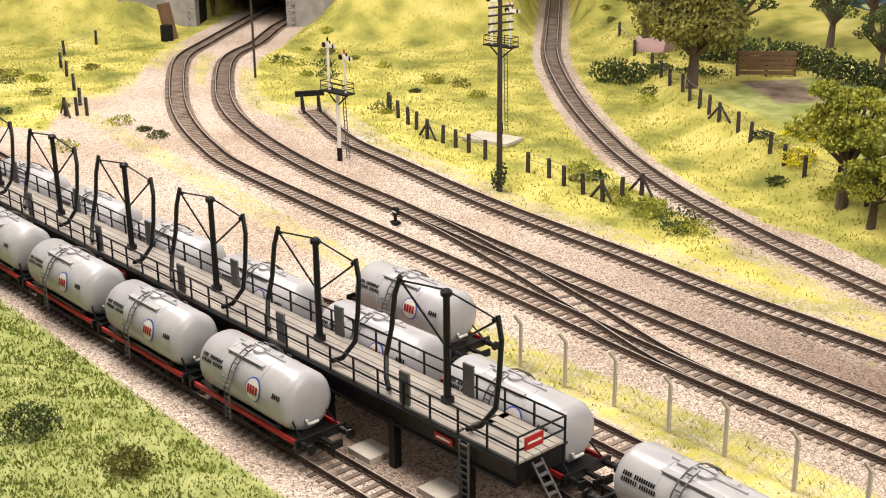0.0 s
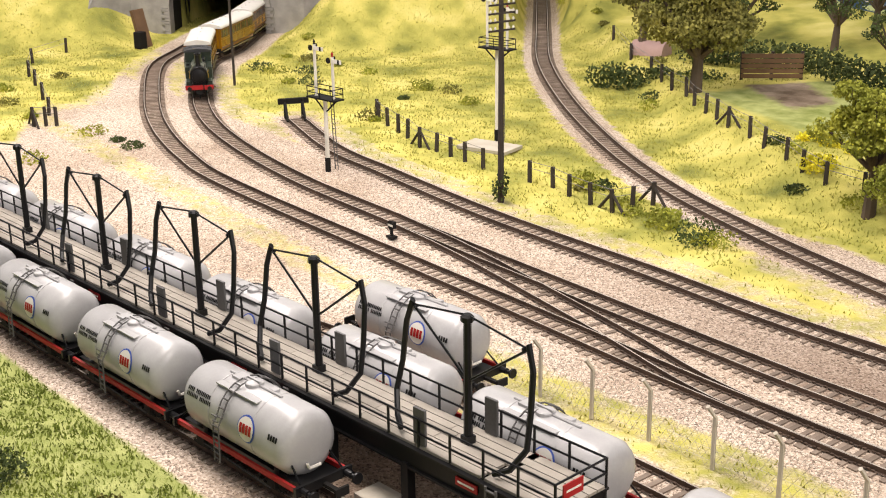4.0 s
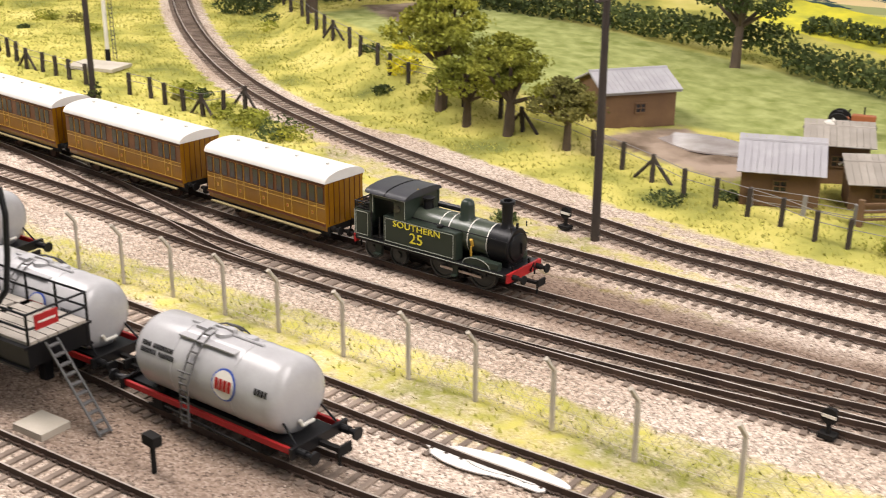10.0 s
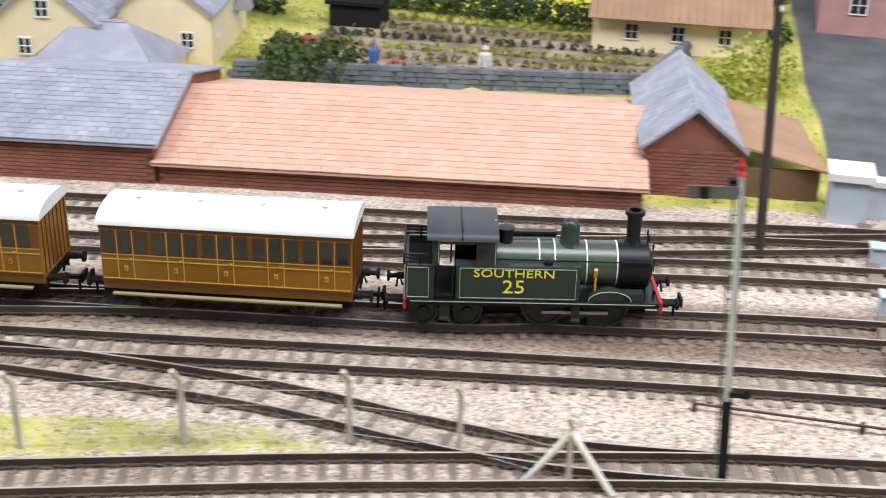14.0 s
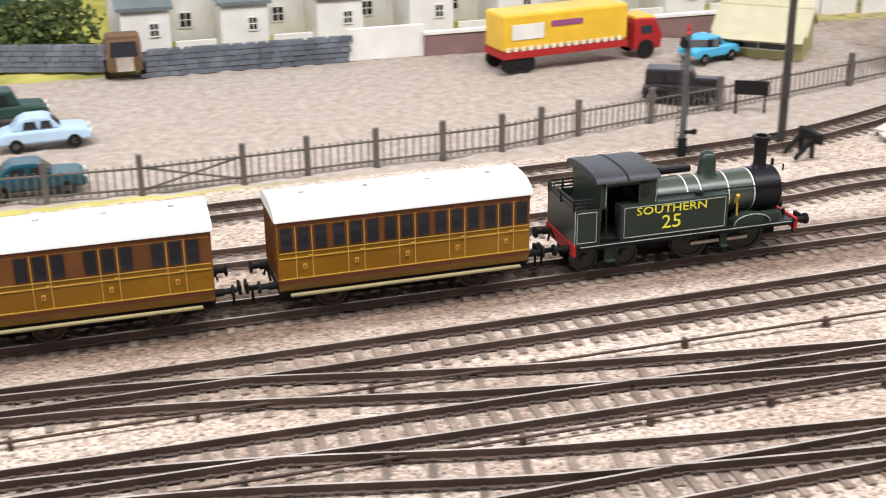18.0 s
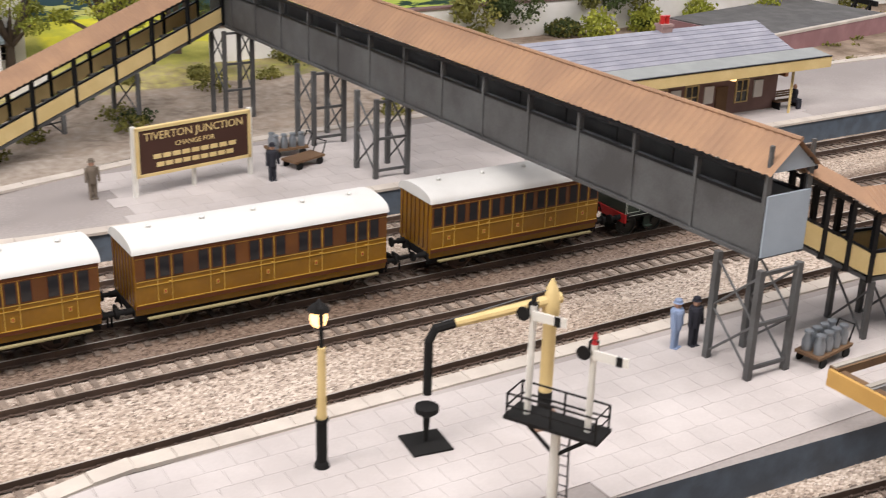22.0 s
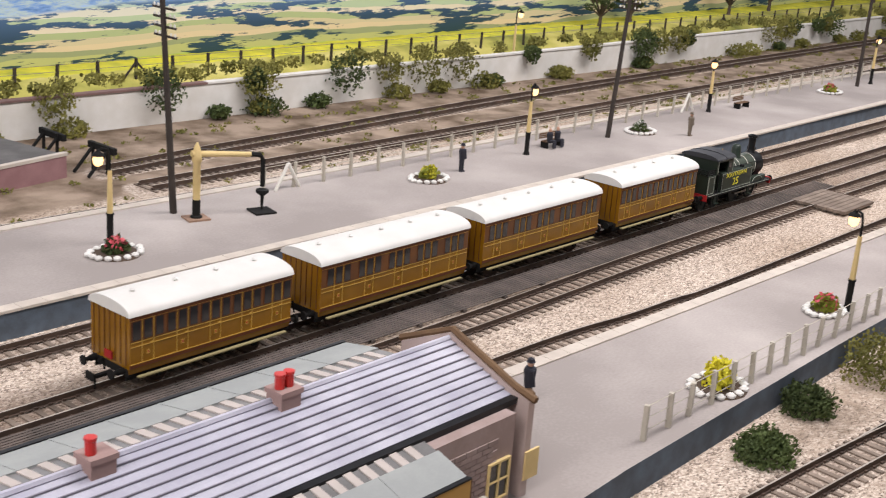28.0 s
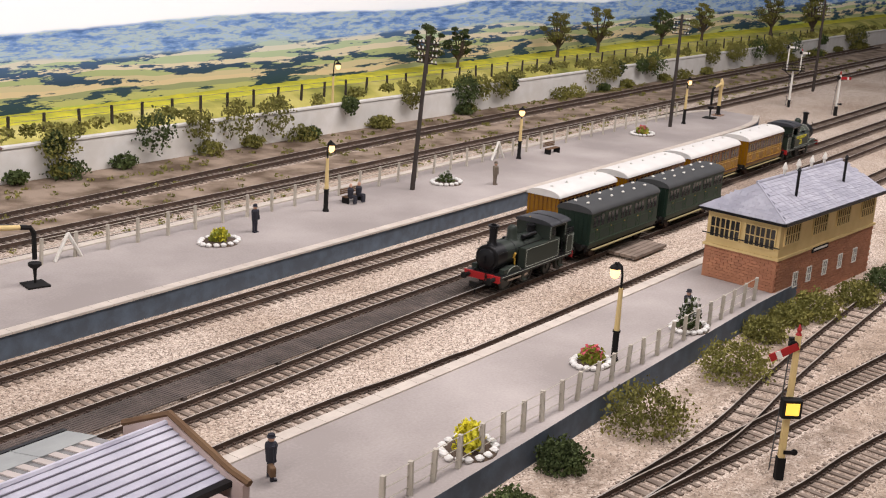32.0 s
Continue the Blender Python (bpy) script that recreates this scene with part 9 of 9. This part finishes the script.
for i in range(700):
    x, y = RND.uniform(1.5, 4.2), RND.choice((.845, .94, .95, .78, .89)) + RND.uniform(-.016, .016)
    scr.clumps((x, y, .001), .006, 14, .0012, RND, .4)
solid("lineside_weeds", scr, LEAFO, "thin weeds between the goods lines", "weeds", kind="stuff")
for x, y, r, m in ((2.011, .252, .032, LEAFO), (2.132, .247, .03, LEAFO), (1.93, .262, .018, LEAFD), (2.22, .262, .02, LEAFO), (2.3, .252, .024, LEAFO), (2.36, .24, .022, LEAFO), (2.42, .235, .022, LEAFD), (1.86, .25, .018, LEAFD), (2.27, .262, .018, LEAFO)):
    bush(x, y, r, m, "yellow-flecked bush on the platform's back slope", .65, 1300, size=.0013)
post_signal(2.0, .166, .083, -52, "cream signal post with a lit lamp box and red arm", post_m=CREAM, base=.013, lit=True, droop=28, side=-1)
bracket_signal(3.365, .677, .06, -50, "bracket signal with red lamps at the platform end", h=.1)
post_signal(3.349, .594, .065, -50, "white signal post with a small green light", base=.015)
rod = Bm()
for k in range(9):
    rod.tube((1.45, .4735 + k * .0024, .0026), (2.42, .474 + k * .0024, .0026), .00062, n=4)
for k in range(25):
    rod.box(1.45 + k * .0404, .4835, .0012, .0028, .022, .0018)
solid("point_rodding", rod, mat("grimy_rodding", (0.19, 0.15, 0.13), (0.09, 0.075, 0.065), rough=0.75), "rusty point rodding between the running lines", "point rodding", kind="stuff")
rod2 = Bm()
for a, b_ in (((.2, .372), (.72, .368)), ((-.05, .418), (.65, .422))):
    rod2.tube((*a, .003), (*b_, .003), .0006, n=5)
    for k in range(12):
        rod2.box(a[0] + (b_[0] - a[0]) * k / 11, a[1] + (b_[1] - a[1]) * k / 11, .002, .002, .003, .004)
solid("signal_rodding", rod2, RUST, "rusty rodding on stools beside the sidings", "point rodding", kind="stuff")


def signal_box():
    e = thing("signal_box", pose(2.280, .281, 0, 0, 0, -5), "brick and cream timber signal box with slate roof", "signal box")
    L, D, zb, ze, zr = .185, .062, .043, .073, .0955
    part("brick_base", Bm().box(L / 2, D / 2, zb / 2, L, D, zb), BRICKP, e)
    for side, (n, ax) in enumerate(((28, 0), (10, 1))):
        b_ = Bm()
        for j in range(18):
            for i in range(n):
                o = .5 if j % 2 else 0
                if i + o > n - .6:
                    continue
                if ax == 0:
                    b_.box((i + .5 + o) * L / n, -.0003, (j + .5) * zb / 18, L / n * .9, .0009, zb / 18 * .82)
                else:
                    b_.box(-.0003, (i + .5 + o) * D / n, (j + .5) * zb / 18, .0009, D / n * .9, zb / 18 * .82)
        part("bricks", b_, BRICKP, e, kind="stuff")
    part("timber_storey", Bm().box(L / 2, D / 2, (zb + ze) / 2, L, D, ze - zb), CREAM, e, "cream boarded upper storey", bevel=.0003)
    part("string_course", Bm().box(L / 2, D / 2, zb, L + .003, D + .003, .002), CREAM, e)
    for x in (.02, .07, .115, .165):
        for k in range(3):
            window(e, x + (k - 1) * .0085, -.0006, .0605, .0078, .014, m=CREAM)
    for y in (.016, .046):
        for k in range(3):
            window(e, -.0006, y + (k - 1) * .0085, .058, .0078, .0155, -90, m=CREAM)
    part("balcony_rail", Bm().tube((-.003, -.002, .0525), (-.003, D + .002, .0525), .0005), BLACK, e)
    for x in (.035, .06, .09, .12, .15):
        window(e, x, -.0008, .021, .006, .011, m=WHITE)
    part("box_sign", Bm().box(.075, -.0012, .0405, .03, .0008, .0045).box(.075, -.0017, .0405, .025, .0004, .0016, mi=1), [MATTE, WHITE], e, "black and white name plate")
    o = .006
    hipx = .02
    for f, (y0, y1) in enumerate(((-o, D / 2), (D + o, D / 2))):
        part("roof_slope", Bm().add([(-o, y0, ze), (L + o, y0, ze), (L + o - hipx, y1, zr), (-o + hipx, y1, zr)], [(0, 1, 2, 3)]), SLATE, e)
    for xe, xr in ((-o, -o + hipx), (L + o, L + o - hipx)):
        part("roof_hip", Bm().add([(xe, -o, ze), (xe, D + o, ze), (xr, D / 2, zr)], [(0, 1, 2)]), SLATE, e)
    tb = Bm()
    nrow = 11
    for i in range(nrow):
        u = (i + .5) / nrow
        y, z = -o + (D / 2 + o) * u, ze + (zr - ze) * u
        a, b2 = -o + hipx * u, L + o - hipx * u
        for k in range(int((b2 - a) / .006)):
            tb.box(a + (k + .5 + .5 * (i % 2)) * .006, y, z + .0006, .0057, .0042, .0006, rx=math.degrees(math.atan2(zr - ze, D / 2 + o)) - 3)
        x = -o + hipx * u
        w = (D + 2 * o) * (1 - u)
        for k in range(int(w / .006)):
            tb.box(x, D / 2 - w / 2 + (k + .5) * .006, z + .0006, .0042, .0057, .0006, ry=-math.degrees(math.atan2(zr - ze, hipx)) + 3)
    part("slates", tb, SLATE, e, kind="stuff")
    part("ridge_tiles", Bm().tube((-o + hipx, D / 2, zr + .0006), (L + o - hipx, D / 2, zr + .0006), .0014, n=6).tube((-o, -o, ze + .0005), (-o + hipx, D / 2, zr + .0005), .0009, n=6), SLATE, e)
    part("gutter", Bm().box(L / 2, -o, ze - .001, L + 2 * o, .002, .002).box(-o, D / 2, ze - .001, .002, D + 2 * o, .002), BLACK, e)
    for x in (.05, .075, .1, .125):
        part("roof_ventilator", Bm().lathe([(.0012, 0), (.0012, .005), (.0022, .0056), (.0016, .008), (.0005, .011)], (x + .01, D / 2, zr), 10), WHITE, e, "small white roof ventilator")
    for x, y in ((.045, .012), (.135, .012)):
        part("stove_pipe", Bm().tube((x, y, ze + .01), (x, y, ze + .033), .0012, n=8).lathe([(.002, 0), (.0006, .0026)], (x, y, ze + .032), 8), BLACK, e, "black stove pipe")


signal_box()


def glazed_canopy():
    """A timber-framed canopy in front of the building, its glass gone."""
    e = thing("front_canopy", Matrix(), "weathered timber canopy frame on ochre posts", "canopy")
    for k, y in enumerate((.27, .253, .236, .214)):
        part("roof_beam", Bm().box(1.39, y, .0395 - k * .001, .55, .0042, .0034), GREYW if k else WOOD, e)
        part("beam_capping", Bm().box(1.39, y, .0415 - k * .001, .55, .0022, .0008), PLANK, e)
    for k in range(10):
        part("cross_beam", Bm().box(1.118 + k * .0595, .242, .0385, .003, .06, .0024), WOOD, e)
    part("end_fascia", Bm().box(1.114, .241, .037, .0016, .06, .007), YBROWN, e)
    part("front_fascia", Bm().box(1.39, .206, .035, .55, .0016, .007), YBROWN, e)
    for k in range(6):
        part("post", Bm().box(1.118 + k * .109, .209, .018, .003, .003, .036), YBROWN, e)


glazed_canopy()


# ---- tracks, with rails, and sleepers as pieces where the camera passes nearest ----
def tracks():
    sl = Bm().box(0, 0, 0, .0029, .030, .0022)
    shared = None
    loose = []
    for name, (c, s) in LAID.items():
        d = np.gradient(c, axis=0)
        d /= np.linalg.norm(d, axis=1)[:, None]
        nrm = np.stack([-d[:, 1], d[:, 0]], 1)
        e = thing(name, Matrix(), "ballasted railway track with rusty rails", "", kind="structure")
        for side in (-1, 1):
            q = c + nrm * side * .00885
            k = len(q)
            vs, fs, mi = [], [], []
            prof = [(-.0009, .0012), (-.0003, .0017), (-.00048, .0038), (-.00048, .0046), (.00048, .0046), (.00048, .0038), (.0003, .0017), (.0009, .0012)]
            for i in range(k):
                for u, z in prof:
                    vs.append((q[i, 0] + nrm[i, 0] * u, q[i, 1] + nrm[i, 1] * u, z + (.0001 if name in BRANCHES else 0)))
            for i in range(k - 1):
                for j in range(7):
                    fs.append((8 * i + j, 8 * i + j + 1, 8 * i + 8 + j + 1, 8 * i + 8 + j))
                    mi.append(1 if j == 3 else 0)
            bm = Bm().add(vs, fs)
            bm.mi = mi
            part("rail", bm, [RUST, STEEL], e)
        rest = Bm()
        for i in range(len(c)):
            if name in BRANCHES and i % 2 == 0:
                continue
            x, y = c[i]
            rz = math.degrees(math.atan2(d[i, 1], d[i, 0]))
            if .02 < x < .15 and y > .34:
                continue
            z = -.0002 if name not in BRANCHES else -.0004
            close = (name == "tank_siding_track" and -1.1 < x < -.65) or (name == "front_main_track" and (-1.03 < x < -.69 or 1.85 < x < 2.2)) or (name == "siding_track" and -.62 < x < .1) or (name == "yard_track" and 1.95 < x < 2.3)
            if close:
                if shared is None:
                    shared = part("sleeper", sl, SLEEPER, e, at=pose(x, y, z, 0, 0, rz))
                else:
                    o = shared.copy()
                    scene.collection.objects.link(o)
                    o.parent = e
                    o.matrix_basis = pose(x, y, z, 0, 0, rz)
            else:
                rest.box(x, y, z, .0029, .030, .0022, rz)
        if rest.v:
            part("sleepers", rest, SLEEPER, e, "dark brown timber sleepers", kind="stuff")
        ch = Bm()
        for i in range(0, len(c)):
            for side in (-1, 1):
                x, y = c[i] + nrm[i] * side * .00885
                ch.box(x, y, .0016, .0016, .0034, .001, math.degrees(math.atan2(d[i, 1], d[i, 0])))
        part("rail_chairs", ch, RUST, e, "rusty rail chairs", kind="stuff")


lay_out({ob for ob, _, _ in TRAIN + TRAIN_B})
tracks()

motions()
